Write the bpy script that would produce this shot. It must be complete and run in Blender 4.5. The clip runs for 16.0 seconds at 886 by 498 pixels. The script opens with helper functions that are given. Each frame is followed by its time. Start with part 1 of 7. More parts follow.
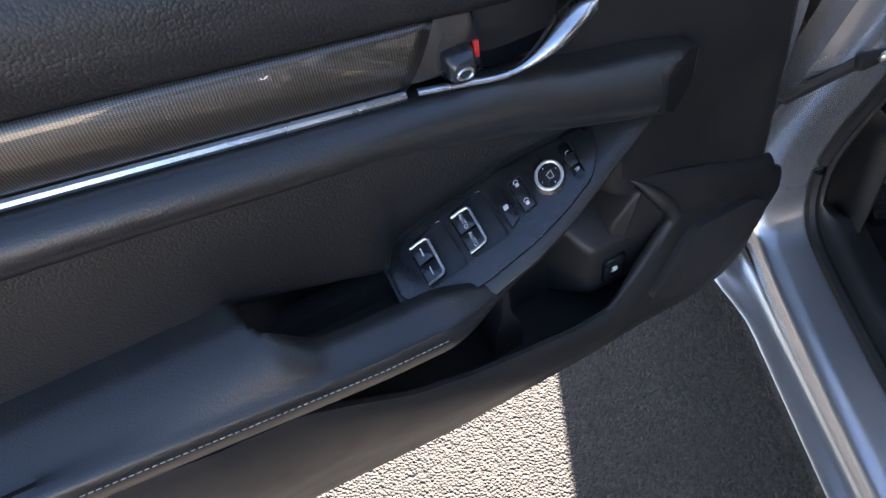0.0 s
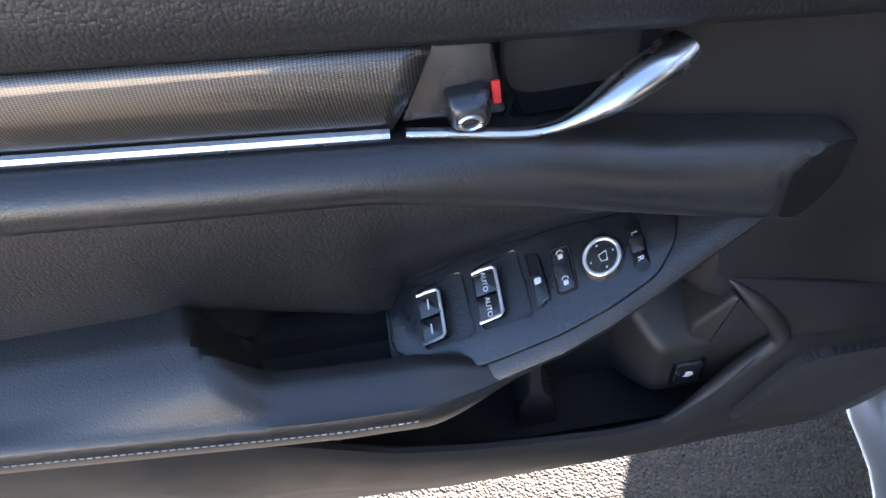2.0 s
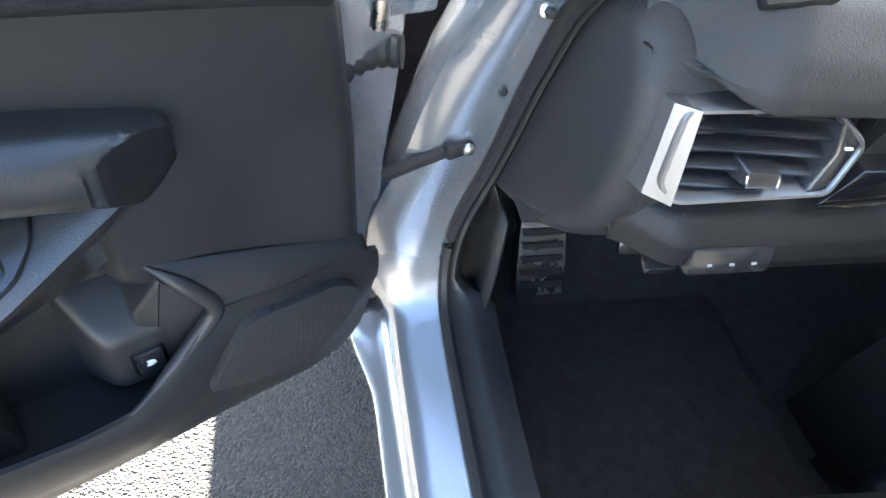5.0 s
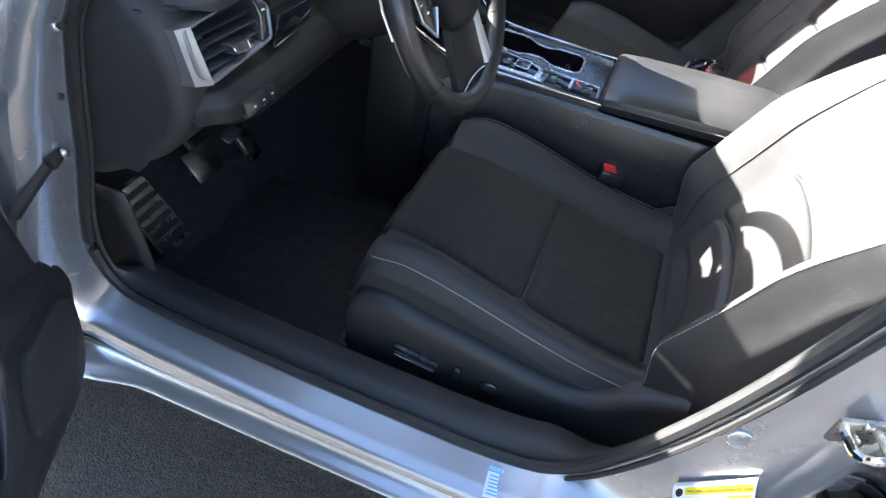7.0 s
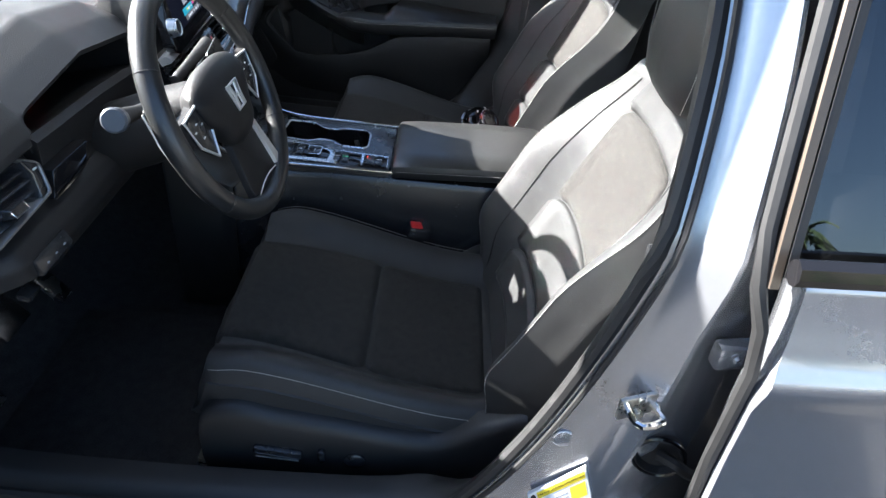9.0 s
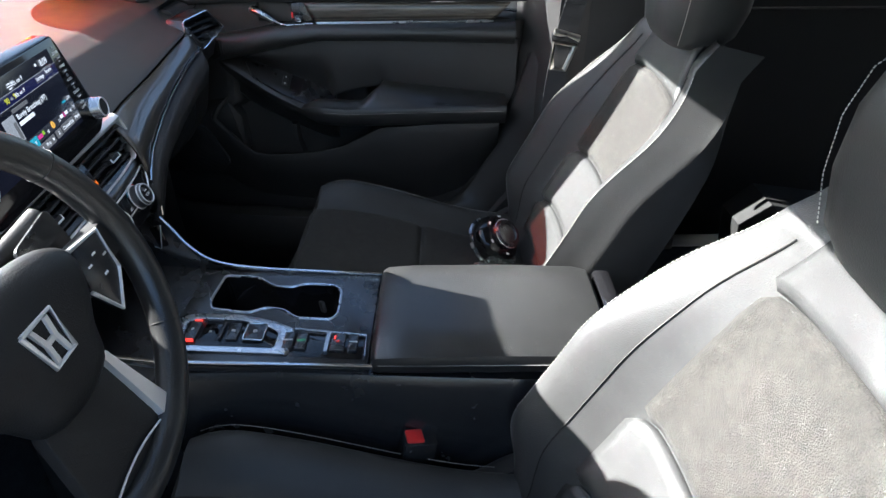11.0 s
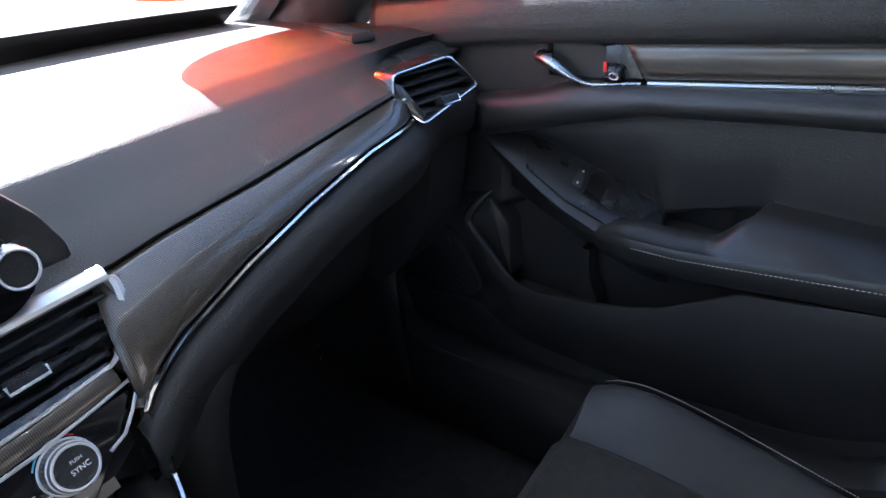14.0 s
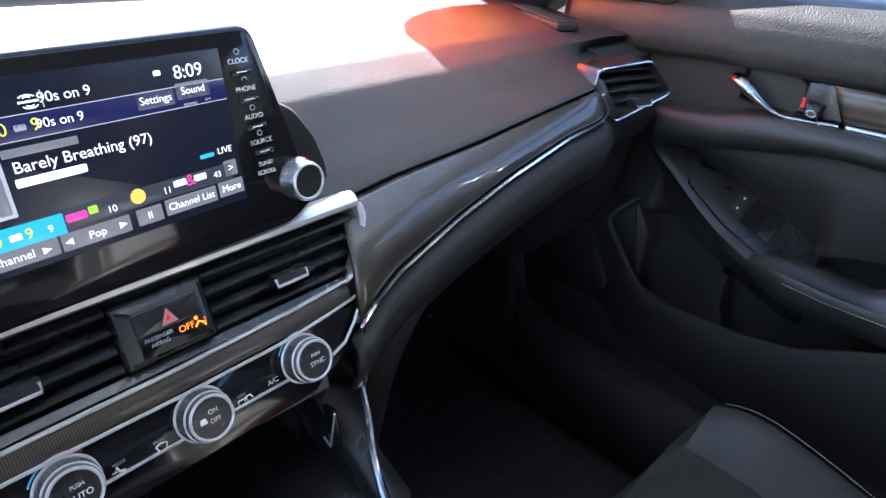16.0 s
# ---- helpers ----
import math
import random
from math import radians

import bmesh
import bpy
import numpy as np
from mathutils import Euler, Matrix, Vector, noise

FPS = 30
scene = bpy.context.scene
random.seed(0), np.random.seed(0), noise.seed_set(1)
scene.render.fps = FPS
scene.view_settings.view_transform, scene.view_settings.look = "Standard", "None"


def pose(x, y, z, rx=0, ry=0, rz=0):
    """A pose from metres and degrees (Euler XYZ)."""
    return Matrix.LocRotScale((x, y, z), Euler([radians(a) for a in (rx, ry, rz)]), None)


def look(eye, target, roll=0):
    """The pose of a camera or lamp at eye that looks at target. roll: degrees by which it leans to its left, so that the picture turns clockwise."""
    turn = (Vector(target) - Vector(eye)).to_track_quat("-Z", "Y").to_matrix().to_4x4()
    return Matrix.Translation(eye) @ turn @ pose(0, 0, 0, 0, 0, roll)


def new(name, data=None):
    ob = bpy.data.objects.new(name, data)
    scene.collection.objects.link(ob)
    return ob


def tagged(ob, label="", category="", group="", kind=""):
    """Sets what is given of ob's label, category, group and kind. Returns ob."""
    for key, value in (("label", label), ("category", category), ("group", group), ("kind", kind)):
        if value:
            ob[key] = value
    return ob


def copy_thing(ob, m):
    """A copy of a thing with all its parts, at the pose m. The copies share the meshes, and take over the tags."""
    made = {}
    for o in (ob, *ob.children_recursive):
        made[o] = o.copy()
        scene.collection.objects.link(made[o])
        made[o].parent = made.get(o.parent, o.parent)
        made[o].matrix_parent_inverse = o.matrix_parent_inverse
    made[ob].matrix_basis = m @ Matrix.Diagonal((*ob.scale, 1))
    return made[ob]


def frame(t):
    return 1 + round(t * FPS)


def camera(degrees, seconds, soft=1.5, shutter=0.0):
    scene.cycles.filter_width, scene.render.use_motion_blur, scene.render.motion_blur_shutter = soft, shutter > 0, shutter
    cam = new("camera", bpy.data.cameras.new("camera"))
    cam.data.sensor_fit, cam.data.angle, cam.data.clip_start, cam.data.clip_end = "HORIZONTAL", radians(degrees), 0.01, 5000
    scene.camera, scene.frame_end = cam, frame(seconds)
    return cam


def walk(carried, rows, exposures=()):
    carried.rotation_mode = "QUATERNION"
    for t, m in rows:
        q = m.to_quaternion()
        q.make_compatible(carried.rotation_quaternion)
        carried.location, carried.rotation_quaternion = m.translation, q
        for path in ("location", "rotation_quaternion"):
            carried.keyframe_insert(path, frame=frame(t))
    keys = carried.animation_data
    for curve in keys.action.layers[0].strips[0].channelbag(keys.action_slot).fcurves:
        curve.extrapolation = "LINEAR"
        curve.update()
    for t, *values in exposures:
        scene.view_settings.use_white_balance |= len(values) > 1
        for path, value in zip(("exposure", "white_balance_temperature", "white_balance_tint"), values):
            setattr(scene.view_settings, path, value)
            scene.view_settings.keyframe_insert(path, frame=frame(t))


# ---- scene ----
cam = camera(71.1, 16.0, soft=1.4)
PATH = [
    (0, (-1.212, -0.523, 1.145), (-1.336, 0.818, -0.334), -10.6),
    (0.5, (-1.188, -0.489, 1.127), (-1.567, 0.776, -0.375), -12.4),
    (1, (-1.147, -0.468, 1.127), (-1.687, 0.738, -0.374), -13.5),
    (1.5, (-1.142, -0.432, 1.113), (-1.726, 0.778, -0.369), -12.6),
    (2, (-1.124, -0.403, 1.105), (-1.725, 0.806, -0.371), -11.3),
    (2.5, (-1.109, -0.392, 1.101), (-1.732, 0.813, -0.369), -10.6),
    (3, (-1.096, -0.399, 1.105), (-1.733, 0.813, -0.354), -10.2),
    (3.5, (-1.054, -0.409, 1.112), (-1.672, 0.821, -0.339), -9.2),
    (4, (-0.987, -0.418, 1.112), (-1.447, 0.894, -0.327), -4.7),
    (4.5, (-0.932, -0.411, 1.111), (-1.028, 0.956, -0.346), 2.9),
    (5, (-0.945, -0.402, 1.124), (-0.46, 0.837, -0.37), 14.2),
    (5.2, (-0.966, -0.417, 1.131), (-0.302, 0.748, -0.352), 15.6),
    (7.3, (-1.258, -0.619, 1.25), (0.197, -0.324, -0.09), 6.3),
    (7.5, (-1.28, -0.622, 1.26), (0.209, -0.404, -0.058), 6.0),
    (8, (-1.318, -0.627, 1.281), (0.216, -0.519, 0.001), 4.5),
    (8.5, (-1.329, -0.632, 1.306), (0.239, -0.608, 0.065), 4.0),
    (9, (-1.249, -0.66, 1.318), (0.345, -0.672, 0.111), 3.4),
    (9.5, (-1.103, -0.694, 1.325), (0.51, -0.727, 0.143), 3.4),
    (9.7, (-1.047, -0.706, 1.33), (0.569, -0.745, 0.151), 3.4),
    (11.8, (-0.516, -0.62, 1.148), (1.209, -0.491, 0.144), -5.1),
    (12, (-0.45, -0.617, 1.122), (1.287, -0.432, 0.147), -6.1),
    (12.5, (-0.236, -0.619, 1.091), (1.506, -0.222, 0.192), -9.0),
    (13, (-0.044, -0.563, 1.111), (1.669, 0.019, 0.259), -8.4),
    (13.5, (0.002, -0.568, 1.104), (1.561, 0.307, 0.207), -6.9),
    (14, (0.01, -0.598, 1.097), (1.408, 0.5, 0.181), -7.5),
    (14.5, (-0.009, -0.587, 1.096), (1.354, 0.553, 0.178), -5.4),
    (15, (-0.025, -0.572, 1.107), (1.318, 0.582, 0.176), -2.4),
    (15.5, (-0.053, -0.562, 1.109), (1.261, 0.615, 0.166), 0.1),
    (16, (-0.103, -0.526, 1.114), (1.153, 0.698, 0.154), 2.6),
]
walk(cam, [(t, look(eye, target, roll)) for t, eye, target, roll in PATH], exposures=((0.0, 4.0, 6250, 18), (1.5, 4.45, 6300, 18), (3.5, 4.85, 6300, 18), (4.5, 5.25, 6100, 12), (5.2, 5.4, 6150, 8), (7.3, 4.15, 5850, 12), (8.5, 3.78, 5750, 10), (9.7, 3.22, 5650, 10), (11.8, 3.68, 5650, 8), (13.0, 3.98, 5450, 13), (16.0, 4.26, 5550, 14)))
# ---- sky and sun: low sun ahead of the car, a little to its right ----
SUN_FROM = Vector((0.28, 1.60, 1.0)).normalized()
world = bpy.data.worlds.new("sky")
scene.world = world
world.use_nodes = True
wn = world.node_tree.nodes
sky = wn.new("ShaderNodeTexSky")
sky.sky_type, sky.sun_disc = "NISHITA", False
sky.sun_elevation = math.asin(SUN_FROM.z)
sky.sun_rotation = math.atan2(SUN_FROM.x, SUN_FROM.y)
wn["Background"].inputs["Strength"].default_value = 0.036
world.node_tree.links.new(sky.outputs["Color"], wn["Background"].inputs["Color"])
sun = new("sun", bpy.data.lights.new("sun", "SUN"))
sun.data.energy, sun.data.angle, sun.data.color = 5.0, radians(0.5), (1.0, 0.90, 0.77)
sun.matrix_world = look(SUN_FROM * 20, (0, 0, 0))

# ---- materials ----
def material(name, color, rough=0.5, metal=0.0, noise=0.15, scale=30.0, bump=0.0, bump_scale=300.0, kind="noise", coat=0.0, rough_var=0.08, spec=0.5, dist=0.001, sheen=0.0):
    """A surface with its colour and roughness varied at two scales and a fine relief."""
    m = bpy.data.materials.new(name)
    m.use_nodes = True
    n, l = m.node_tree.nodes, m.node_tree.links
    b = n["Principled BSDF"]
    b.inputs["Metallic"].default_value = metal
    b.inputs["Specular IOR Level"].default_value = spec
    b.inputs["Coat Weight"].default_value = coat
    b.inputs["Coat Roughness"].default_value = 0.06
    b.inputs["Sheen Weight"].default_value = sheen
    tc = n.new("ShaderNodeTexCoord")
    a = n.new("ShaderNodeTexNoise")
    a.inputs["Scale"].default_value, a.inputs["Detail"].default_value = scale, 6
    c = n.new("ShaderNodeTexNoise")
    c.inputs["Scale"].default_value, c.inputs["Detail"].default_value = scale * 0.15, 3
    l.new(tc.outputs["Object"], a.inputs["Vector"]), l.new(tc.outputs["Object"], c.inputs["Vector"])
    add = n.new("ShaderNodeMath")
    add.operation = "ADD"
    l.new(a.outputs["Fac"], add.inputs[0]), l.new(c.outputs["Fac"], add.inputs[1])
    mr = n.new("ShaderNodeMapRange")
    mr.inputs["From Min"].default_value, mr.inputs["From Max"].default_value = 0.6, 1.4
    mr.inputs["To Min"].default_value, mr.inputs["To Max"].default_value = 1 - noise, 1 + noise
    l.new(add.outputs[0], mr.inputs["Value"])
    mix = n.new("ShaderNodeVectorMath")
    mix.operation = "SCALE"
    mix.inputs[0].default_value = color
    l.new(mr.outputs[0], mix.inputs["Scale"])
    l.new(mix.outputs[0], b.inputs["Base Color"])
    rr = n.new("ShaderNodeMapRange")
    rr.inputs["From Min"].default_value, rr.inputs["From Max"].default_value = 0.6, 1.4
    rr.inputs["To Min"].default_value, rr.inputs["To Max"].default_value = max(0.02, rough - rough_var), min(1, rough + rough_var)
    l.new(add.outputs[0], rr.inputs["Value"])
    l.new(rr.outputs[0], b.inputs["Roughness"])
    if bump:
        bp = n.new("ShaderNodeBump")
        bp.inputs["Strength"].default_value, bp.inputs["Distance"].default_value = bump, dist
        if kind == "voronoi":
            t = n.new("ShaderNodeTexVoronoi")
            t.feature = "SMOOTH_F1"
            t.inputs["Scale"].default_value = bump_scale
            t.inputs["Smoothness"].default_value = 0.25
            pw = n.new("ShaderNodeMath")
            pw.operation = "MULTIPLY"
            l.new(t.outputs["Distance"], pw.inputs[0]), l.new(t.outputs["Distance"], pw.inputs[1])
            inv = n.new("ShaderNodeMath")
            inv.operation = "SUBTRACT"
            inv.inputs[0].default_value = 1.0
            l.new(pw.outputs[0], inv.inputs[1])
            out = inv.outputs[0]
        elif kind == "weave":
            w1, w2 = n.new("ShaderNodeTexWave"), n.new("ShaderNodeTexWave")
            w1.bands_direction, w2.bands_direction = "X", "Z"
            w1.inputs["Scale"].default_value = w2.inputs["Scale"].default_value = bump_scale
            l.new(tc.outputs["Object"], w1.inputs["Vector"]), l.new(tc.outputs["Object"], w2.inputs["Vector"])
            mu = n.new("ShaderNodeMath")
            mu.operation = "MULTIPLY"
            l.new(w1.outputs["Fac"], mu.inputs[0]), l.new(w2.outputs["Fac"], mu.inputs[1])
            out = mu.outputs[0]
            t = None
        else:
            t = n.new("ShaderNodeTexNoise")
            t.inputs["Scale"].default_value, t.inputs["Detail"].default_value = bump_scale, 4
            out = t.outputs["Fac"]
        if t:
            l.new(tc.outputs["Object"], t.inputs["Vector"])
        l.new(out, bp.inputs["Height"])
        l.new(bp.outputs["Normal"], b.inputs["Normal"])
    return m


def glow(name, color, strength):
    m = bpy.data.materials.new(name)
    m.use_nodes = True
    b = m.node_tree.nodes["Principled BSDF"]
    b.inputs["Base Color"].default_value = (*[c * 0.05 for c in color], 1)
    b.inputs["Emission Color"].default_value = (*color, 1)
    b.inputs["Emission Strength"].default_value = strength * 0.11
    b.inputs["Roughness"].default_value = 0.2
    return m


def glass(name, tint, rough=0.0):
    m = bpy.data.materials.new(name)
    m.use_nodes = True
    b = m.node_tree.nodes["Principled BSDF"]
    b.inputs["Base Color"].default_value = (*tint, 1)
    b.inputs["Transmission Weight"].default_value = 1.0
    b.inputs["Roughness"].default_value = rough
    b.inputs["IOR"].default_value = 1.02
    b.inputs["Coat Weight"].default_value = 0.6
    b.inputs["Coat Roughness"].default_value = 0.01
    return m


def weave_trim(name):
    """Dark woven-metal look under clear lacquer."""
    m = material(name, (0.09, 0.08, 0.07), rough=0.34, metal=0.8, noise=0.1, coat=1.0, rough_var=0.05)
    n, l = m.node_tree.nodes, m.node_tree.links
    b = n["Principled BSDF"]
    tc = n.new("ShaderNodeTexCoord")
    ws = []
    for i, axis in enumerate(("X", "Y", "Z")):
        w = n.new("ShaderNodeTexWave")
        w.bands_direction = axis
        w.inputs["Scale"].default_value = 320.0 if axis == "Z" else 200.0
        l.new(tc.outputs["Object"], w.inputs["Vector"])
        ws.append(w)
    m1 = n.new("ShaderNodeMath")
    m1.operation = "ADD"
    l.new(ws[0].outputs["Fac"], m1.inputs[0]), l.new(ws[2].outputs["Fac"], m1.inputs[1])
    mr = n.new("ShaderNodeMapRange")
    mr.inputs["From Max"].default_value = 2.0
    mr.inputs["To Min"].default_value, mr.inputs["To Max"].default_value = 0.25, 1.9
    l.new(m1.outputs[0], mr.inputs["Value"])
    sc = n.new("ShaderNodeVectorMath")
    sc.operation = "SCALE"
    sc.inputs[0].default_value = (0.085, 0.075, 0.062)
    l.new(mr.outputs[0], sc.inputs["Scale"])
    l.new(sc.outputs[0], b.inputs["Base Color"])
    bp = n.new("ShaderNodeBump")
    bp.inputs["Strength"].default_value, bp.inputs["Distance"].default_value = 0.25, 0.0004
    l.new(m1.outputs[0], bp.inputs["Height"])
    l.new(bp.outputs["Normal"], b.inputs["Normal"])
    return m


LEATHER = material("leather", (0.0175, 0.018, 0.0178), rough=0.36, spec=0.7, noise=0.12, bump=0.4, bump_scale=640, kind="voronoi", dist=0.00035)
SEAT_LEATHER = material("seat_leather", (0.034, 0.0345, 0.034), rough=0.46, spec=0.33, noise=0.12, bump=0.4, bump_scale=640, kind="voronoi", dist=0.00035)
# Brown stands in for shade and warm reflection on the silver frame.
SHADED_FRAME = material("shaded_frame", (0.12, 0.092, 0.068), rough=0.36, metal=0.6, noise=0.04, rough_var=0.05)
SOFT_DASH = material("soft_dashboard_skin", (0.025, 0.025, 0.0255), rough=0.58, spec=0.38, noise=0.12, bump=0.5, bump_scale=600, kind="voronoi", dist=0.0004)
DASH = material("dashboard_plastic", (0.0135, 0.0135, 0.014), rough=0.55, spec=0.32, noise=0.12, bump=0.5, bump_scale=600, kind="voronoi", dist=0.0004)
VENT_METAL = material("vent_metal", (0.21, 0.215, 0.225), rough=0.40, metal=0.9, noise=0.04, rough_var=0.05)
VINYL = material("vinyl", (0.0165, 0.0165, 0.0165), rough=0.45, spec=0.5, noise=0.12, bump=0.6, bump_scale=520, kind="voronoi", dist=0.0005)
PLASTIC = material("plastic", (0.017, 0.017, 0.017), rough=0.48, spec=0.5, noise=0.10, bump=0.3, bump_scale=900, dist=0.0004)
SMOOTH = material("smooth_plastic", (0.015, 0.016, 0.018), rough=0.27, spec=0.8, rough_var=0.02, noise=0.05, bump=0.06, bump_scale=1200, dist=0.0003)
FABRIC = material("fabric", (0.023, 0.022, 0.0195), rough=0.85, noise=0.6, scale=480, bump=1.0, bump_scale=620, kind="noise", dist=0.0016, sheen=0.05, spec=0.25)
GLOSS = material("gloss_black", (0.008, 0.008, 0.009), rough=0.08, noise=0.05, rough_var=0.03)
RUBBER = material("rubber", (0.012, 0.012, 0.012), rough=0.6, noise=0.2, bump=0.1, bump_scale=200)
CAP = material("matt_cap", (0.006, 0.006, 0.0065), rough=0.75, spec=0.2, noise=0.15, bump=0.2, bump_scale=700)
CARPET = material("carpet", (0.055, 0.053, 0.052), rough=0.95, noise=0.35, scale=300, bump=1.0, bump_scale=700, dist=0.004, spec=0.1)
CHROME = material("chrome", (0.78, 0.77, 0.75), rough=0.12, metal=1.0, noise=0.03, rough_var=0.04)
SATIN = material("satin_metal", (0.62, 0.63, 0.64), rough=0.27, metal=1.0, noise=0.04, rough_var=0.05)
SILVER = material("silver_plastic", (0.80, 0.81, 0.82), rough=0.38, metal=0.75, noise=0.03, rough_var=0.04)
STEEL = material("zinc_steel", (0.55, 0.54, 0.50), rough=0.3, metal=1.0, noise=0.15, scale=120)
PAINT = material("silver_paint", (0.39, 0.40, 0.42), rough=0.26, metal=0.7, noise=0.03, scale=900, coat=1.0, rough_var=0.01)
STITCH = material("thread", (0.40, 0.39, 0.36), rough=0.8, noise=0.1)
WHITE = material("white_print", (0.75, 0.75, 0.75), rough=0.5, noise=0.03)
GREY = material("grey_print", (0.35, 0.36, 0.38), rough=0.4, noise=0.03)
PAPER = material("label_paper", (0.78, 0.79, 0.80), rough=0.35, noise=0.03)
YELLOW = material("label_yellow", (0.80, 0.62, 0.03), rough=0.4, noise=0.04)
CYAN = material("label_blue", (0.10, 0.42, 0.62), rough=0.4, noise=0.04)
RED = material("red_plastic", (0.62, 0.03, 0.03), rough=0.4, noise=0.06)
HEADLINER = material("headliner", (0.15, 0.147, 0.143), rough=0.95, noise=0.08, bump=0.5, bump_scale=800)
BELT = material("belt_webbing", (0.03, 0.03, 0.032), rough=0.7, noise=0.1, bump=0.8, bump_scale=260, kind="weave", dist=0.0008)
MIRROR = material("mirror", (0.85, 0.86, 0.87), rough=0.02, metal=1.0, noise=0.01, rough_var=0.01)
TRIM = weave_trim("woven_trim")
PANE = glass("clear_glass", (0.86, 0.91, 0.89))
DARKGLASS = glass("privacy_glass", (0.05, 0.055, 0.06))
DARKGLASS.node_tree.nodes["Principled BSDF"].inputs["IOR"].default_value = 1.5


def asphalt():
    m = material("asphalt", (0.037, 0.0335, 0.0285), rough=0.85, noise=0.35, scale=60, rough_var=0.1)
    n, l = m.node_tree.nodes, m.node_tree.links
    b = n["Principled BSDF"]
    tc = n.new("ShaderNodeTexCoord")
    v = n.new("ShaderNodeTexVoronoi")
    v.inputs["Scale"].default_value = 190
    v.inputs["Randomness"].default_value = 1.0
    l.new(tc.outputs["Object"], v.inputs["Vector"])
    ns = n.new("ShaderNodeTexNoise")
    ns.inputs["Scale"].default_value, ns.inputs["Detail"].default_value = 70, 10
    l.new(tc.outputs["Object"], ns.inputs["Vector"])
    su = n.new("ShaderNodeMath")
    su.operation = "SUBTRACT"
    l.new(ns.outputs["Fac"], su.inputs[0]), l.new(v.outputs["Distance"], su.inputs[1])
    bp = n.new("ShaderNodeBump")
    bp.inputs["Strength"].default_value, bp.inputs["Distance"].default_value = 1.0, 0.006
    l.new(su.outputs[0], bp.inputs["Height"])
    l.new(bp.outputs["Normal"], b.inputs["Normal"])
    cr = n.new("ShaderNodeMapRange")
    cr.inputs["To Min"].default_value, cr.inputs["To Max"].default_value = 0.55, 1.6
    l.new(v.outputs["Color"], cr.inputs["Value"])
    src = b.inputs["Base Color"].links[0].from_socket
    sc = n.new("ShaderNodeVectorMath")
    sc.operation = "SCALE"
    l.new(src, sc.inputs[0]), l.new(cr.outputs[0], sc.inputs["Scale"])
    l.new(sc.outputs[0], b.inputs["Base Color"])
    return m


ASPHALT = asphalt()

# ---- mesh helpers ----
def thing(name, at, label, category, group="", kind=""):
    ob = new(name)
    ob.empty_display_size = 0.05
    ob.location = at
    return tagged(ob, label, category, group, kind)


def put(name, bm, mat, smooth=True):
    me = bpy.data.meshes.new(name)
    bmesh.ops.recalc_face_normals(bm, faces=bm.faces)
    bm.to_mesh(me)
    bm.free()
    me.materials.append(mat)
    if smooth:
        me.shade_smooth()
        me.set_sharp_from_angle(angle=radians(38))
    return new(name, me)


def base_of(ob):
    return Vector((0, 0, 0)) if ob.parent else Vector(ob.location)


def part(name, bm, mat, parent, label="", smooth=True):
    """Links a bmesh, given in world places, as one mesh under a thing or a part."""
    ob = put(name, bm, mat, smooth)
    ob.parent = parent
    ob.matrix_parent_inverse = Matrix.Translation(-base_of(parent))
    return tagged(ob, label)


def thicken(ob, t, offset=-1.0):
    md = ob.modifiers.new("thickness", "SOLIDIFY")
    md.thickness, md.offset = t, offset
    return ob


def surf(nu, nv, f):
    """An open sheet; f(s, t) with s and t from 0 to 1."""
    bm = bmesh.new()
    vs = [[bm.verts.new(f(i / nu, j / nv)) for j in range(nv + 1)] for i in range(nu + 1)]
    for i in range(nu):
        for j in range(nv):
            bm.faces.new((vs[i][j], vs[i + 1][j], vs[i + 1][j + 1], vs[i][j + 1]))
    return bm


def loft(sections, closed=True, cap=True, bm=None):
    bm = bm or bmesh.new()
    rows = [[bm.verts.new(p) for p in sec] for sec in sections]
    k = len(rows[0])
    for a, b in zip(rows, rows[1:]):
        for i in range(k if closed else k - 1):
            j = (i + 1) % k
            bm.faces.new((a[i], a[j], b[j], b[i]))
    if closed and cap:
        bm.faces.new(rows[0])
        bm.faces.new(rows[-1])
    return bm


def smooth_line(pts, n):
    """Catmull-Rom through the points, n steps a span."""
    pts = [Vector(p) for p in pts]
    out = []
    for i in range(len(pts) - 1):
        p0, p1, p2, p3 = pts[max(i - 1, 0)], pts[i], pts[i + 1], pts[min(i + 2, len(pts) - 1)]
        for k in range(n):
            s = k / n
            out.append(0.5 * ((2 * p1) + (p2 - p0) * s + (2 * p0 - 5 * p1 + 4 * p2 - p3) * s * s + (3 * p1 - p0 - 3 * p2 + p3) * s ** 3))
    out.append(pts[-1])
    return out


def tube(pts, r, n=8, closed=False, flat=1.0, up=(0, 0, 1), bm=None):
    """A round (or, with flat, oval) bar along a line. r: one radius, or one a point."""
    pts = [Vector(p) for p in pts]
    rs = r if isinstance(r, (list, tuple)) else [r] * len(pts)
    secs = []
    up = Vector(up)
    for i, p in enumerate(pts):
        if closed:
            d = (pts[(i + 1) % len(pts)] - pts[i - 1]).normalized()
        else:
            d = (pts[min(i + 1, len(pts) - 1)] - pts[max(i - 1, 0)]).normalized()
        a = up.cross(d)
        a = a.normalized() if a.length > 1e-4 else Vector((1, 0, 0)).cross(d).normalized()
        b = d.cross(a)
        secs.append([p + (a * math.cos(2 * math.pi * k / n) + b * flat * math.sin(2 * math.pi * k / n)) * rs[i] for k in range(n)])
    if closed:
        secs.append(secs[0])
        bm = loft(secs, True, False, bm)
        bmesh.ops.remove_doubles(bm, verts=bm.verts, dist=1e-6)
        return bm
    return loft(secs, True, True, bm)


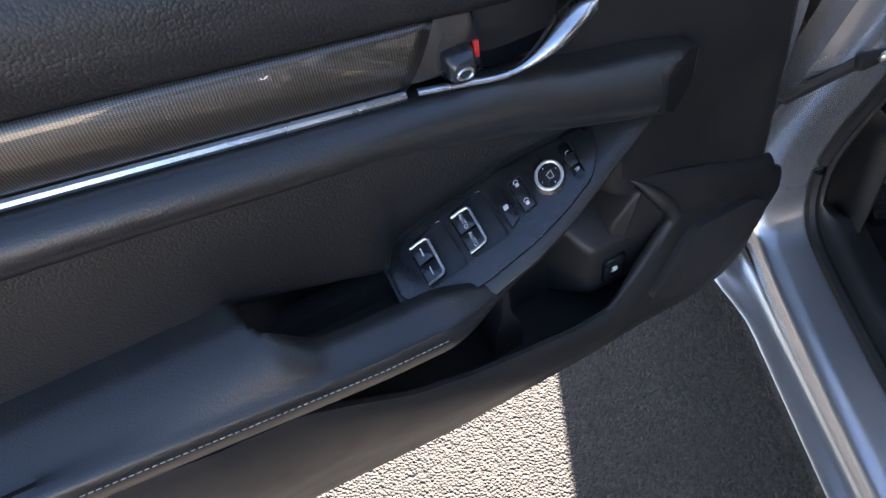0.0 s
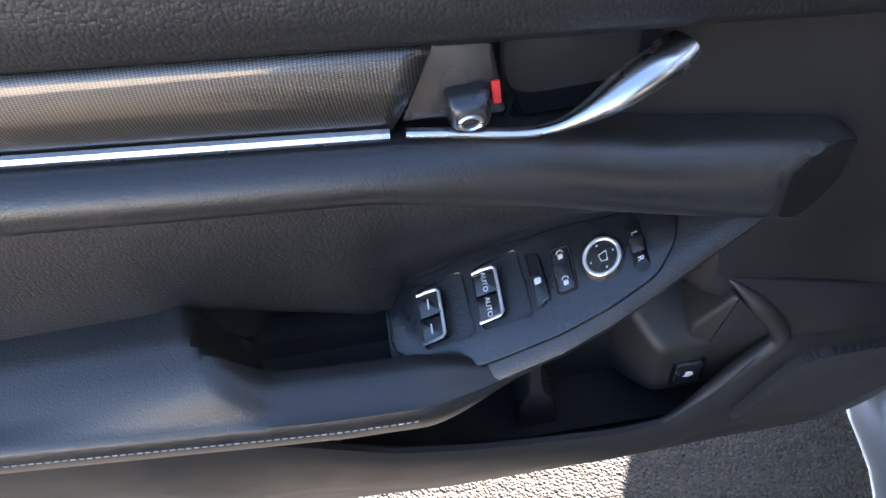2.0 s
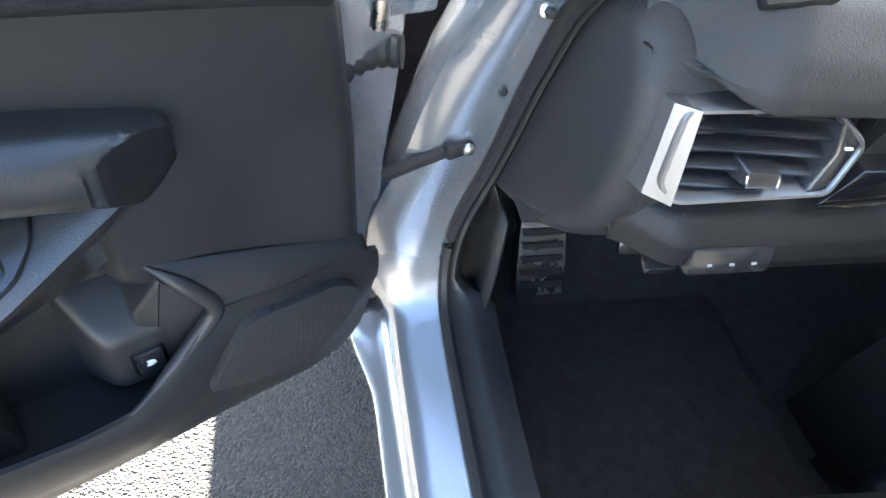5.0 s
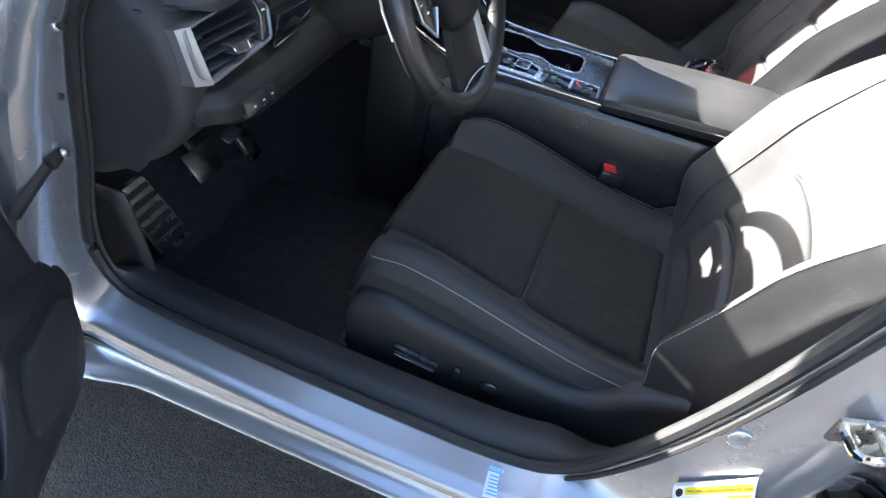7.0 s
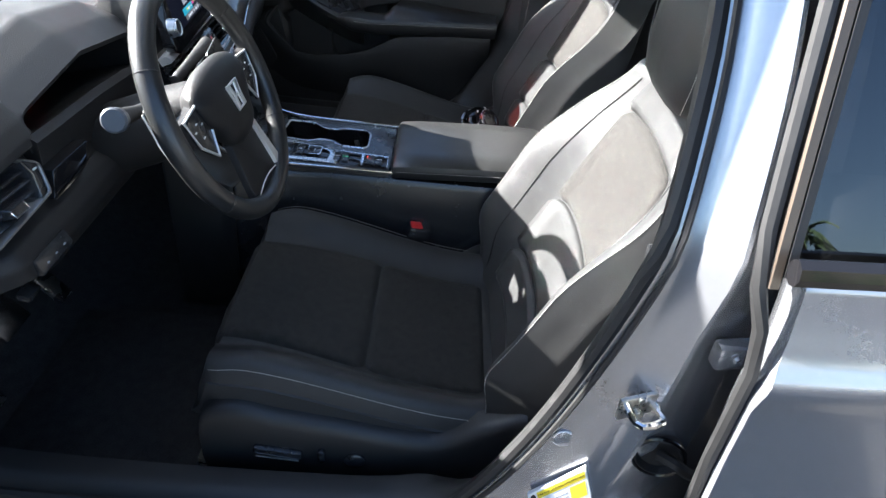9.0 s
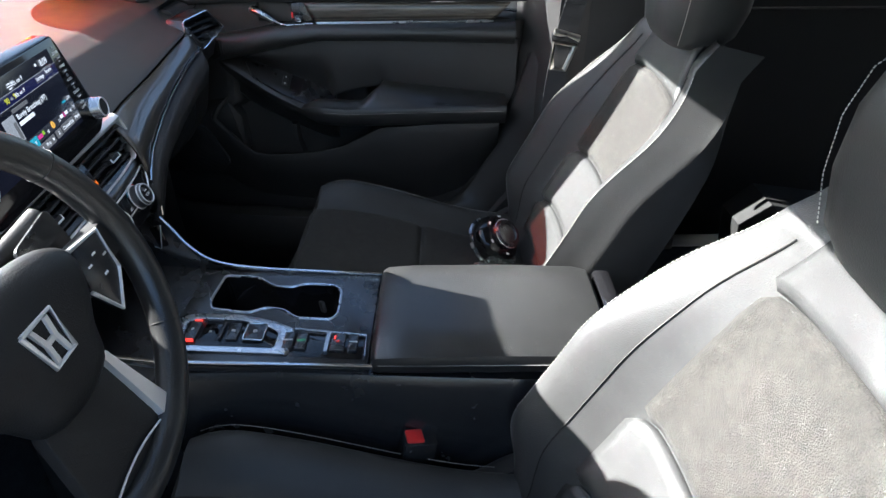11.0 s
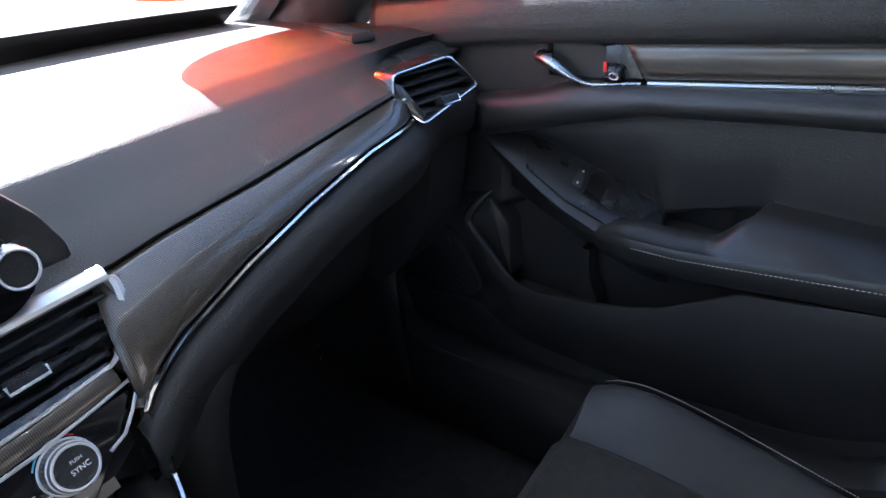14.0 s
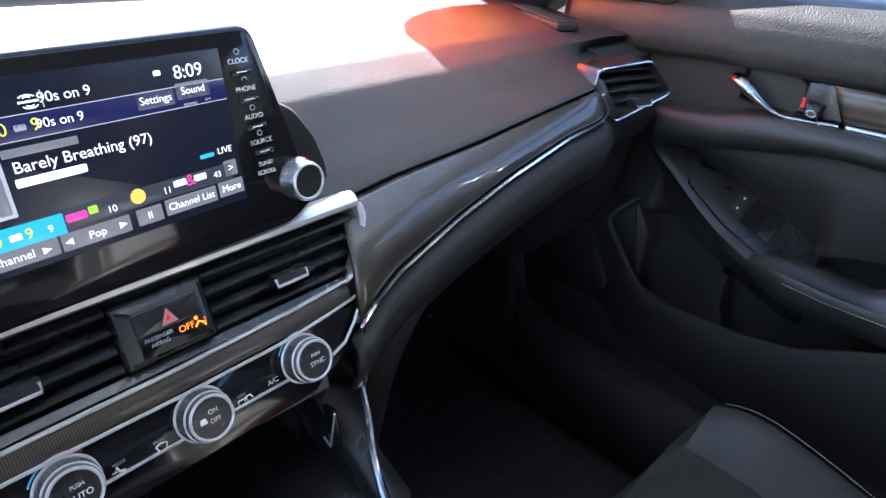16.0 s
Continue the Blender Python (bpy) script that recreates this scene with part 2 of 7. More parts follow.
def rbox(m, sx, sy, sz, bev=0.004, seg=2, bm=None):
    """A box with rounded edges, centred at the pose m."""
    one = bmesh.new()
    bmesh.ops.create_cube(one, size=1)
    for v in one.verts:
        v.co = (v.co.x * sx, v.co.y * sy, v.co.z * sz)
    if bev:
        bmesh.ops.bevel(one, geom=one.edges, offset=min(bev, 0.45 * min(sx, sy, sz)), segments=seg, affect="EDGES", profile=0.5)
    bmesh.ops.transform(one, matrix=m, verts=one.verts)
    if bm is None:
        return one
    me = bpy.data.meshes.new("tmp")
    one.to_mesh(me)
    one.free()
    bm.from_mesh(me)
    bpy.data.meshes.remove(me)
    return bm


def lathe(m, profile, n=32):
    """A turned body about the z axis of the pose m. profile: (radius, height)."""
    bm = bmesh.new()
    secs = [[m @ Vector((r * math.cos(2 * math.pi * k / n), r * math.sin(2 * math.pi * k / n), h)) for k in range(n)] for r, h in profile]
    loft(secs, True, True, bm)
    return bm


def inset2(poly, d):
    """The outline (counter-clockwise) moved inwards by d."""
    out = []
    k = len(poly)
    for i in range(k):
        a, b, c = Vector(poly[i - 1]), Vector(poly[i]), Vector(poly[(i + 1) % k])
        n1, n2 = (b - a).normalized(), (c - b).normalized()
        n = Vector((-(n1.y + n2.y), n1.x + n2.x))
        n = n.normalized() if n.length > 1e-6 else Vector((-n1.y, n1.x))
        cosh = max(0.4, n.dot(Vector((-n1.y, n1.x))))
        out.append(b + n * (d / cosh))
    return out


def round_poly(poly, r, n=4):
    """Rounds the corners of an outline by r."""
    out = []
    k = len(poly)
    for i in range(k):
        a, b, c = Vector(poly[i - 1]), Vector(poly[i]), Vector(poly[(i + 1) % k])
        d1, d2 = a - b, c - b
        q = min(r, 0.45 * d1.length, 0.45 * d2.length)
        p, s = b + d1.normalized() * q, b + d2.normalized() * q
        for j in range(n + 1):
            t = j / n
            out.append((p * (1 - t) + b * t) * (1 - t) + (b * (1 - t) + s * t) * t)
    return out


def plate(place, poly, h, bev=0.001, back=0.0):
    """A plate with the outline poly, from height -back to h, its top edge rounded. place(x, y, height) gives the world place."""
    area = sum(poly[i - 1][0] * poly[i][1] - poly[i][0] * poly[i - 1][1] for i in range(len(poly)))
    poly = [Vector(p) for p in (poly if area > 0 else poly[::-1])]
    rings = [(poly, -back), (poly, h - bev), (inset2(poly, bev * 0.35), h - bev * 0.3), (inset2(poly, bev), h)]
    return loft([[place(p.x, p.y, z) for p in ring] for ring, z in rings])


def rect(cx, cy, sx, sy, r=0.0, n=4):
    p = [(cx - sx / 2, cy - sy / 2), (cx + sx / 2, cy - sy / 2), (cx + sx / 2, cy + sy / 2), (cx - sx / 2, cy + sy / 2)]
    return round_poly(p, r, n) if r else p


def writing(text, size, m, mat, parent, name="lettering", align="CENTER", depth=0.0001):
    cu = bpy.data.curves.new("text", "FONT")
    cu.body, cu.size, cu.align_x, cu.align_y, cu.extrude = text, size, align, "CENTER", depth
    tmp = bpy.data.objects.new("text", cu)
    me = bpy.data.meshes.new_from_object(tmp)
    bpy.data.objects.remove(tmp)
    me.transform(m)
    me.materials.clear()
    me.materials.append(mat)
    ob = new(name, me)
    ob.parent = parent
    ob.matrix_parent_inverse = Matrix.Translation(-base_of(parent))
    return ob


def lerp(table, x):
    return float(np.interp(x, [a for a, _ in table], [b for _, b in table]))


def step(a, b, x):
    t = min(1.0, max(0.0, (x - a) / (b - a)))
    return t * t * (3 - 2 * t)


def stitches(line, parent, length=0.0027, gap=0.0013, r=0.0003, name="stitching", mat=None, lift=(0, 0, 0)):
    """A row of single thread stitches along a line."""
    bm = bmesh.new()
    lift = Vector(lift)
    pts = [Vector(p) + lift for p in line]
    left, on, seg = length, True, []
    cur = [pts[0]]
    for a, b in zip(pts, pts[1:]):
        d = (b - a).length
        done = 0.0
        while d - done > left:
            done += left
            q = a + (b - a) * (done / d)
            if on:
                seg.append((cur[0], q))
            cur = [q]
            on = not on
            left = length if on else gap
        left -= d - done
    for a, b in seg:
        tube([a, (a + b) / 2 + (b - a) * 0.0, b], [r * 0.7, r, r * 0.7], 5, bm=bm)
    return part(name, bm, mat or STITCH, parent, "fine light grey thread")

# ---- ground ----
def ground():
    bm = bmesh.new()
    n = 24
    r = [0, 0.6, 1.2, 2.5, 5, 10, 25, 60, 150, 400]
    rings = [[bm.verts.new((q * math.cos(2 * math.pi * k / n), q * math.sin(2 * math.pi * k / n), 0)) for k in range(n)] for q in r[1:]]
    mid = bm.verts.new((0, 0, 0))
    for k in range(n):
        bm.faces.new((mid, rings[0][k], rings[0][(k + 1) % n]))
        for a, b in zip(rings, rings[1:]):
            bm.faces.new((a[k], b[k], b[(k + 1) % n], a[(k + 1) % n]))
    ob = put("ground", bm, ASPHALT, False)
    tagged(ob, "coarse sunlit grey asphalt of a parking lot", "ground", kind="structure")


ground()


def cut(bm, cutters):
    """Takes the cutters' volumes out of a closed mesh."""
    obs = []
    for b in (bm, *cutters):
        me = bpy.data.meshes.new("tmp")
        bmesh.ops.recalc_face_normals(b, faces=b.faces)
        b.to_mesh(me)
        b.free()
        obs.append(new("tmp", me))
    for c in obs[1:]:
        md = obs[0].modifiers.new("cut", "BOOLEAN")
        md.operation, md.solver, md.object = "DIFFERENCE", "EXACT", c
    bpy.context.view_layer.update()
    me = bpy.data.meshes.new_from_object(obs[0].evaluated_get(bpy.context.evaluated_depsgraph_get()))
    out = bmesh.new()
    out.from_mesh(me)
    for o in obs:
        data = o.data
        bpy.data.objects.remove(o)
        bpy.data.meshes.remove(data)
    bpy.data.meshes.remove(me)
    return out


GRILLE = material("grille", (0.016, 0.016, 0.017), rough=0.6, noise=0.1, bump=0.9, bump_scale=240, kind="weave", dist=0.001)


# ---- front doors: u runs back from the hinge, w into the car, z up ----
DS, DC = 0.910, 0.415
Z_BOTTOM = [(0.03, 0.54), (0.044, 0.47), (0.07, 0.44), (0.108, 0.425), (0.3, 0.42), (0.5, 0.416), (0.68, 0.432), (0.76, 0.455), (0.83, 0.494), (0.885, 0.559), (0.925, 0.627), (0.95, 0.72)]
U_FRONT = [(0.418, 0.14), (0.44, 0.07), (0.47, 0.044), (0.534, 0.028), (0.60, 0.042), (0.65, 0.05), (0.77, 0.06), (0.91, 0.083), (1.0, 0.10)]
U_REAR = [(0.418, 0.52), (0.432, 0.68), (0.455, 0.76), (0.494, 0.83), (0.559, 0.885), (0.627, 0.925), (0.72, 0.95), (0.94, 0.975), (1.05, 0.98)]
ROLL_LOW = [(0.2, 0.836), (0.214, 0.824), (0.228, 0.809), (0.245, 0.799), (0.31, 0.819), (0.395, 0.847), (0.426, 0.856), (0.493, 0.877), (0.576, 0.886), (0.656, 0.896), (0.97, 0.925)]
ROLL_TOP = [(0.2, 0.836), (0.208, 0.844), (0.216, 0.853), (0.229, 0.859), (0.251, 0.8645), (0.278, 0.872), (0.305, 0.877), (0.345, 0.886), (0.356, 0.890), (0.40, 0.9055), (0.45, 0.9128), (1.0, 0.9843)]
INSERT_LOW = [(0.512, 0.742), (0.55, 0.757), (0.60, 0.774), (0.634, 0.783), (0.645, 0.76), (0.66, 0.72)]
SEAM = [(0.40, 0.728), (0.45, 0.728), (0.492, 0.729), (0.554, 0.732), (0.613, 0.740), (0.73, 0.757), (0.97, 0.79)]
RIM_Z = [(0.03, 0.62), (0.06, 0.635), (0.15, 0.648), (0.21, 0.656), (0.253, 0.612), (0.298, 0.58), (0.344, 0.578), (0.419, 0.592), (0.468, 0.603), (0.533, 0.626), (0.59, 0.664), (0.63, 0.69), (0.7, 0.705), (0.93, 0.745)]
RIM_W = [(0.03, 0.088), (0.15, 0.106), (0.21, 0.106), (0.25, 0.118), (0.3, 0.128), (0.45, 0.133), (0.59, 0.138), (0.7, 0.146), (0.93, 0.135)]
LEDGE = [(0.04, 0.642), (0.177, 0.688), (0.25, 0.712)]
POD_W = [(0.20, 0.066), (0.225, 0.079), (0.25, 0.097), (0.30, 0.111), (0.327, 0.119), (0.36, 0.128), (0.393, 0.134), (0.45, 0.137), (0.477, 0.133), (0.50, 0.120), (0.515, 0.105)]


def trim_top(u):
    return 0.945 + (0.12 if u > 0.33 else 0.17) * (u - 0.33)


def trim_low(u):
    return 0.909 + 0.13 * (u - 0.39)


def pod_z(u, w):
    return 0.742 - 0.34 * (u - 0.488) - 0.45 * (w - 0.071)


def front_door(left):
    if left:
        T = lambda u, w, z: Vector((-0.86 - DS * u + DC * w, 0.11 - DC * u - DS * w, z))
        door = thing("front_door", (-0.86, 0.11, 0.42), "open driver's door with black leather panel and silver edges", "car door", "front doors")
    else:
        T = lambda u, w, z: Vector((0.86 - w, 0.14 - u, z - 0.125 * (u - 0.36)))
        door = thing("front_door", (0.86, 0.14, 0.42), "closed passenger door with black leather panel and armrest", "car door", "front doors")

    # sheet metal behind the panel
    edge = [(0.004, 0.985), (-0.011, 0.9), (-0.014, 0.83), (-0.012, 0.755), (-0.006, 0.65), (0.002, 0.6), (0.010, 0.534), (0.034, 0.47), (0.06, 0.44)]
    edge += [(u, lerp(Z_BOTTOM, u) - 0.003) for u in (0.108, 0.2, 0.3, 0.4, 0.5, 0.6, 0.68, 0.76)]
    edge += [(lerp(U_REAR, z) + 0.012, z) for z in (0.48, 0.55, 0.62, 0.72, 0.85, 0.985)]
    part("door_shell", plate(lambda u, z, h: T(u, h, z), edge, 0.029, 0.008, 0.055), PAINT, door, "silver painted sheet metal")

    def panel(s, t):
        z = 0.452 + t * 0.526
        a, b = lerp(U_FRONT, z), lerp(U_REAR, z)
        u = a + (b - a) * s
        d = step(0.20 + 0.065 * step(0.66, 0.70, z), 0.25 + 0.045 * step(0.66, 0.70, z), u) * (1 - step(0.59, 0.64, u)) * step(0.47, 0.5, z) * (1 - step(0.78, 0.84, z))
        hollow = 0.012 * math.exp(-((u - 0.15) / 0.07) ** 2 - ((z - 0.75) / 0.07) ** 2)
        border = min(u - a, b - u)
        return T(u, 0.080 - 0.045 * d - hollow - 0.008 * (1 - step(0, 0.012, border)), z)
    thicken(part("door_panel", surf(120, 80, panel), PLASTIC, door, "grained charcoal plastic panel"), 0.004)

    def insert(s, t):
        u = 0.268 + s * 0.70
        top, low = lerp(ROLL_LOW, u) + 0.012, pod_z(u, 0.05) - 0.01 if u < 0.514 else lerp(INSERT_LOW, u)
        cave = (0.036 - 0.030 * step(0.490, 0.525, u)) * (1 - step(0.0, 0.75, t))
        return T(u, 0.083 + 0.006 * math.sin(math.pi * t) - cave, low + (top - low) * t)
    thicken(part("insert_panel", surf(140, 20, insert), VINYL, door, "soft black vinyl insert"), 0.004)

    # upper pad under the window
    prof = [(0.086, 0.0), (0.102, 0.001), (0.109, 0.008), (0.112, 0.022), (0.111, 0.045), (0.104, 0.066), (0.088, 0.082), (0.06, 0.09), (0.02, 0.092)]

    def pad(s, t):
        u = (0.095 + s * 0.885) if left else (0.07 + s * 0.91)
        i = t * (len(prof) - 1)
        k = min(int(i), len(prof) - 2)
        f = i - k
        lean = 1 - (0.18 if left else 0.06) * (1 - step(0.1, 0.4, u))
        return T(u, (prof[k][0] * (1 - f) + prof[k + 1][0] * f) * lean, trim_top(u) + prof[k][1] * (1 - f) + prof[k + 1][1] * f)
    thicken(part("upper_pad", surf(60, 24, pad), VINYL, door, "soft grained black upper pad"), 0.004)

    H = T if left else (lambda u, w, z: T(u + 0.020, w, z))

    # woven decorative strip with its bright lower edge
    def strip(s, t):
        a, b = 0.474 - 0.025 * t, 0.885 + 0.04 * t
        u = a + (b - a) * s
        lo, hi = trim_low(u) + 0.003, trim_top(u) + 0.002
        return H(u, 0.098 + 0.007 * math.sin(math.pi * (0.15 + 0.7 * t)), lo + (hi - lo) * t)
    thicken(part("trim_strip", surf(40, 8, strip), TRIM, door, "dark woven-look lacquered trim"), 0.004)
    line = [H(0.476 + 0.41 * k / 24, 0.1065, trim_low(0.476 + 0.41 * k / 24)) for k in range(25)]
    part("chrome_strip", tube(line, [0.0034] * 24 + [0.001], 8), SATIN, door, "bright satin chrome strip")

    # inner handle and lock
    def bowl(s, t):
        u, z = 0.340 + 0.077 * s, 0.908 + 0.048 * t
        d = math.sin(math.pi * s) * math.sin(math.pi * min(1, t * 1.02))
        return H(u, 0.094 - 0.045 * max(0, d) ** 0.6, z)
    part("handle_bowl", surf(20, 14, bowl), GLOSS, door, "deep gloss black recess")
    bez = [(0.417, 0.917), (0.470, 0.922), (0.449, 0.962), (0.421, 0.957)]
    part("lock_bezel", plate(lambda u, z, h: H(u, 0.094 + h, z), round_poly(bez, 0.003), 0.008, 0.002, 0.01), SMOOTH, door)
    lever = part("lock_lever", loft([[H(u, w, z) for u, z in rect(0.4357, zc, su, sz, 0.004)] for w, zc, su, sz in
                                     ((0.098, 0.9285, 0.0235, 0.0205), (0.106, 0.928, 0.0215, 0.0190), (0.112, 0.9265, 0.0180, 0.0150), (0.1145, 0.9255, 0.0145, 0.0110))]), SMOOTH, door, "lock lever")
    part("lever_ring", tube([H(0.4362 + 0.0055 * math.cos(a), 0.1150, 0.9245 + 0.0036 * math.sin(a)) for a in [k * math.pi / 8 for k in range(16)]], 0.0012, 6, True), SATIN, lever)
    part("lock_mark", plate(lambda u, z, h: H(u, 0.1025 + h, z), rect(0.4215, 0.9315, 0.0042, 0.0125, 0.001), 0.002, 0.0005), RED, door, "red unlocked mark")
    pts = smooth_line([(0.468, 0.1065, 0.919), (0.44, 0.108, 0.9145), (0.414, 0.110, 0.910), (0.397, 0.111, 0.910), (0.383, 0.112, 0.9145), (0.369, 0.112, 0.9215), (0.356, 0.110, 0.928), (0.346, 0.107, 0.9315), (0.338, 0.102, 0.932), (0.330, 0.095, 0.933)], 4)
    part("door_handle", tube([H(*p) for p in pts], [0.0034 + 0.0075 * step(0.40, 0.355, p.x) for p in pts], 14, flat=0.75), SATIN, door, "satin silver curved door handle")

    # padded roll below the strip, cut off slantwise at its front by a dark oval
    ROLL = [(-0.01, 0.100), (0.0, 0.106), (0.06, 0.113), (0.14, 0.118), (0.24, 0.1215), (0.36, 0.1238), (0.48, 0.1245), (0.6, 0.1235), (0.72, 0.120), (0.82, 0.1145), (0.9, 0.108), (0.96, 0.099), (1.0, 0.088)]
    slant = lambda u: 0.1200 - 0.47 * max(0, 0.266 - u) if u < 0.272 else 1.0
    reach = lambda u: (lerp(ROLL_LOW, u), lerp(ROLL_TOP, u))
    secs = []
    for k in range(85):
        u = 0.212 + (0.066 * k / 28 if k < 28 else 0.066 + 0.678 * (k - 28) / 56)
        lo, hi = reach(u)
        secs.append([T(u, 0.070, hi)] + [T(u, max(0.0705, min(w, slant(u))), hi - (hi - lo) * q) for q, w in ROLL] + [T(u, 0.070, lo - 0.002)])
    part("padded_roll", loft(secs), LEATHER, door, "padded black leather roll")

    def end_cap(s, t):
        u = 0.2135 + 0.0505 * s
        lo, hi = reach(u)
        inside = [q for q in [k / 60 for k in range(61)] if lerp(ROLL, q) > slant(u) + 0.0006]
        q0, q1 = (min(inside), max(inside)) if inside else (0.45, 0.5)
        q = q0 + (q1 - q0) * t
        rim = min(1, 9 * min(s, 1 - s, t, 1 - t))
        return T(u, slant(u) + 0.0022 * rim, hi - (hi - lo) * q)
    part("roll_end_cap", surf(20, 14, end_cap), CAP, door, "dark oval end cap")

    # switch pod
    secs = []
    for k in range(37):
        u = 0.205 + 0.31 * k / 36
        wf = lerp(POD_W, u)
        z = pod_z(u, wf)
        zi = pod_z(u, 0.05)
        secs.append([T(u, 0.05, zi - 0.003), T(u, 0.075, pod_z(u, 0.075) - 0.003), T(u, wf - 0.012, pod_z(u, wf - 0.012) - 0.003), T(u, wf - 0.003, z - 0.0045), T(u, wf, z - 0.009), T(u, wf - 0.002, z - 0.016),
                     T(u, wf - 0.014, z - 0.032), T(u, wf - 0.034, z - 0.055), T(u, 0.072, z - 0.078), T(u, 0.05, z - 0.10)])
    part("switch_pod", loft(secs), LEATHER, door, "leather grained pull grip")

    # armrest with its grip hollow; its front runs out to a point under the pod
    secs = []
    for k in range(161):
        u = 0.412 + 0.528 * k / 160
        zs = lerp(SEAM, u)
        f = step(0.592, 0.640, u)
        full = [(0.05, 0.803), (0.09, 0.799), (0.112, 0.793), (0.13, 0.783), (0.143, 0.771 + 0.2 * (zs - 0.75)), (0.151, zs + 0.010), (0.155, zs + 0.005)]
        sec = []
        for w in (0.05, 0.062, 0.072, 0.076, 0.084, 0.092, 0.100, 0.106, 0.111, 0.116, 0.121, 0.126, 0.132, 0.138, 0.144, 0.149, 0.153, 0.156):
            v = u + 0.30 * (w - 0.10)
            ff = step(0.594, 0.638, v)
            top = lerp(full, w) * ff + (zs + 0.017 - 0.012 * step(0.128, 0.157, w)) * (1 - ff)
            c = (1 - step(0.106, 0.121, w)) * (1 - step(0.608, 0.638, v))
            floor = 0.703 + 0.020 * (1 - step(0.071, 0.077, w))
            sec.append((w, top * (1 - c) + floor * c))
        sec += [(0.1576, zs + 0.002), (0.1584, zs - 0.003), (0.1588, zs - 0.008), (0.158, zs - 0.014), (0.155, zs - 0.024), (0.147, zs - 0.038), (0.135, zs - 0.046), (0.12, zs - 0.05), (0.07, zs - 0.055)]
        g = 0.03 + 0.97 * step(0.400, 0.500, u)
        sec = [(0.126 + (w - 0.126) * g, 0.712 + (z - 0.712) * g) for w, z in sec]
        secs.append([T(u, w, z) for w, z in sec])
    arm = part("armrest", loft(secs), LEATHER, door, "padded leather armrest with grip hollow")
    stitches([T(u, 0.1592, lerp(SEAM, u) - 0.006) for u in [0.498 + 0.437 * k / 60 for k in range(61)]], arm, length=0.0034, gap=0.0018, r=0.00055)

    # lower panel with the rim of the map pocket
    def low_w(u, z):
        zr, zb, wr = lerp(RIM_Z, u), lerp(Z_BOTTOM, u), lerp(RIM_W, u)
        t = min(1, max(0, (zr - z) / max(0.02, zr - zb)))
        return wr + 0.006 * math.sin(math.pi * min(1, t * 1.6)) - (wr - 0.084) * t ** 1.4
    secs = []
    for k in range(91):
        u = 0.032 + 0.893 * k / 90
        zr, zb = lerp(RIM_Z, u), lerp(Z_BOTTOM, u)
        fr = [(low_w(u, zr - (zr - zb) * q), zr - (zr - zb) * q) for q in (0.0, 0.04, 0.12, 0.25, 0.4, 0.55, 0.7, 0.85, 0.95)]
        wr = fr[0][0]
        secs.append([T(u, wr - 0.011, zr - 0.003), T(u, wr - 0.007, zr + 0.002), T(u, wr - 0.002, zr + 0.0015)] + [T(u, w, z) for w, z in fr[1:]] +
                    [T(u, 0.080, zb), T(u, 0.072, zb), T(u, 0.075, zb + 0.3 * (zr - zb)), T(u, wr - 0.014, zb + 0.7 * (zr - zb))])
    part("lower_panel", loft(secs), PLASTIC, door, "grained plastic map pocket front")

    def ledge(s, t):
        u = 0.046 + s * ((0.25 - 0.04 * t) - 0.046)
        z0, z1 = lerp(LEDGE, u), lerp(RIM_Z, min(u, 0.21))
        a = t * math.pi / 2
        return T(u, 0.076 + (lerp(RIM_W, min(u, 0.21)) - 0.077) * (0.35 * t + 0.65 * math.sin(a)), z0 + (z1 - z0) * (0.45 * t + 0.55 * (1 - math.cos(a))))
    thicken(part("pocket_ledge", surf(24, 12, ledge), PLASTIC, door), 0.004)
    bead = smooth_line([(0.254, 0.076, 0.712), (0.240, 0.086, 0.700), (0.224, 0.095, 0.682), (0.212, 0.1005, 0.665), (0.210, 0.102, 0.652), (0.217, 0.103, 0.641), (0.237, 0.107, 0.622), (0.264, 0.114, 0.601), (0.292, 0.121, 0.583), (0.322, 0.124, 0.575), (0.37, 0.126, 0.577)], 5)
    part("pocket_rim", tube([T(*p) for p in bead], [0.001 + 0.0072 * step(0.0, 0.2, k / (len(bead) - 1)) * (1 - step(0.55, 1.0, k / (len(bead) - 1))) for k in range(len(bead))], 10, up=(DC, -DS, 0)), PLASTIC, door, "rounded rim of the map pocket")
    part("pocket_floor", loft([[T(u, w, 0.53 + dz) for w, dz in ((0.03, 0), (0.094, 0), (0.094, -0.008), (0.03, -0.008))] for u in (0.235, 0.4, 0.60)]), PLASTIC, door)
    part("pocket_divider", loft([[T(u0, w, z) for u0, w in ((0.405 - q, 0.05), (0.405 - q, 0.085), (0.405 + q, 0.085), (0.405 + q, 0.05))] for q, z in ((0.018, 0.535), (0.016, 0.575), (0.006, 0.60), (0.004, 0.63), (0.006, 0.655))]), PLASTIC, door)
    part("pocket_end", plate(lambda u, z, h: T(u, 0.102 - 0.30 * (u - 0.2) + h, z), round_poly([(0.246, 0.700), (0.207, 0.650), (0.232, 0.570), (0.272, 0.560), (0.272, 0.655)], 0.006), 0.0, 0.004, 0.04), PLASTIC, door, "flat grained pocket end")
    gr = round_poly([(0.186, 0.638), (0.09, 0.622), (0.062, 0.596), (0.068, 0.55), (0.114, 0.480), (0.20, 0.505), (0.236, 0.545)], 0.02)
    part("speaker_grille", plate(lambda u, z, h: T(u, low_w(u, z) + 0.0075 + h, z), gr, 0.002, 0.001, 0.012), GRILLE, door, "fine black speaker grille")

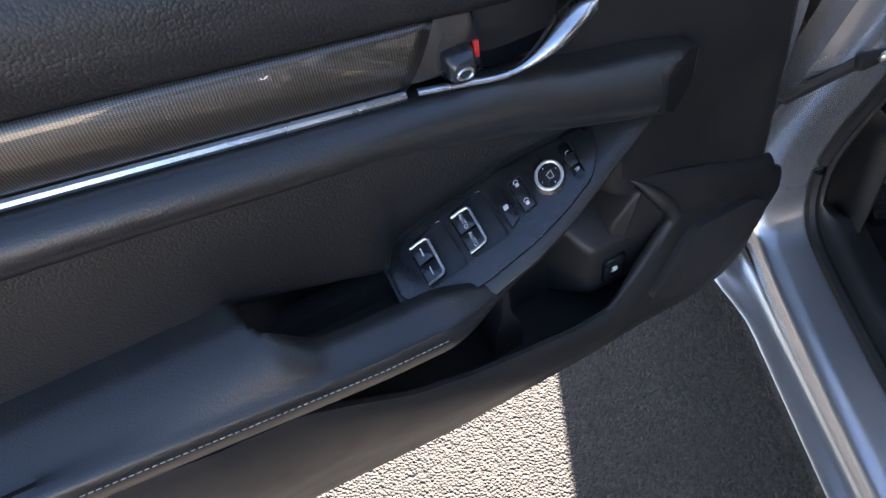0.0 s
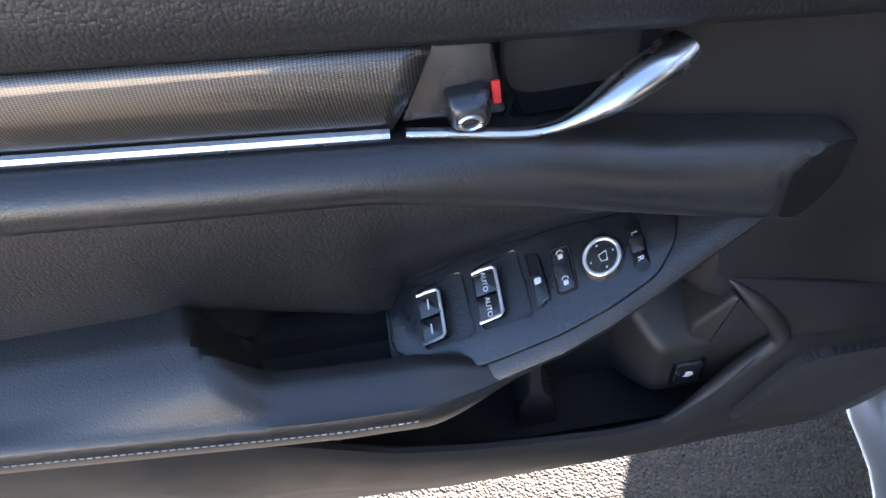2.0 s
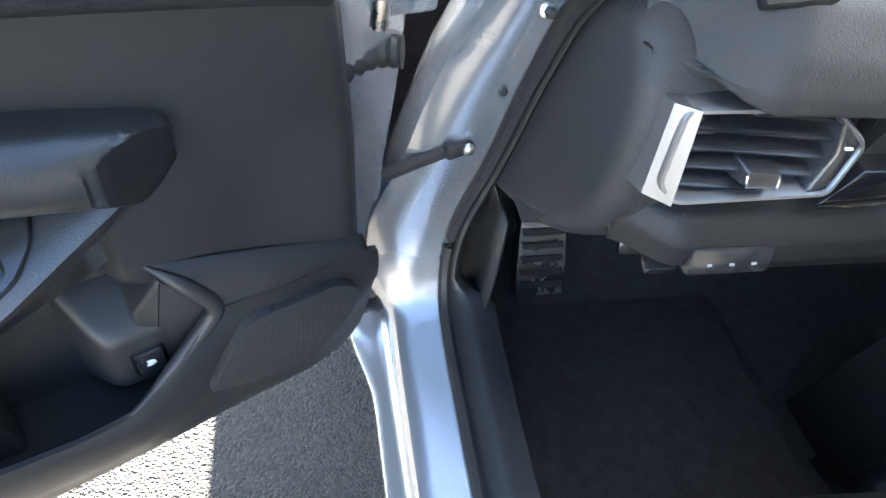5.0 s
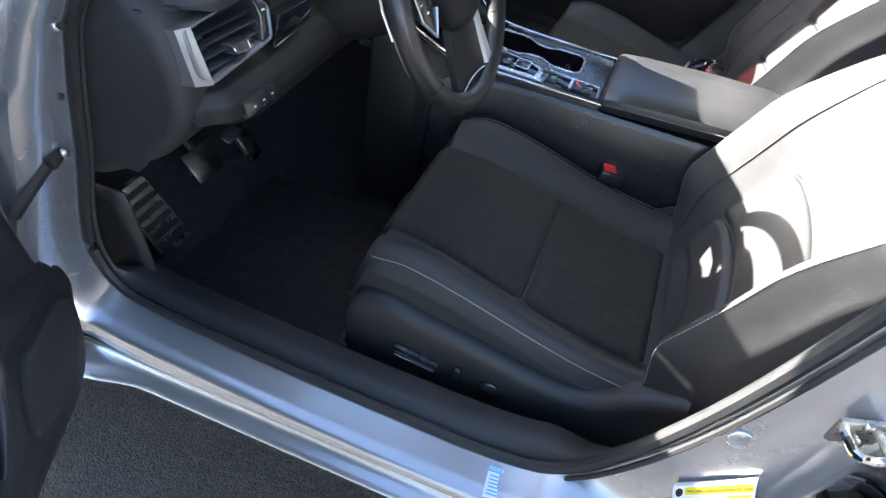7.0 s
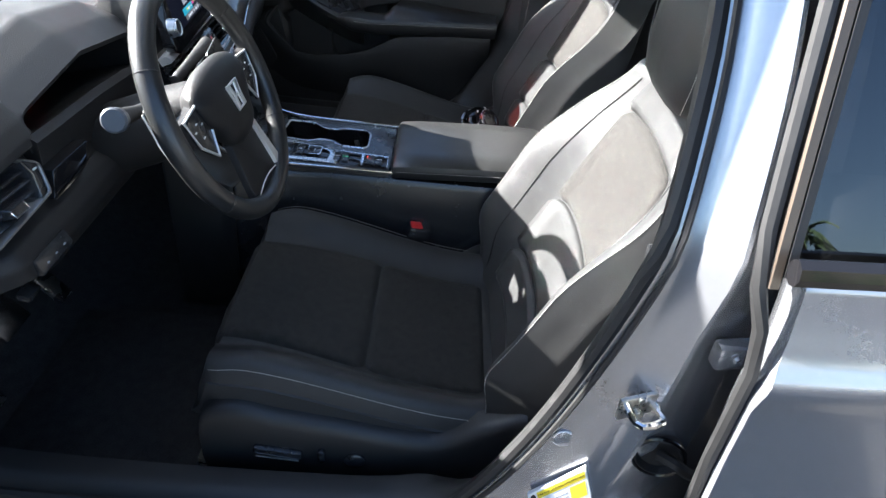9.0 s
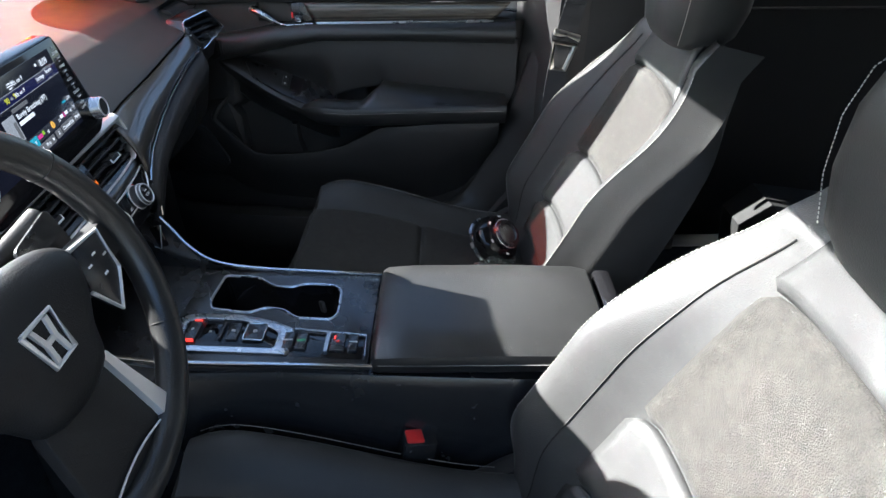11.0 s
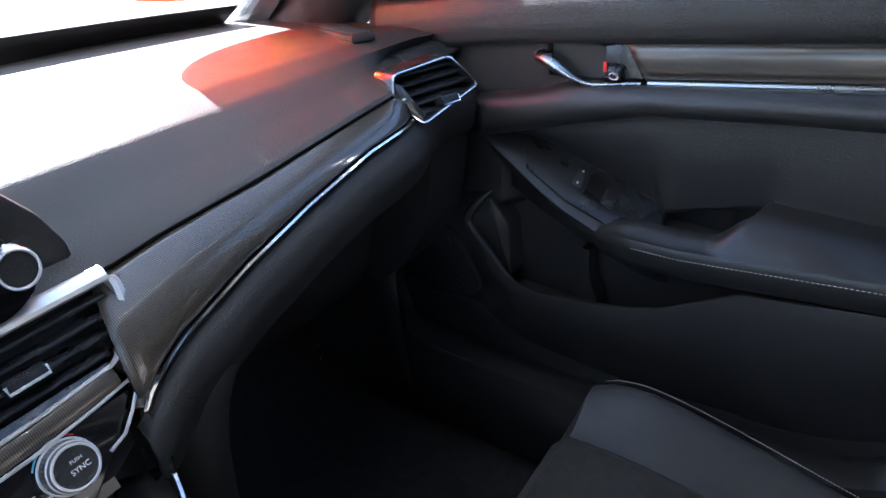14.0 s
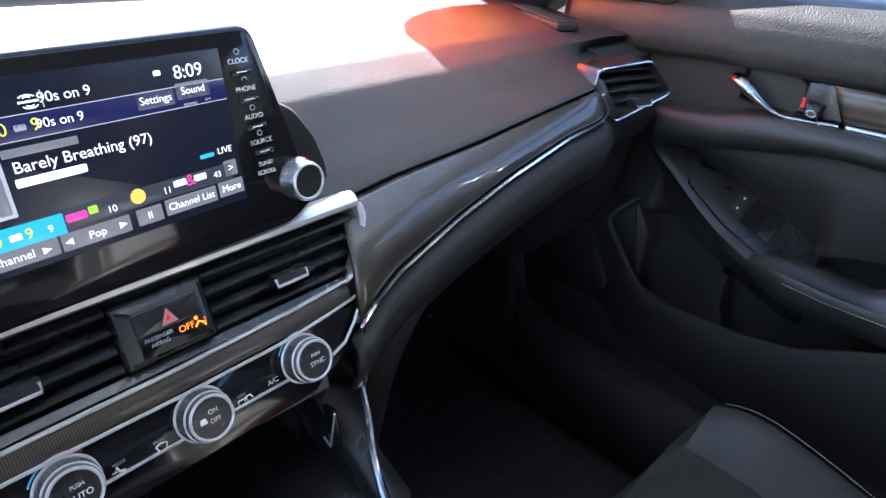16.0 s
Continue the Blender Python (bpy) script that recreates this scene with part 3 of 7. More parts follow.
    # switches: a along the pod, b towards the seat, h out of its face
    def face(a, b, h):
        return T(a + 0.296 * h, b + 0.392 * h, pod_z(a, b) + 0.871 * h)

    def flat(a, b, h):
        o = face(a, b, h)
        x, y = (face(a, b + 0.01, h) - o).normalized(), (face(a - 0.01, b, h) - o).normalized()
        z = x.cross(y)
        m = Matrix((x, y, z)).transposed().to_4x4()
        m.translation = o
        return m
    if left:
        out = round_poly([(0.512, 0.060), (0.441, 0.055), (0.374, 0.062), (0.304, 0.075), (0.311, 0.097), (0.327, 0.113), (0.36, 0.122), (0.393, 0.127), (0.44, 0.129), (0.477, 0.127), (0.496, 0.113), (0.513, 0.098)], 0.007)
        wells = [[(0.4885, 0.066), (0.4525, 0.064), (0.4495, 0.109), (0.4875, 0.107)], [(0.446, 0.066), (0.4115, 0.064), (0.4085, 0.110), (0.4445, 0.108)]]
        bm = cut(plate(face, out, 0.0022, 0.0018, 0.008), [plate(face, round_poly(w, 0.005), 0.01, 0.001, 0.0055) for w in wells])
        pan = part("switch_panel", bm, SMOOTH, door, "satin black window switch panel")
        for w in wells:
            part("switch_well", plate(face, round_poly(w, 0.005), -0.005, 0.0002, 0.0075), SMOOTH, pan)
            part("well_rim", tube([face(p[0], p[1], 0.0024) for p in round_poly([(w[0][0] - 0.018, w[0][1])] + w[1:3] + [(w[3][0] - 0.018, w[3][1])], 0.005)[5:-5]], 0.0007, 6), SMOOTH, pan)
        for i, (a0, a1) in enumerate(((0.4875, 0.4705), (0.445, 0.428))):
            for j, (b0, b1) in enumerate(((0.0705, 0.0868), (0.0872, 0.1035))):
                q = [(a0, b0), (a1, b0 + 0.001), (a1 - 0.0005, b1), (a0 - 0.001, b1)]
                sw = part("window_switch", plate(lambda a, b, h: face(a, b, h - 0.10 * (a - 0.46 if i == 0 else a - 0.42) * 0), round_poly(q, 0.0015), 0.006, 0.0012, 0.003), SMOOTH, pan, "window switch with chrome edge")
                yb = b0 if j == 0 else b1
                ye = b1 if j == 0 else b0
                ch = tube([face(a0 - 0.001, yb, 0.0066), face((a0 + a1) / 2, yb, 0.0072), face(a1 + 0.0012, yb + (0.0006 if j == 0 else -0.0006), 0.0070), face(a1 - 0.0006, yb + (0.0025 if j == 0 else -0.0025), 0.0064), face(a1 - 0.0008, ye, 0.0068)], 0.0013, 6)
                part("chrome_edge", ch, SILVER, sw)
                am, bmid = (a0 + a1) / 2, (b0 + b1) / 2
                if i == 1:
                    writing("AUTO", 0.0052, flat(am, bmid, 0.0061), WHITE, sw)
                else:
                    part("switch_mark", plate(face, rect(am, bmid, 0.0012, 0.007), 0.0063, 0.0001, -0.006), WHITE, sw)
        b = part("window_lock", plate(face, round_poly([(0.4065, 0.071), (0.397, 0.074), (0.3945, 0.104), (0.4045, 0.108)], 0.002), 0.0062, 0.0016, 0.002), SMOOTH, pan)
        part("lock_mark", plate(face, rect(0.4005, 0.091, 0.0045, 0.004, 0.001), 0.0065, 0.0001, -0.006), WHITE, b)
        b = part("door_lock_switch", plate(face, rect(0.3832, 0.0895, 0.0115, 0.027, 0.003), 0.0036, 0.0012, 0.002), SMOOTH, pan)
        part("switch_gap", tube([face(p[0], p[1], 0.0022) for p in rect(0.3832, 0.0895, 0.0135, 0.029, 0.0035)], 0.0009, 6, True), RUBBER, pan)
        for bb in (0.081, 0.098):
            part("lock_mark", plate(face, rect(0.383, bb, 0.0032, 0.0030, 0.0005), 0.0039, 0.0001, -0.0035), WHITE, b)
            part("lock_mark", tube([face(0.383 + 0.0022 * math.cos(q), bb - 0.0019 - 0.0022 * math.sin(q), 0.0040) for q in (0, 0.8, 1.6, 2.4, 3.1)], 0.0004, 5), WHITE, b)
        dm = flat(0.357, 0.0915, 0.0)
        kn = part("mirror_dial", lathe(dm, [(0.0155, 0.0), (0.0155, 0.003), (0.0125, 0.006), (0.0105, 0.0075), (0.0104, 0.0068), (0.001, 0.0068)]), SMOOTH, pan, "round mirror control with chrome ring")
        part("satin_ring", tube([dm @ Vector((0.0119 * math.cos(k * 0.2244), 0.0119 * math.sin(k * 0.2244), 0.0072)) for k in range(28)], 0.0015, 8, True), SILVER, kn)
        for q in range(4):
            part("dial_mark", lathe(dm @ pose(0.0082 * math.cos(q * 1.571 + 0.2), 0.0082 * math.sin(q * 1.571 + 0.2), 0.0068), [(0.0007, 0), (0.0007, 0.0003)], 8), WHITE, kn)
        part("dial_mark", tube([dm @ Vector(p) for p in ((-0.003, 0.0035, 0.007), (0.0035, 0.003, 0.007), (0.003, -0.001, 0.007), (-0.0015, -0.002, 0.007), (-0.003, 0.0035, 0.007))], 0.0004, 5), WHITE, kn)
        sl = part("mirror_selector", plate(face, rect(0.3345, 0.092, 0.0105, 0.033, 0.0052, 6), 0.003, 0.001, 0.002), GLOSS, pan)
        part("selector_knob", plate(face, rect(0.3345, 0.0915, 0.0085, 0.010, 0.002), 0.005, 0.001, -0.003), SMOOTH, sl)
        writing("L", 0.006, flat(0.3345, 0.0845, 0.0034), WHITE, sl)
        writing("R", 0.006, flat(0.3345, 0.1005, 0.0034), WHITE, sl)
        # boot release
        hs = part("button_housing", loft([[T(c + du, w, 0.600 + dz) for du, dz in rect(0, 0, a, b, 0.012)] for w, c, a, b in ((0.03, 0.276, 0.098, 0.140), (0.055, 0.273, 0.084, 0.112), (0.074, 0.2715, 0.071, 0.090), (0.083, 0.2708, 0.061, 0.078), (0.0862, 0.2704, 0.053, 0.068), (0.0872, 0.270, 0.045, 0.060))]), PLASTIC, door)
        tilt = lambda a, b, h: T(0.270 + a, 0.0875 + h, 0.597 + b)
        part("button_surround", plate(tilt, rect(0, 0, 0.0300, 0.0390, 0.006), 0.0012, 0.001), GLOSS, hs)
        bt = part("boot_button", plate(tilt, rect(0, 0, 0.0235, 0.0320, 0.004), 0.0040, 0.0012), SMOOTH, hs)
        part("button_mark", plate(tilt, [(0.005, -0.003), (0.003, 0.001), (0.004, 0.0045), (0.0, 0.005), (-0.003, 0.003), (-0.0045, -0.002), (0.0, -0.0045)], 0.0043, 0.0001, -0.0041), WHITE, bt)
    else:
        out = round_poly([(0.512, 0.060), (0.441, 0.055), (0.374, 0.062), (0.304, 0.075), (0.327, 0.113), (0.393, 0.127), (0.477, 0.127), (0.513, 0.098)], 0.007)
        pan = part("switch_panel", plate(face, out, 0.0015, 0.001, 0.006), SMOOTH, door, "satin black switch panel")
        # Raised gloss black plate; its colour stands in for the well's shade.
        part("switch_well", plate(face, round_poly([(0.455, 0.068), (0.41, 0.068), (0.41, 0.108), (0.452, 0.106)], 0.003), 0.0018, 0.0002), GLOSS, pan)
        sw = part("window_switch", plate(face, rect(0.444, 0.092, 0.016, 0.026, 0.002), 0.006, 0.0012), SMOOTH, pan, "window switch with chrome edge")
        part("chrome_edge", tube([face(0.436, 0.080, 0.006), face(0.436, 0.105, 0.006), face(0.452, 0.105, 0.006)], 0.0008, 6), CHROME, sw)
        lk = part("door_lock_switch", plate(face, rect(0.398, 0.085, 0.012, 0.030, 0.003), 0.0035, 0.0012), SMOOTH, pan)
        for bb in (0.075, 0.095):
            part("lock_mark", plate(face, rect(0.398, bb, 0.003, 0.004, 0.0005), 0.0037, 0.0001, -0.0035), WHITE, lk)

    # corner panel below the pillar and the outside mirror
    if not left:
        tri = round_poly([(0.104, 1.010), (0.241, 1.012), (0.267, 1.040), (0.282, 1.10), (0.284, 1.19), (0.25, 1.18), (0.19, 1.10)], 0.008)
        part("corner_panel", plate(lambda u, z, h: T(u, 0.098 + h - 0.45 * max(0, z - 1.02), z + 0.125 * (u - 0.36)), tri, 0.008, 0.005, 0.04), PLASTIC, door, "black corner panel")
        tri = round_poly([(0.156, 1.0305), (0.217, 1.023), (0.256, 1.0415), (0.269, 1.09), (0.270, 1.14), (0.25, 1.14), (0.211, 1.0886)], 0.008)
        part("corner_speaker", plate(lambda u, z, h: T(u, 0.106 + h - 0.45 * max(0, z - 1.02), z + 0.125 * (u - 0.36)), tri, 0.0015, 0.0005, 0.004), GRILLE, door)
        W = lambda x, y, z: Vector((x, y, z))
        hs = part("mirror_housing", loft([[W(1.03 + a * sx * math.copysign(abs(math.cos(q)) ** 0.7, math.cos(q)), y, 1.085 + b * math.copysign(abs(math.sin(q)) ** 0.7, math.sin(q))) for q in [k * math.pi / 12 for k in range(24)]] for sx, a, b, y in ((1, 0.05, 0.03, 0.03), (1, 0.085, 0.052, 0.0), (1, 0.105, 0.066, -0.05), (1, 0.108, 0.070, -0.10), (1, 0.102, 0.065, -0.112), (1, 0.094, 0.058, -0.100))]), PAINT, door, "silver outside mirror housing")
        part("mirror_glass", loft([[W(1.03 + a * math.cos(q), -0.102 - d, 1.085 + b * math.sin(q)) for q in [k * math.pi / 12 for k in range(24)]] for a, b, d in ((0.088, 0.052, 0.0), (0.088, 0.052, 0.003), (0.084, 0.048, 0.004))]), MIRROR, hs, "mirror glass")
        part("mirror_foot", loft([[W(x, y, z) for y, z in ((-0.01, 1.0), (-0.08, 1.0), (-0.08, 1.03), (-0.01, 1.03))] for x in (0.84, 0.95, 1.0)]), GLOSS, hs)

    # window frame above the belt
    fr = [(0.10, 0.02, 1.02), (0.28, 0.0, 1.17), (0.45, -0.03, 1.28), (0.65, -0.05, 1.345), (0.82, -0.06, 1.36), (0.93, -0.055, 1.345), (0.975, -0.04, 1.25), (0.985, 0.0, 1.03)]
    part("window_frame", tube([T(*p) for p in smooth_line(fr, 5)], 0.018, 8), GLOSS, door)
    if left:
        pane = lambda s, t: T(0.12 + 0.855 * s, 0.02 - 0.06 * t, 1.015 + t * (lerp([(0.1, 0.0), (0.28, 0.14), (0.45, 0.25), (0.65, 0.32), (0.82, 0.335), (0.98, 0.3)], 0.12 + 0.855 * s)))
        g = thicken(part("window_pane", surf(16, 4, pane), PANE, door, "clear window glass"), 0.004)
        g.visible_shadow = False
    return door


front_door(True)
front_door(False)

# ---- body of the car ----
OPENING = smooth_line([(-0.30, 1.19, 0), (-0.16, 1.085, 0), (-0.027, 0.945, 0), (0.016, 0.85, 0), (0.052, 0.719, 0), (0.092, 0.60, 0), (0.106, 0.52, 0), (0.085, 0.455, 0), (0.02, 0.425, 0), (-0.186, 0.407, 0), (-0.45, 0.398, 0), (-0.60, 0.402, 0),
                       (-0.68, 0.435, 0), (-0.74, 0.52, 0), (-0.80, 0.65, 0), (-0.85, 0.80, 0), (-0.885, 0.94, 0), (-0.90, 1.05, 0), (-0.905, 1.15, 0), (-0.895, 1.24, 0), (-0.84, 1.305, 0), (-0.70, 1.335, 0), (-0.50, 1.30, 0), (-0.30, 1.19, 0)], 4)


def lean(z):
    """How far the cabin's side leans inwards at a height."""
    return 0.40 * max(0, z - 0.95)


def outline(side):
    """The door opening; on the closed side without the upper front, which the door hides."""
    return OPENING if side < 0 else [p for p in OPENING if p.y < 0.90 or p.x < -0.6]


def ring(profiles, side=-1):
    """A sheet round the door opening. profiles: three lists of (x outwards, away from the opening) for front, sill and B-pillar."""
    secs = []
    line = outline(side)
    n = len(line)
    for i, p in enumerate(line):
        if side < 0:
            a, b = line[i - 1 if i else n - 2], line[(i + 1) if i < n - 1 else 1]
        else:
            a, b = line[max(0, i - 1)], line[min(n - 1, i + 1)]
        d = (b - a).normalized()
        out = Vector((-d.y, d.x)) * -1
        if out.dot(Vector((p.x + 0.4, p.y - 0.85))) < 0:
            out = -out
        sill = step(0.45, 0.95, -out.y) if p.y < 0.7 else 0.0
        back = (1 - sill) * (1 - step(1.2, 1.3, p.y)) if p.x < -0.5 else 0.0
        fr = 1 - sill - back
        sec = []
        for q0, q1, q2 in zip(*profiles):
            x0 = 0.735 + (q0[0] - 0.735) * (1 - lerp([(0.55, 0), (0.65, 0.018), (0.75, 0.026), (0.81, 0.032), (0.9, 0.052), (1.0, 0.058), (1.4, 0.058)], p.y) / 0.115)
            x = x0 * fr + q1[0] * sill + q2[0] * back
            o = q0[1] * fr + q1[1] * sill + q2[1] * back * lerp([(0.45, 1.35), (0.6, 1.25), (0.87, 0.72), (1.0, 0.64), (1.2, 0.6)], p.y)
            y, z = p.x + out.x * o, p.y + out.y * o
            sec.append(Vector((side * (x - lean(z)), y, z)))
        secs.append(sec)
    return loft(secs, False)


JAMB = ([(0.735, 0.0), (0.75, 0.002), (0.775, 0.001), (0.80, 0.002), (0.825, 0.008), (0.845, 0.02), (0.85, 0.04), (0.85, 0.06), (0.84, 0.07)],
        [(0.735, 0.0), (0.75, 0.003), (0.785, 0.007), (0.803, 0.010), (0.808, 0.014), (0.811, 0.022), (0.812, 0.03), (0.812, 0.04), (0.81, 0.05)],
        [(0.735, 0.0), (0.742, 0.012), (0.745, 0.036), (0.752, 0.046), (0.760, 0.060), (0.775, 0.098), (0.772, 0.108), (0.742, 0.126), (0.738, 0.24)])
INNER = ([(0.733, -0.004), (0.728, -0.007), (0.722, -0.002), (0.717, 0.008), (0.714, 0.03)],
         [(0.733, -0.004), (0.70, -0.012), (0.672, -0.008), (0.66, 0.02), (0.655, 0.14)],
         [(0.733, -0.004), (0.722, 0.004), (0.70, 0.026), (0.685, 0.06), (0.675, 0.14)])


def body():
    for side, who in ((-1, "driver"), (1, "passenger")):
        if side < 0:
            j = thicken(put("side_body", ring(JAMB, side), PAINT), 0.003)
            tagged(j, f"silver metallic door opening and sill on the {who} side", "car body", kind="structure")
        out_by = 0.0 if side < 0 else 0.035
        t = thicken(put("side_trim", ring([[(x + out_by, o) for x, o in prof] for prof in INNER], side), PLASTIC), 0.003)
        tagged(t, f"black plastic sill and pillar trim on the {who} side", "trim", kind="structure")
        pts = [Vector((side * (0.738 + out_by - lean(p.y)), p.x, p.y)) for p in outline(side)[:-1]]
        s = put("door_seal", tube(pts, 0.0095, 8, side < 0), RUBBER)
        tagged(s, "black rubber seal round the door opening", "door seal", kind="structure")
    for side in (-1, 1):
        rk = [(0.809, 0.378), (0.813, 0.369), (0.817, 0.363), (0.822, 0.360), (0.830, 0.3565), (0.837, 0.353), (0.8395, 0.349), (0.837, 0.344), (0.82, 0.32), (0.80, 0.25), (0.78, 0.20)]
        r = loft([[Vector((side * (x + 0.024 * step(-0.03, 0.10, y) * step(0.812, 0.838, x)), y, z + 0.004 * (y - 0.1))) for x, z in rk] for y in (0.14, 0.11, 0.08, 0.05, 0.02, -0.01, -0.04, -0.3, -0.6, -0.9, -1.3, -1.9)], False)
        tagged(thicken(put("rocker_panel", r, PAINT), 0.004), "silver rocker panel below the doors", "car body", kind="structure")
    # second lip on the driver's side pillar
    pts = [Vector((-(0.752 - lean(p.y)), p.x - 0.012 * step(-0.6, -0.8, p.x), p.y - 0.004)) for p in OPENING[48:76]]
    tagged(put("door_seal", tube(pts, 0.004, 6), RUBBER), "thin black outer lip of the door seal", "door seal", kind="structure")

    # carpeted floor, rising to the toe board
    prof = [(-2.2, 0.30), (-1.6, 0.27), (-1.0, 0.26), (-0.2, 0.255), (0.12, 0.26), (0.25, 0.32), (0.38, 0.45), (0.46, 0.62), (0.48, 0.80)]
    line = smooth_line([(0, y, z) for y, z in prof], 3)
    fl = thicken(put("floor", loft([[Vector((x, p.y, p.z)) for p in line] for x in (-0.78, -0.35, 0, 0.35, 0.78)], False), CARPET), 0.01)
    tagged(fl, "black carpeted cabin floor", "floor", kind="structure")
    mat_ = rbox(pose(-0.40, -0.08, 0.268), 0.44, 0.50, 0.012, 0.006)
    tagged(put("floor_mat", mat_, CARPET), "black carpet mat lying on the cabin floor", "floor mat")
    for side in (-1, 1):
        kick = surf(8, 8, lambda s, t: Vector((side * (0.700 - 0.012 * math.sin(math.pi * t)), 0.05 + 0.35 * s, 0.26 + 0.36 * t)))
        tagged(thicken(put("kick_panel", kick, PLASTIC), 0.004), "black plastic panel beside the footwell", "trim", kind="structure")

    # added wall blocking daylight under the passenger door, and centre pillar trim
    wall = surf(20, 8, lambda s, t: Vector((0.772 - 0.004 * math.sin(math.pi * t), -1.30 + 1.62 * s, 0.20 + 0.32 * t)))
    tagged(thicken(put("sill_light_block", wall, PLASTIC), 0.004), "black wall added to block daylight under the passenger door", "trim", kind="structure")

    def pillar(s, t):
        z = 0.25 + 1.08 * t
        y = 0.132 - lerp(U_REAR, max(0.425, z + 0.09)) + 0.022
        return Vector((0.80 - 0.10 * step(0.0, 0.28, s) - 0.25 * max(0, z - 1.0) + 0.02 * s, y - 0.34 * s, z))
    tagged(thicken(put("pillar_trim", surf(16, 24, pillar), PLASTIC), 0.004), "black plastic centre pillar trim on the passenger side", "trim", kind="structure")
    # Added slab, closing the gap where daylight came in behind the door.
    slab = rbox(pose(0.872, -0.92, 0.80), 0.03, 0.56, 1.06, 0.01)
    tagged(put("side_body", slab, PAINT), "unseen silver slab closing the daylight gap behind the passenger door", "car body", kind="structure")
    def inner_pillar(s, t):
        z = 0.93 + 0.40 * t
        y0, y1 = 0.215 - 1.75 * (z - 1.042), 0.040 - 1.62 * (z - 1.021)
        return Vector((0.748 - 0.50 * max(0, z - 1.02) - 0.024 * math.sin(math.pi * min(1, s * 1.15)) + 0.05 * step(0.86, 1.0, s), y0 + (y1 - y0) * s, z))
    tagged(thicken(put("pillar_trim", surf(10, 20, inner_pillar), PLASTIC), 0.02, 1), "dark plastic trim on the passenger's windscreen pillar", "trim", kind="structure")

    # roof, windscreen and pillars
    def roof(s, t):
        y = -0.40 - 1.63 * t
        x = -0.60 + 1.2 * s
        return Vector((x, y, 1.385 - 0.025 * (x / 0.6) ** 2 - 0.05 * (2 * t - 0.75) ** 2 - 0.01 * (1 - step(0, 0.15, t))))
    r = thicken(put("roof", surf(16, 20, roof), PAINT), 0.02, 1)
    tagged(r, "silver painted car roof", "roof", kind="structure")
    h = thicken(put("ceiling", surf(16, 20, lambda s, t: roof(s, t) + Vector((0, 0, -0.026))), HEADLINER), 0.004)
    tagged(h, "pale cloth headliner", "ceiling", kind="structure")

    def screen(s, t):
        w = 0.72 - 0.13 * t
        x = -w + 2 * w * s
        y, z = 0.60 - 0.98 * t, 0.965 + 0.385 * t
        return Vector((x, y - 0.14 * (x / 0.7) ** 2 * (1 - 0.4 * t), z + 0.03 * math.sin(math.pi * t) * (1 - (x / w) ** 2)))
    frit = surf(24, 4, lambda s, t: screen(s, 0.02 + 0.155 * t) + Vector((0, -0.004, -0.008)))
    tagged(thicken(put("windscreen_band", frit, RUBBER), 0.002), "black band along the windscreen's lower edge", "window band", kind="structure")
    g = thicken(put("windscreen", surf(20, 14, screen), PANE), 0.005)
    g.visible_shadow = False
    tagged(g, "curved clear windscreen", "window", kind="structure")
    for side in (-1, 1):
        a = tube([Vector((side * x, y, z)) for x, y, z in smooth_line([(0.80, 0.52, 0.90), (0.755, 0.36, 1.0), (0.70, 0.12, 1.13), (0.64, -0.15, 1.26), (0.595, -0.40, 1.348), (0.575, -0.7, 1.375), (0.58, -1.2, 1.37), (0.60, -1.6, 1.30), (0.66, -2.0, 1.12)], 4)], 0.036, 8, flat=1.3)
        tagged(put("roof_pillar", a, PAINT), "silver windscreen pillar and roof rail", "car pillar", kind="structure")
        b = loft([[Vector((side * (x - lean(z)), y, z)) for x, y in ((0.675, -0.965), (0.675, -1.10), (0.735, -1.10), (0.735, -1.0))] for z in (0.30, 0.7, 1.0, 1.2, 1.36)])
        tagged(put("centre_pillar", b, PLASTIC), "black trimmed centre pillar", "car pillar", kind="structure")
    cowl = surf(12, 4, lambda s, t: Vector((-0.80 + 1.6 * s, 0.50 + 0.16 * t, 0.93 + 0.03 * t)))
    tagged(thicken(put("cowl", cowl, RUBBER), 0.02), "black plastic cowl below the windscreen", "cowl", kind="structure")

    # bonnet, wings and nose, which shade the ground beside the car
    def bonnet(s, t):
        x = -0.86 + 1.72 * s
        y = 0.60 + 1.10 * t
        return Vector((x, y, 0.96 - 0.16 * t ** 1.6 - 0.08 * abs(x / 0.86) ** 3))
    tagged(thicken(put("bonnet", surf(18, 12, bonnet), PAINT), 0.02, 1), "silver car bonnet", "bonnet", kind="structure")
    for side in (-1, 1):
        def wing(s, t):
            y = 0.118 + 1.6 * s
            top = 0.95 - 0.02 * s if s < 0.3 else 0.944 - 0.16 * (s - 0.3)
            z = 0.28 + (top - 0.28) * t
            arch = 0.33 - math.hypot(y - 0.78, z - 0.32)
            return Vector((side * (0.858 + 0.022 * math.sin(math.pi * t) - 0.01 * t - (0.06 if arch > 0 else 0)), y, z))
        tagged(thicken(put("front_wing", surf(40, 20, wing), PAINT), 0.004), "silver front wing", "car wing", kind="structure")
        wheel = thing("wheel", (side * 0.78, 0.78, 0.0), "black tyre on a dark alloy rim", "wheel", "wheels")
        m = Matrix.Translation((side * 0.78, 0.78, 0.33)) @ pose(0, 0, 0, 0, 90, 0)
        part("tyre", lathe(m, [(0.21, -0.11), (0.30, -0.11), (0.325, -0.08), (0.33, 0.0), (0.325, 0.08), (0.30, 0.11), (0.21, 0.11)], 40), RUBBER, wheel)
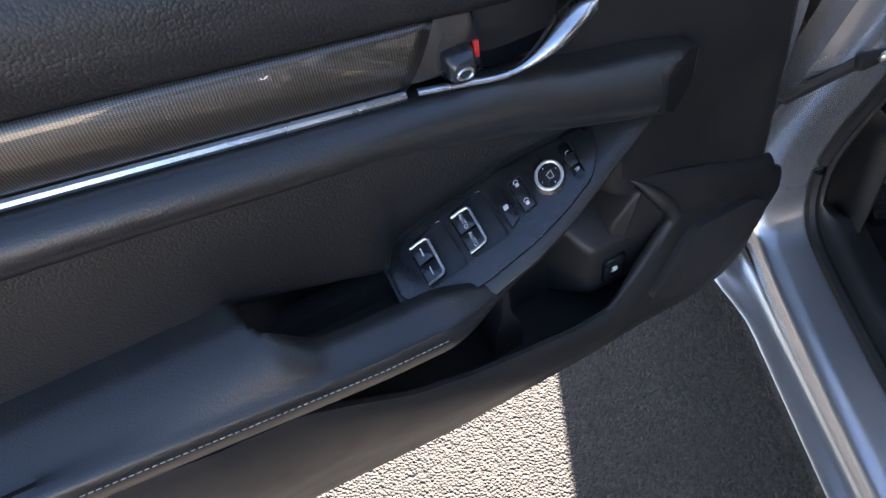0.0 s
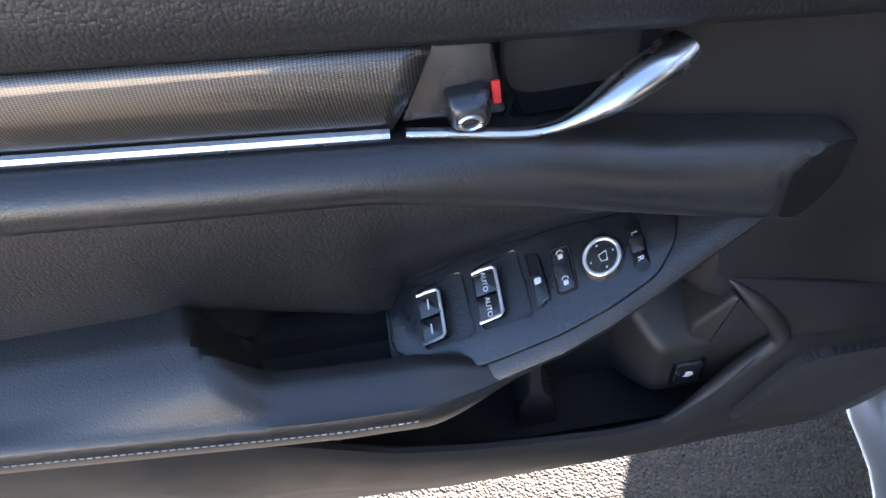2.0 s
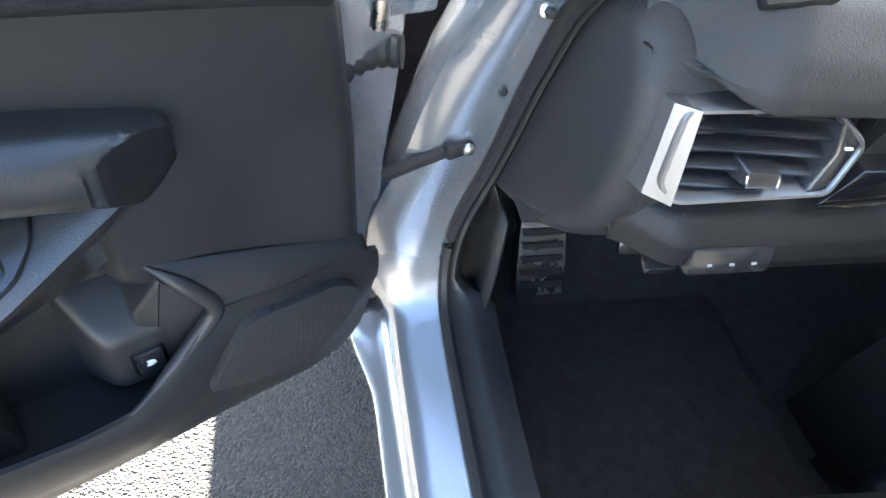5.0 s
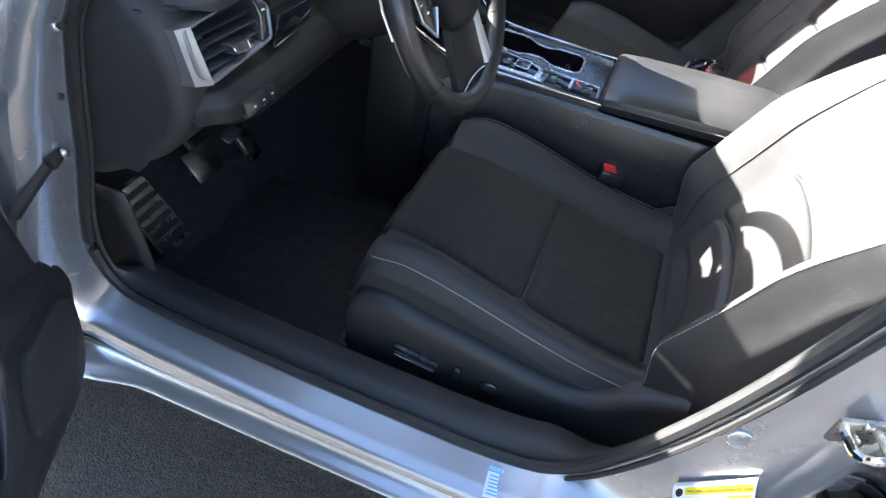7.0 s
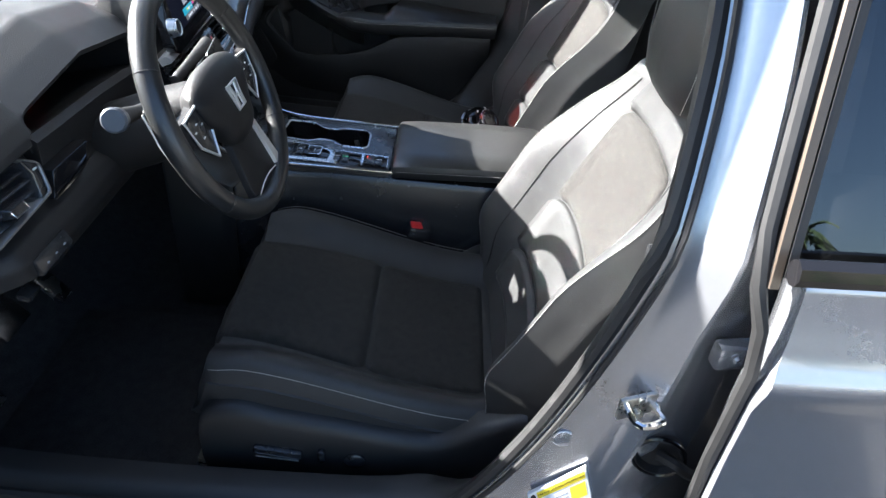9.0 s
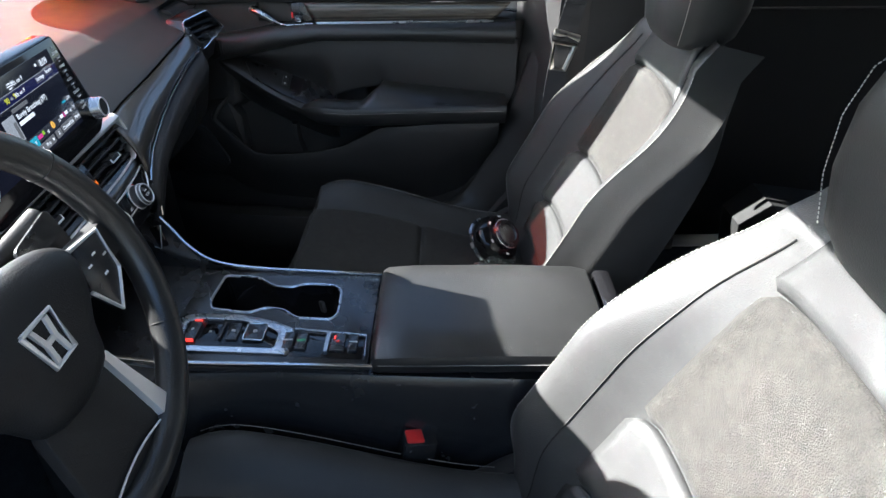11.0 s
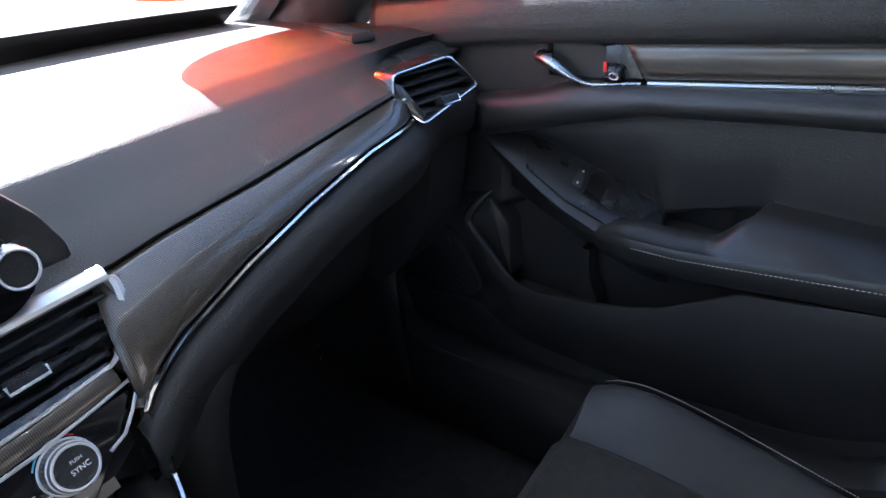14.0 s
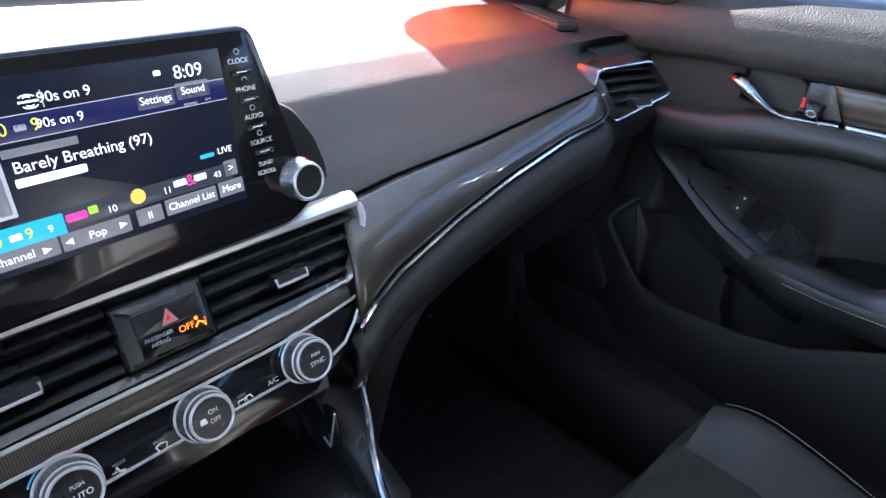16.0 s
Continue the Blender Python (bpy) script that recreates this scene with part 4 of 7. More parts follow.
        part("rim", lathe(m, [(0.21, -0.10), (0.205, -0.06), (0.06, -0.08), (0.06, 0.08), (0.205, 0.06), (0.21, 0.10)], 40), SATIN, wheel)
    nose = surf(16, 8, lambda s, t: Vector((-0.84 + 1.68 * s, 1.80 - 0.15 * abs(2 * s - 1) ** 2.5 - 0.1 * t, 0.25 + 0.54 * t)))
    tagged(thicken(put("front_bumper", nose, PAINT), 0.02), "silver front bumper", "bumper", kind="structure")


body()


def rear_door(side):
    d = thing("rear_door", (side * 0.84, -0.96, 0.3), "closed silver rear door with dark window", "car door", "rear doors")
    prof = [(0.868, 0.30), (0.872, 0.42), (0.866, 0.60), (0.856, 0.76), (0.855, 0.84), (0.860, 0.872), (0.859, 0.882), (0.848, 0.900), (0.834, 0.94), (0.824, 0.985)]

    def front_y(z):
        return -0.972 - 0.013 * step(0.84, 0.95, z) - 0.02 * step(0.6, 0.4, z)

    def skin(s, t):
        i = t * (len(prof) - 1)
        k = min(int(i), len(prof) - 2)
        x, z = [prof[k][q] * (1 - i + k) + prof[k + 1][q] * (i - k) for q in (0, 1)]
        fy = front_y(z)
        if s < 0.1:
            a = s / 0.1
            return Vector((side * (x - 0.055 * (1 - a) ** 1.5), fy + 0.006 * math.sin(math.pi * a) - 0.010 * (1 - a), z))
        return Vector((side * x, fy - 1.05 * (s - 0.1) / 0.9, z))
    thicken(part("door_skin", surf(40, 27, skin), PAINT, d, "silver metallic door skin with shoulder crease"), 0.003)
    part("belt_trim", tube([Vector((side * 0.833, -0.962 - 1.02 * k / 8, 0.998 + 0.004 * k / 8)) for k in range(9)], 0.011, 8, flat=1.2), GLOSS, d, "gloss black window trim")
    part("door_frame", loft([[Vector((side * (x - lean(z) * 1.0), y - 0.07 * (z - 1.0), z)) for x, y in ((0.826, -0.951), (0.836, -0.951), (0.8385, -0.953), (0.8385, -0.961), (0.836, -0.963), (0.815, -0.963))] for z in (0.975, 1.04, 1.08, 1.15, 1.25, 1.34)]), SHADED_FRAME, d, "silver window frame edge, its shade and reflection coloured in as brown")
    part("window_seal", loft([[Vector((side * (x - lean(z) * 1.0), y - 0.07 * (z - 1.0), z)) for x, y in ((0.82, -0.963), (0.839, -0.963), (0.839, -0.971), (0.82, -0.971))] for z in (0.985, 1.04, 1.08, 1.15, 1.25, 1.34)]), RUBBER, d, "black window seal")
    part("edge_seal", tube([Vector((side * (x - lean(z)), y, z)) for x, y, z in ((0.829, -0.966, 1.32), (0.829, -0.954, 1.15), (0.829, -0.945, 1.02), (0.830, -0.946, 0.97), (0.832, -0.958, 0.93), (0.840, -0.964, 0.88), (0.842, -0.964, 0.75), (0.85, -0.968, 0.55), (0.85, -0.98, 0.35))], 0.0075, 8), RUBBER, d, "black door edge seal")
    part("window_pane", loft([[Vector((side * (x - lean(z)), y, z)) for x, y in ((0.836, -0.970), (0.836, -1.95), (0.831, -1.95), (0.831, -0.970))] for z in (0.995, 1.08, 1.15, 1.25, 1.33)]), DARKGLASS, d, "dark tinted window glass")
    thicken(part("inner_panel", surf(10, 8, lambda s, t: Vector((side * (0.76 + 0.02 * math.sin(math.pi * t) - (0.3 * max(0, t - 0.9))), -1.02 - 0.95 * s, 0.32 + 0.72 * t))), VINYL, d), 0.004)
    part("chrome_strip", tube([Vector((side * 0.745, -1.05 - 0.8 * k / 6, 0.93)) for k in range(7)], 0.004, 6), CHROME, d)


rear_door(-1)
rear_door(1)


def jamb_fittings():
    # door check strap between door and front pillar
    s = thing("door_check_strap", (-0.80, 0.09, 0.70), "black steel strap holding the open door", "door check")
    part("arm", tube([(-0.842, 0.078, 0.672), (-0.813, 0.065, 0.703), (-0.789, 0.050, 0.732)], 0.005, 6, flat=1.6), RUBBER, s)
    part("bracket", rbox(pose(-0.780, 0.048, 0.737, 0, -12, 15), 0.030, 0.014, 0.020, 0.005), RUBBER, s)
    part("bolt", lathe(pose(-0.772, 0.041, 0.742, 90, 0, 0), [(0.006, 0), (0.006, 0.005), (0.003, 0.007)], 8), STEEL, s)
    for x, y, z in ((-0.760, 0.034, 0.819), (-0.757, -0.004, 0.914)):
        f = thing("pillar_bolt", (x, y, z), "small grey bolt in the painted front pillar", "bolt", "pillar bolts")
        part("washer", lathe(pose(x, y - 0.004, z, 75, 0, 0), [(0.0068, -0.02), (0.0068, 0.001), (0.004, 0.002)], 14), SATIN, f)
        part("head", lathe(pose(x, y - 0.006, z, 75, 0, 0), [(0.0042, 0), (0.0042, 0.006), (0.003, 0.007)], 6), RUBBER, f)
    h = thing("hinge", (-0.87, 0.10, 0.64), "silver painted door hinge on the front pillar", "hinge", "hinges")
    part("leaf", rbox(pose(-0.865, 0.098, 0.64, 0, 0, 20), 0.05, 0.012, 0.06, 0.004), PAINT, h)
    part("pin", lathe(pose(-0.888, 0.09, 0.60), [(0.008, 0), (0.008, 0.08), (0.005, 0.084)], 10), STEEL, h)
    copy_thing(h, Matrix.Translation((-0.85, 0.06, 0.90)))
    # harness boot
    b = thing("wiring_boot", (-0.87, 0.09, 0.82), "black rubber wiring boot to the door", "wiring boot")
    part("sleeve", tube(smooth_line([(-0.92, 0.04, 0.80), (-0.895, 0.075, 0.805), (-0.865, 0.085, 0.815), (-0.84, 0.08, 0.82)], 5), [0.014 + 0.002 * (k % 2) for k in range(16)], 10), RUBBER, b)

    # striker
    st = thing("door_striker", (-0.765, -0.905, 0.748), "zinc door striker loop bolted to the centre pillar", "striker")
    m = pose(-0.777, -0.902, 0.748, 0, 0, 18)
    part("plate", rbox(m @ pose(0.001, 0, 0), 0.006, 0.054, 0.034, 0.002), STEEL, st)
    loop = [m @ Vector(p) for p in ((0.004, -0.017, 0.0), (-0.022, -0.017, 0.001), (-0.029, -0.013, 0.002), (-0.031, 0.0, 0.002), (-0.029, 0.013, 0.002), (-0.022, 0.017, 0.001), (0.004, 0.017, 0.0))]
    part("loop", tube(loop, 0.0045, 8), CHROME, st)
    for dz in (-0.013, 0.013):
        part("screw", lathe(m @ pose(-0.002, 0.0, dz, 0, -90, 0), [(0.006, 0), (0.006, 0.004), (0.002, 0.005)], 10), STEEL, st)
    # blanking plug
    p = thing("blanking_plug", (-0.748, -0.836, 0.638), "round silver plug in the centre pillar", "plug")
    part("disc", lathe(pose(-0.7475, -0.836, 0.638, 0, -84, 0), [(0.0145, -0.006), (0.0145, 0.0), (0.013, 0.001), (0.012, 0.0006), (0.001, 0.0006)], 24), PAINT, p)
    g = thing("wiring_grommet", (-0.778, -0.985, 0.61), "black rubber grommet with cable on the centre pillar", "grommet")
    gm = pose(-0.7480, -0.966, 0.615, 0, -84, -12)
    part("cup", lathe(gm, [(0.034, -0.01), (0.034, 0.004), (0.029, 0.006), (0.025, -0.004), (0.001, -0.006)], 28), RUBBER, g)
    part("rim", tube([gm @ Vector((0.0335 * math.cos(k * 0.2618), 0.0335 * math.sin(k * 0.2618), 0.004)) for k in range(24)], 0.003, 6, True), GLOSS, g)
    part("cable", tube(smooth_line([gm @ Vector((0, 0, 0)), gm @ Vector((0.004, -0.02, 0.014)), gm @ Vector((-0.01, -0.04, 0.012)), gm @ Vector((-0.02, -0.06, 0.0))], 4), 0.008, 8), RUBBER, g)
    for z, y in ((0.820, -1.012), (0.438, -0.980)):
        hg = thing("hinge", (-0.79, y, z), "silver painted hinge of the rear door", "hinge", "rear hinges")
        hm = pose(-0.755, y + 0.006, z, 0, 0, 8)
        part("leaf", rbox(hm, 0.020, 0.066, 0.034, 0.004), PAINT, hg)
        for dy in (-0.016, 0.012):
            part("bolt", lathe(hm @ pose(-0.009, dy, 0.003, 0, -90, 0), [(0.009, 0), (0.009, 0.002), (0.006, 0.003), (0.006, 0.008), (0.004, 0.009)], 12), PAINT, hg)

    def sticker(name, label, corners, mat):
        """A flat label; corners: its lower left, lower right and upper left."""
        o, a, b = [Vector(c) for c in corners]
        ex, ey = a - o, b - o
        n = ex.cross(ey).normalized()
        t = thing(name, o, label, "label")
        at = lambda x, y, h: o + ex * x + ey * y + n * (h + 0.005)
        part("sheet", plate(at, [(0, 0), (1, 0), (1, 1), (0, 1)], 0.0004, 0.0001, 0.006), mat, t)
        m = Matrix((ex.normalized(), ey.normalized(), n)).transposed().to_4x4()
        return t, at, m
    t, at, m = sticker("tyre_label", "white and yellow tyre information label on the centre pillar", [(-0.7650, -0.820, 0.470), (-0.7750, -0.884, 0.555), (-0.7570, -0.803, 0.526)], PAPER)
    bar = lambda x0, y0, x1, y1, mat, name: part(name, plate(at, [(x0, y0), (x1, y0), (x1, y1), (x0, y1)], 0.0007, 0.0001, -0.0003), mat, t)
    bar(0.16, 0.72, 0.98, 0.94, YELLOW, "heading_band")
    bar(0.70, 0.18, 0.96, 0.64, YELLOW, "yellow_field")
    for k in range(4):
        bar(0.05, 0.10 + 0.13 * k, 0.16, 0.15 + 0.13 * k, GREY, "text_bar")
        bar(0.22, 0.10 + 0.13 * k, 0.42, 0.15 + 0.13 * k, GREY, "text_bar")
        bar(0.46, 0.10 + 0.13 * k, 0.66, 0.15 + 0.13 * k, GREY, "text_bar")
    o = at(0.57, 0.83, 0.0009)
    mm = m.copy()
    mm.translation = o
    writing("TIRE AND LOADING INFORMATION", 0.0052, mm, RUBBER, t)
    part("tyre_mark", plate(at, [(0.085 + 0.05 * math.cos(a * 0.4488), 0.80 + 0.13 * math.sin(a * 0.4488)) for a in range(14)], 0.0008, 0.0001, -0.0003), RUBBER, t)
    t, at, m = sticker("notice_label", "white and blue notice label on the silver sill", [(-0.803, -0.584, 0.3880), (-0.797, -0.655, 0.3880), (-0.757, -0.580, 0.3925)], PAPER)
    bar(0.0, 0.80, 0.42, 1.0, CYAN, "heading_band")
    mm = m.copy()
    mm.translation = at(0.21, 0.90, 0.0009)
    writing("NOTICE", 0.0075, mm, WHITE, t)
    for k in range(6):
        bar(0.06, 0.08 + 0.115 * k, 0.80 - 0.12 * (k % 3), 0.13 + 0.115 * k, CYAN, "text_bar")


jamb_fittings()

# ---- dashboard ----
CREST = [(-0.78, 0.975), (-0.60, 0.985), (-0.52, 1.01), (-0.37, 1.03), (-0.22, 1.01), (-0.16, 0.985), (0.0, 0.978), (0.4, 0.978), (0.70, 0.978), (0.78, 0.97)]
STRIP_TOP = [(-0.78, 0.935), (-0.20, 0.897), (0.194, 0.897), (0.238, 0.903), (0.35, 0.911), (0.45, 0.922), (0.536, 0.931), (0.60, 0.936), (0.78, 0.94)]
STRIP_LOW = [(-0.78, 0.84), (-0.2, 0.80), (0.16, 0.765), (0.178, 0.775), (0.188, 0.789), (0.223, 0.813), (0.304, 0.844), (0.388, 0.868), (0.485, 0.889), (0.573, 0.898), (0.65, 0.90), (0.78, 0.90)]


def face_y(x):
    """How far back the dashboard's face stands."""
    return -0.128 + 0.05 * (step(0.54, 0.68, x) if x > 0 else step(0.62, 0.80, -x))


# Camera's place late in its walk; edges lean along its line of sight.
CAMERA_SPOT = Vector((-0.03, -0.56, 1.10))


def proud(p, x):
    """Leans the trim strip's lower edge towards the camera's late place, the more the taller the strip is."""
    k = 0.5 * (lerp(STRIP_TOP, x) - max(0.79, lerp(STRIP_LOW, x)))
    return p + (CAMERA_SPOT - p).normalized() * k


def dashboard():
    d = thing("dashboard", (0, 0.1, 0.6), "black soft dashboard with woven trim strip and chrome line", "dashboard")

    def top(s, t):
        x = -0.716 + 1.491 * s
        zc, zs, yf, k0 = lerp(CREST, x), lerp(STRIP_TOP, x), face_y(x), step(-0.16, -0.05, x)
        pts = [(0.585, 0.935), (0.42, 0.999), (0.20, max(zc, 0.990)), (0.06, zc + 0.004), (-0.01, zc), (-0.05, zc - 0.008 - k0 * (0.25 * (zc - zs) - 0.008)), (yf + 0.042, zc - 0.025 - k0 * (0.62 * (zc - zs) - 0.025)), (yf + 0.018, (zc + zs) / 2 - k0 * 0.32 * (zc - zs)), (yf + 0.004, zs + 0.006 * (1 - 0.4 * k0)), (yf, zs)]
        i = t * (len(pts) - 1)
        k = min(int(i), len(pts) - 2)
        f = i - k
        y, z = [pts[k][q] * (1 - f) + pts[k + 1][q] * f for q in (0, 1)]
        if x < -0.50:
            # beside the instruments the skin swells towards the driver and drops steeply to the end vent
            w = step(-0.515, -0.545, x)
            far = step(-0.645, -0.712, x)
            swell = [pts[0], pts[1], (0.20, 1.005), (0.06, 1.016), (-0.035, 1.017), (-0.080, 1.004), (-0.112, 0.982), (-0.130, 0.955), (-0.137, 0.934), (-0.137, 0.922)]
            sy, sz = [swell[k][q] * (1 - f) + swell[k + 1][q] * f for q in (0, 1)]
            sy, sz = sy + 0.055 * far * step(0.3, 0.7, t), sz - 0.026 * far * (1 - step(0.75, 1.0, t)) + 0.012 * far * step(0.8, 1.0, t)
            y, z = y + (sy - y) * w, z + (sz - z) * w
        if -0.56 < x < -0.18:
            # the binnacle opens to the driver
            g = step(-0.553, -0.530, x) * (1 - step(-0.215, -0.18, x))
            lip = [(-0.01, zc), (-0.048, zc - 0.006), (-0.090, zc - 0.030), (-0.122, zc - 0.052), (-0.118, zc - 0.060), (0.02, zc - 0.052)]
            if t > 0.444:
                j = (t - 0.444) / 0.556 * 5
                m = min(int(j), 4)
                ly, lz = [lip[m][q] * (1 - j + m) + lip[m + 1][q] * (j - m) for q in (0, 1)]
                y, z = y + (ly - y) * g, z + (lz - z) * g
        return Vector((x, y, z))
    thicken(part("top_pad", surf(150, 54, top), SOFT_DASH, d, "grained black dashboard top"), 0.006)

    end = [(0.12, 0.958), (0.0, 0.970), (-0.03, 0.962), (-0.052, 0.945), (-0.060, 0.925), (-0.072, 0.86), (-0.095, 0.80), (-0.02, 0.70), (0.12, 0.70)]
    part("end_cover", loft([[Vector((x, y, z)) for y, z in end] for x in (-0.722, -0.718, -0.708)]), SOFT_DASH, d, "plain black end cover")

    def knee(s, t):
        x = 0.165 + 0.61 * s
        zl, yf = lerp(STRIP_LOW, x), face_y(x)
        pts = [(yf - 0.012, zl - 0.006), (yf - 0.024, zl - 0.018), (yf - 0.03, zl - 0.04), (yf - 0.022, zl - 0.066), (yf + 0.005, zl - 0.088), (yf + 0.05, zl - 0.105), (0.02, zl - 0.13), (0.08, 0.60), (0.16, 0.52)]
        i = t * (len(pts) - 1)
        k = min(int(i), len(pts) - 2)
        f = i - k
        p = Vector((x, *[pts[k][q] * (1 - f) + pts[k + 1][q] * f for q in (0, 1)]))
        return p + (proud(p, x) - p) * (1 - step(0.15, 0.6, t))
    thicken(part("knee_pad", surf(40, 24, knee), SOFT_DASH, d, "padded black lower dashboard"), 0.006)

    leg = smooth_line([(0.232, -0.142, 0.790), (0.214, -0.140, 0.765), (0.204, -0.132, 0.730), (0.200, -0.118, 0.68), (0.198, -0.10, 0.60), (0.196, -0.08, 0.50), (0.194, -0.06, 0.36)], 5)
    part("knee_leg", tube(leg, [0.032 + 0.004 * k / (len(leg) - 1) for k in range(len(leg))], 16, up=(1, 0, 0)), SOFT_DASH, d, "padded leg of the lower dashboard beside the console")

    def strip(s, t):
        x = 0.175 + 0.405 * s
        lo, hi = max(lerp(STRIP_LOW, x), 0.78) + 0.004, lerp(STRIP_TOP, x) - 0.003
        y0, y1 = face_y(x) - 0.014, face_y(x) - 0.001
        p = Vector((x, y0 + (y1 - y0) * t, lo + (hi - lo) * t))
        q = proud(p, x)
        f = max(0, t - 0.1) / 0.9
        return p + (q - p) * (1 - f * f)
    thicken(part("trim_strip", surf(40, 16, strip), TRIM, d, "dark woven-look lacquered trim"), 0.004)
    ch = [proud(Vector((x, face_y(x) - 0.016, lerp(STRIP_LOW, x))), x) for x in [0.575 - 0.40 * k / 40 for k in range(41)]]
    ch += [Vector(p) for p in ((0.163, -0.185, 0.772), (0.158, -0.185, 0.756), (0.155, -0.185, 0.74))]
    part("chrome_line", tube(ch, 0.0022, 6), CHROME, d, "thin chrome line")

    # lower driver's side: knee panel with the switch bank and column opening
    KNEE = [(-0.74, 0.80), (-0.70, 0.785), (-0.66, 0.765), (-0.60, 0.735), (-0.30, 0.735)]

    def kneeling(s, t):
        x = -0.705 + 0.54 * s
        zb = lerp(KNEE, x)
        pts = [(face_y(x) + 0.020, 0.928 - 0.066 * step(-0.56, -0.52, x)), (face_y(x) + 0.014, 0.852), (-0.122, 0.838), (-0.140, 0.828), (-0.150, 0.812), (-0.150, 0.790), (-0.132, zb + 0.022), (-0.10, zb), (-0.05, zb - 0.008), (0.06, zb), (0.16, zb)]
        i = t * (len(pts) - 1)
        k = min(int(i), len(pts) - 2)
        f = i - k
        y, z = [pts[k][q] * (1 - f) + pts[k + 1][q] * f for q in (0, 1)]
        return Vector((x, y + 0.03 * step(-0.66, -0.705, x), z))
    thicken(part("driver_panel", surf(48, 40, kneeling), DASH, d, "dark plastic panel under the column"), 0.005)
    for sx, out in ((-1, [(-0.070, 0.955), (-0.10, 0.93), (-0.115, 0.89), (-0.122, 0.85), (-0.122, 0.810), (-0.105, 0.775), (-0.06, 0.730), (0.0, 0.692), (0.06, 0.660), (0.20, 0.65), (0.33, 0.75), (0.34, 0.86), (0.20, 0.955)]),
                    (1, [(-0.06, 0.955), (-0.075, 0.93), (-0.085, 0.86), (-0.085, 0.80), (-0.06, 0.70), (0.0, 0.62), (0.06, 0.58), (0.20, 0.58), (0.33, 0.75), (0.34, 0.86), (0.20, 0.955)])):
        pg = round_poly(out, 0.02)
        x1 = 0.724 if sx < 0 else 0.775
        area = sum(pg[i - 1][0] * pg[i][1] - pg[i][0] * pg[i - 1][1] for i in range(len(pg)))
        pg = pg if area > 0 else pg[::-1]
        rows = [(0.0, 0.66), (0.0, x1 - 0.022), (0.003, x1 - 0.012), (0.010, x1 - 0.004), (0.022, x1)]
        part("end_cap", loft([[Vector((sx * x, p[0], p[1])) for p in inset2(pg, q)] for q, x in rows]), SOFT_DASH, d, "smooth dark dashboard end")
    bank = part("switch_bank", rbox(pose(-0.615, -0.150, 0.798, -18, 0, 0), 0.075, 0.012, 0.026, 0.004), SMOOTH, d)
    for k in range(3):
        part("switch_mark", rbox(pose(-0.635 + 0.02 * k, -0.157, 0.797, -18, 0, 0), 0.004, 0.001, 0.002, 0), GREY, bank)
    part("bonnet_lever", rbox(pose(-0.62, -0.098, 0.728, 20, 0, 0), 0.03, 0.02, 0.012, 0.004), SMOOTH, d)
    # wedge between vent and binnacle
    part("vent_wing", plate(lambda x, z, h: Vector((x, -0.137 - h, z)), [(-0.562, 0.846), (-0.47, 0.85), (-0.455, 0.878), (-0.545, 0.880)], 0.006, 0.002, 0.02), GLOSS, d)
    part("wing_line", tube([(-0.565, -0.145, 0.846), (-0.50, -0.146, 0.849), (-0.455, -0.145, 0.856)], 0.0015, 6), CHROME, d)

    # instrument binnacle
    part("binnacle_back", plate(lambda x, z, h: Vector((x, 0.02 - h, z)), rect(-0.365, 0.915, 0.30, 0.15, 0.03), 0.004, 0.002, 0.02), GLOSS, d, "dark instrument glass")
    for x, m in ((-0.345, RED_LAMP),):
        part("warning_lamp", rbox(pose(x, 0.012, 0.893), 0.005, 0.002, 0.005, 0.0005), m, d)
    part("binnacle_floor", loft([[Vector((x, y, z)) for y, z in ((-0.128, 0.908 + dz), (-0.118, 0.916 + dz), (0.02, 0.872), (0.02, 0.85), (-0.12, 0.855))] for x, dz in ((-0.535, 0.006), (-0.49, 0.004), (-0.365, 0.0), (-0.26, -0.008), (-0.195, -0.02))]), DASH, d)
    for x in (-0.528, -0.198):
        part("binnacle_cheek", loft([[Vector((x + dx, y, z)) for y, z in ((-0.118, 0.90), (0.04, 0.83), (0.06, 0.985), (-0.02, 0.982), (-0.080, 0.958), (-0.112, 0.925))] for dx in (-0.010, 0.010)]), DASH, d)

    # defroster outlets on the top pad
    up = Vector((-0.12, -0.56, 0.82)).normalized()
    ex = (Vector((0, 1, 0)) - up * up.y).normalized()
    slope = Matrix((ex, up.cross(ex), up)).transposed().to_4x4()
    slope.translation = (-0.655, -0.090, 0.9955)
    for m, size, wide in ((slope, 0.052, 0.050), (pose(0.672, 0.050, 0.9815, 0, 0, 63), 0.165, 0.034)):
        v = part("side_defroster", rbox(m, size, wide, 0.010, 0.003), DASH, d, "small black defroster outlet")
        n = int((size - 0.006) / 0.0092)
        part("throat", rbox(m @ pose(0, 0, 0.0042), size - 0.006, wide - 0.006, 0.003, 0.001), CAP, v)
        for k in range(n):
            part("slat", rbox(m @ pose((k + 0.5 - n / 2) * 0.0092, 0, 0.0055, 0, 25, 0), 0.0028, wide - 0.007, 0.005, 0.0008), RUBBER, v)
    return d


RED_LAMP = glow("red_lamp", (1.0, 0.05, 0.03), 3.0)
ORANGE_LAMP = glow("orange_lamp", (1.0, 0.20, 0.01), 1.5)
dashboard()


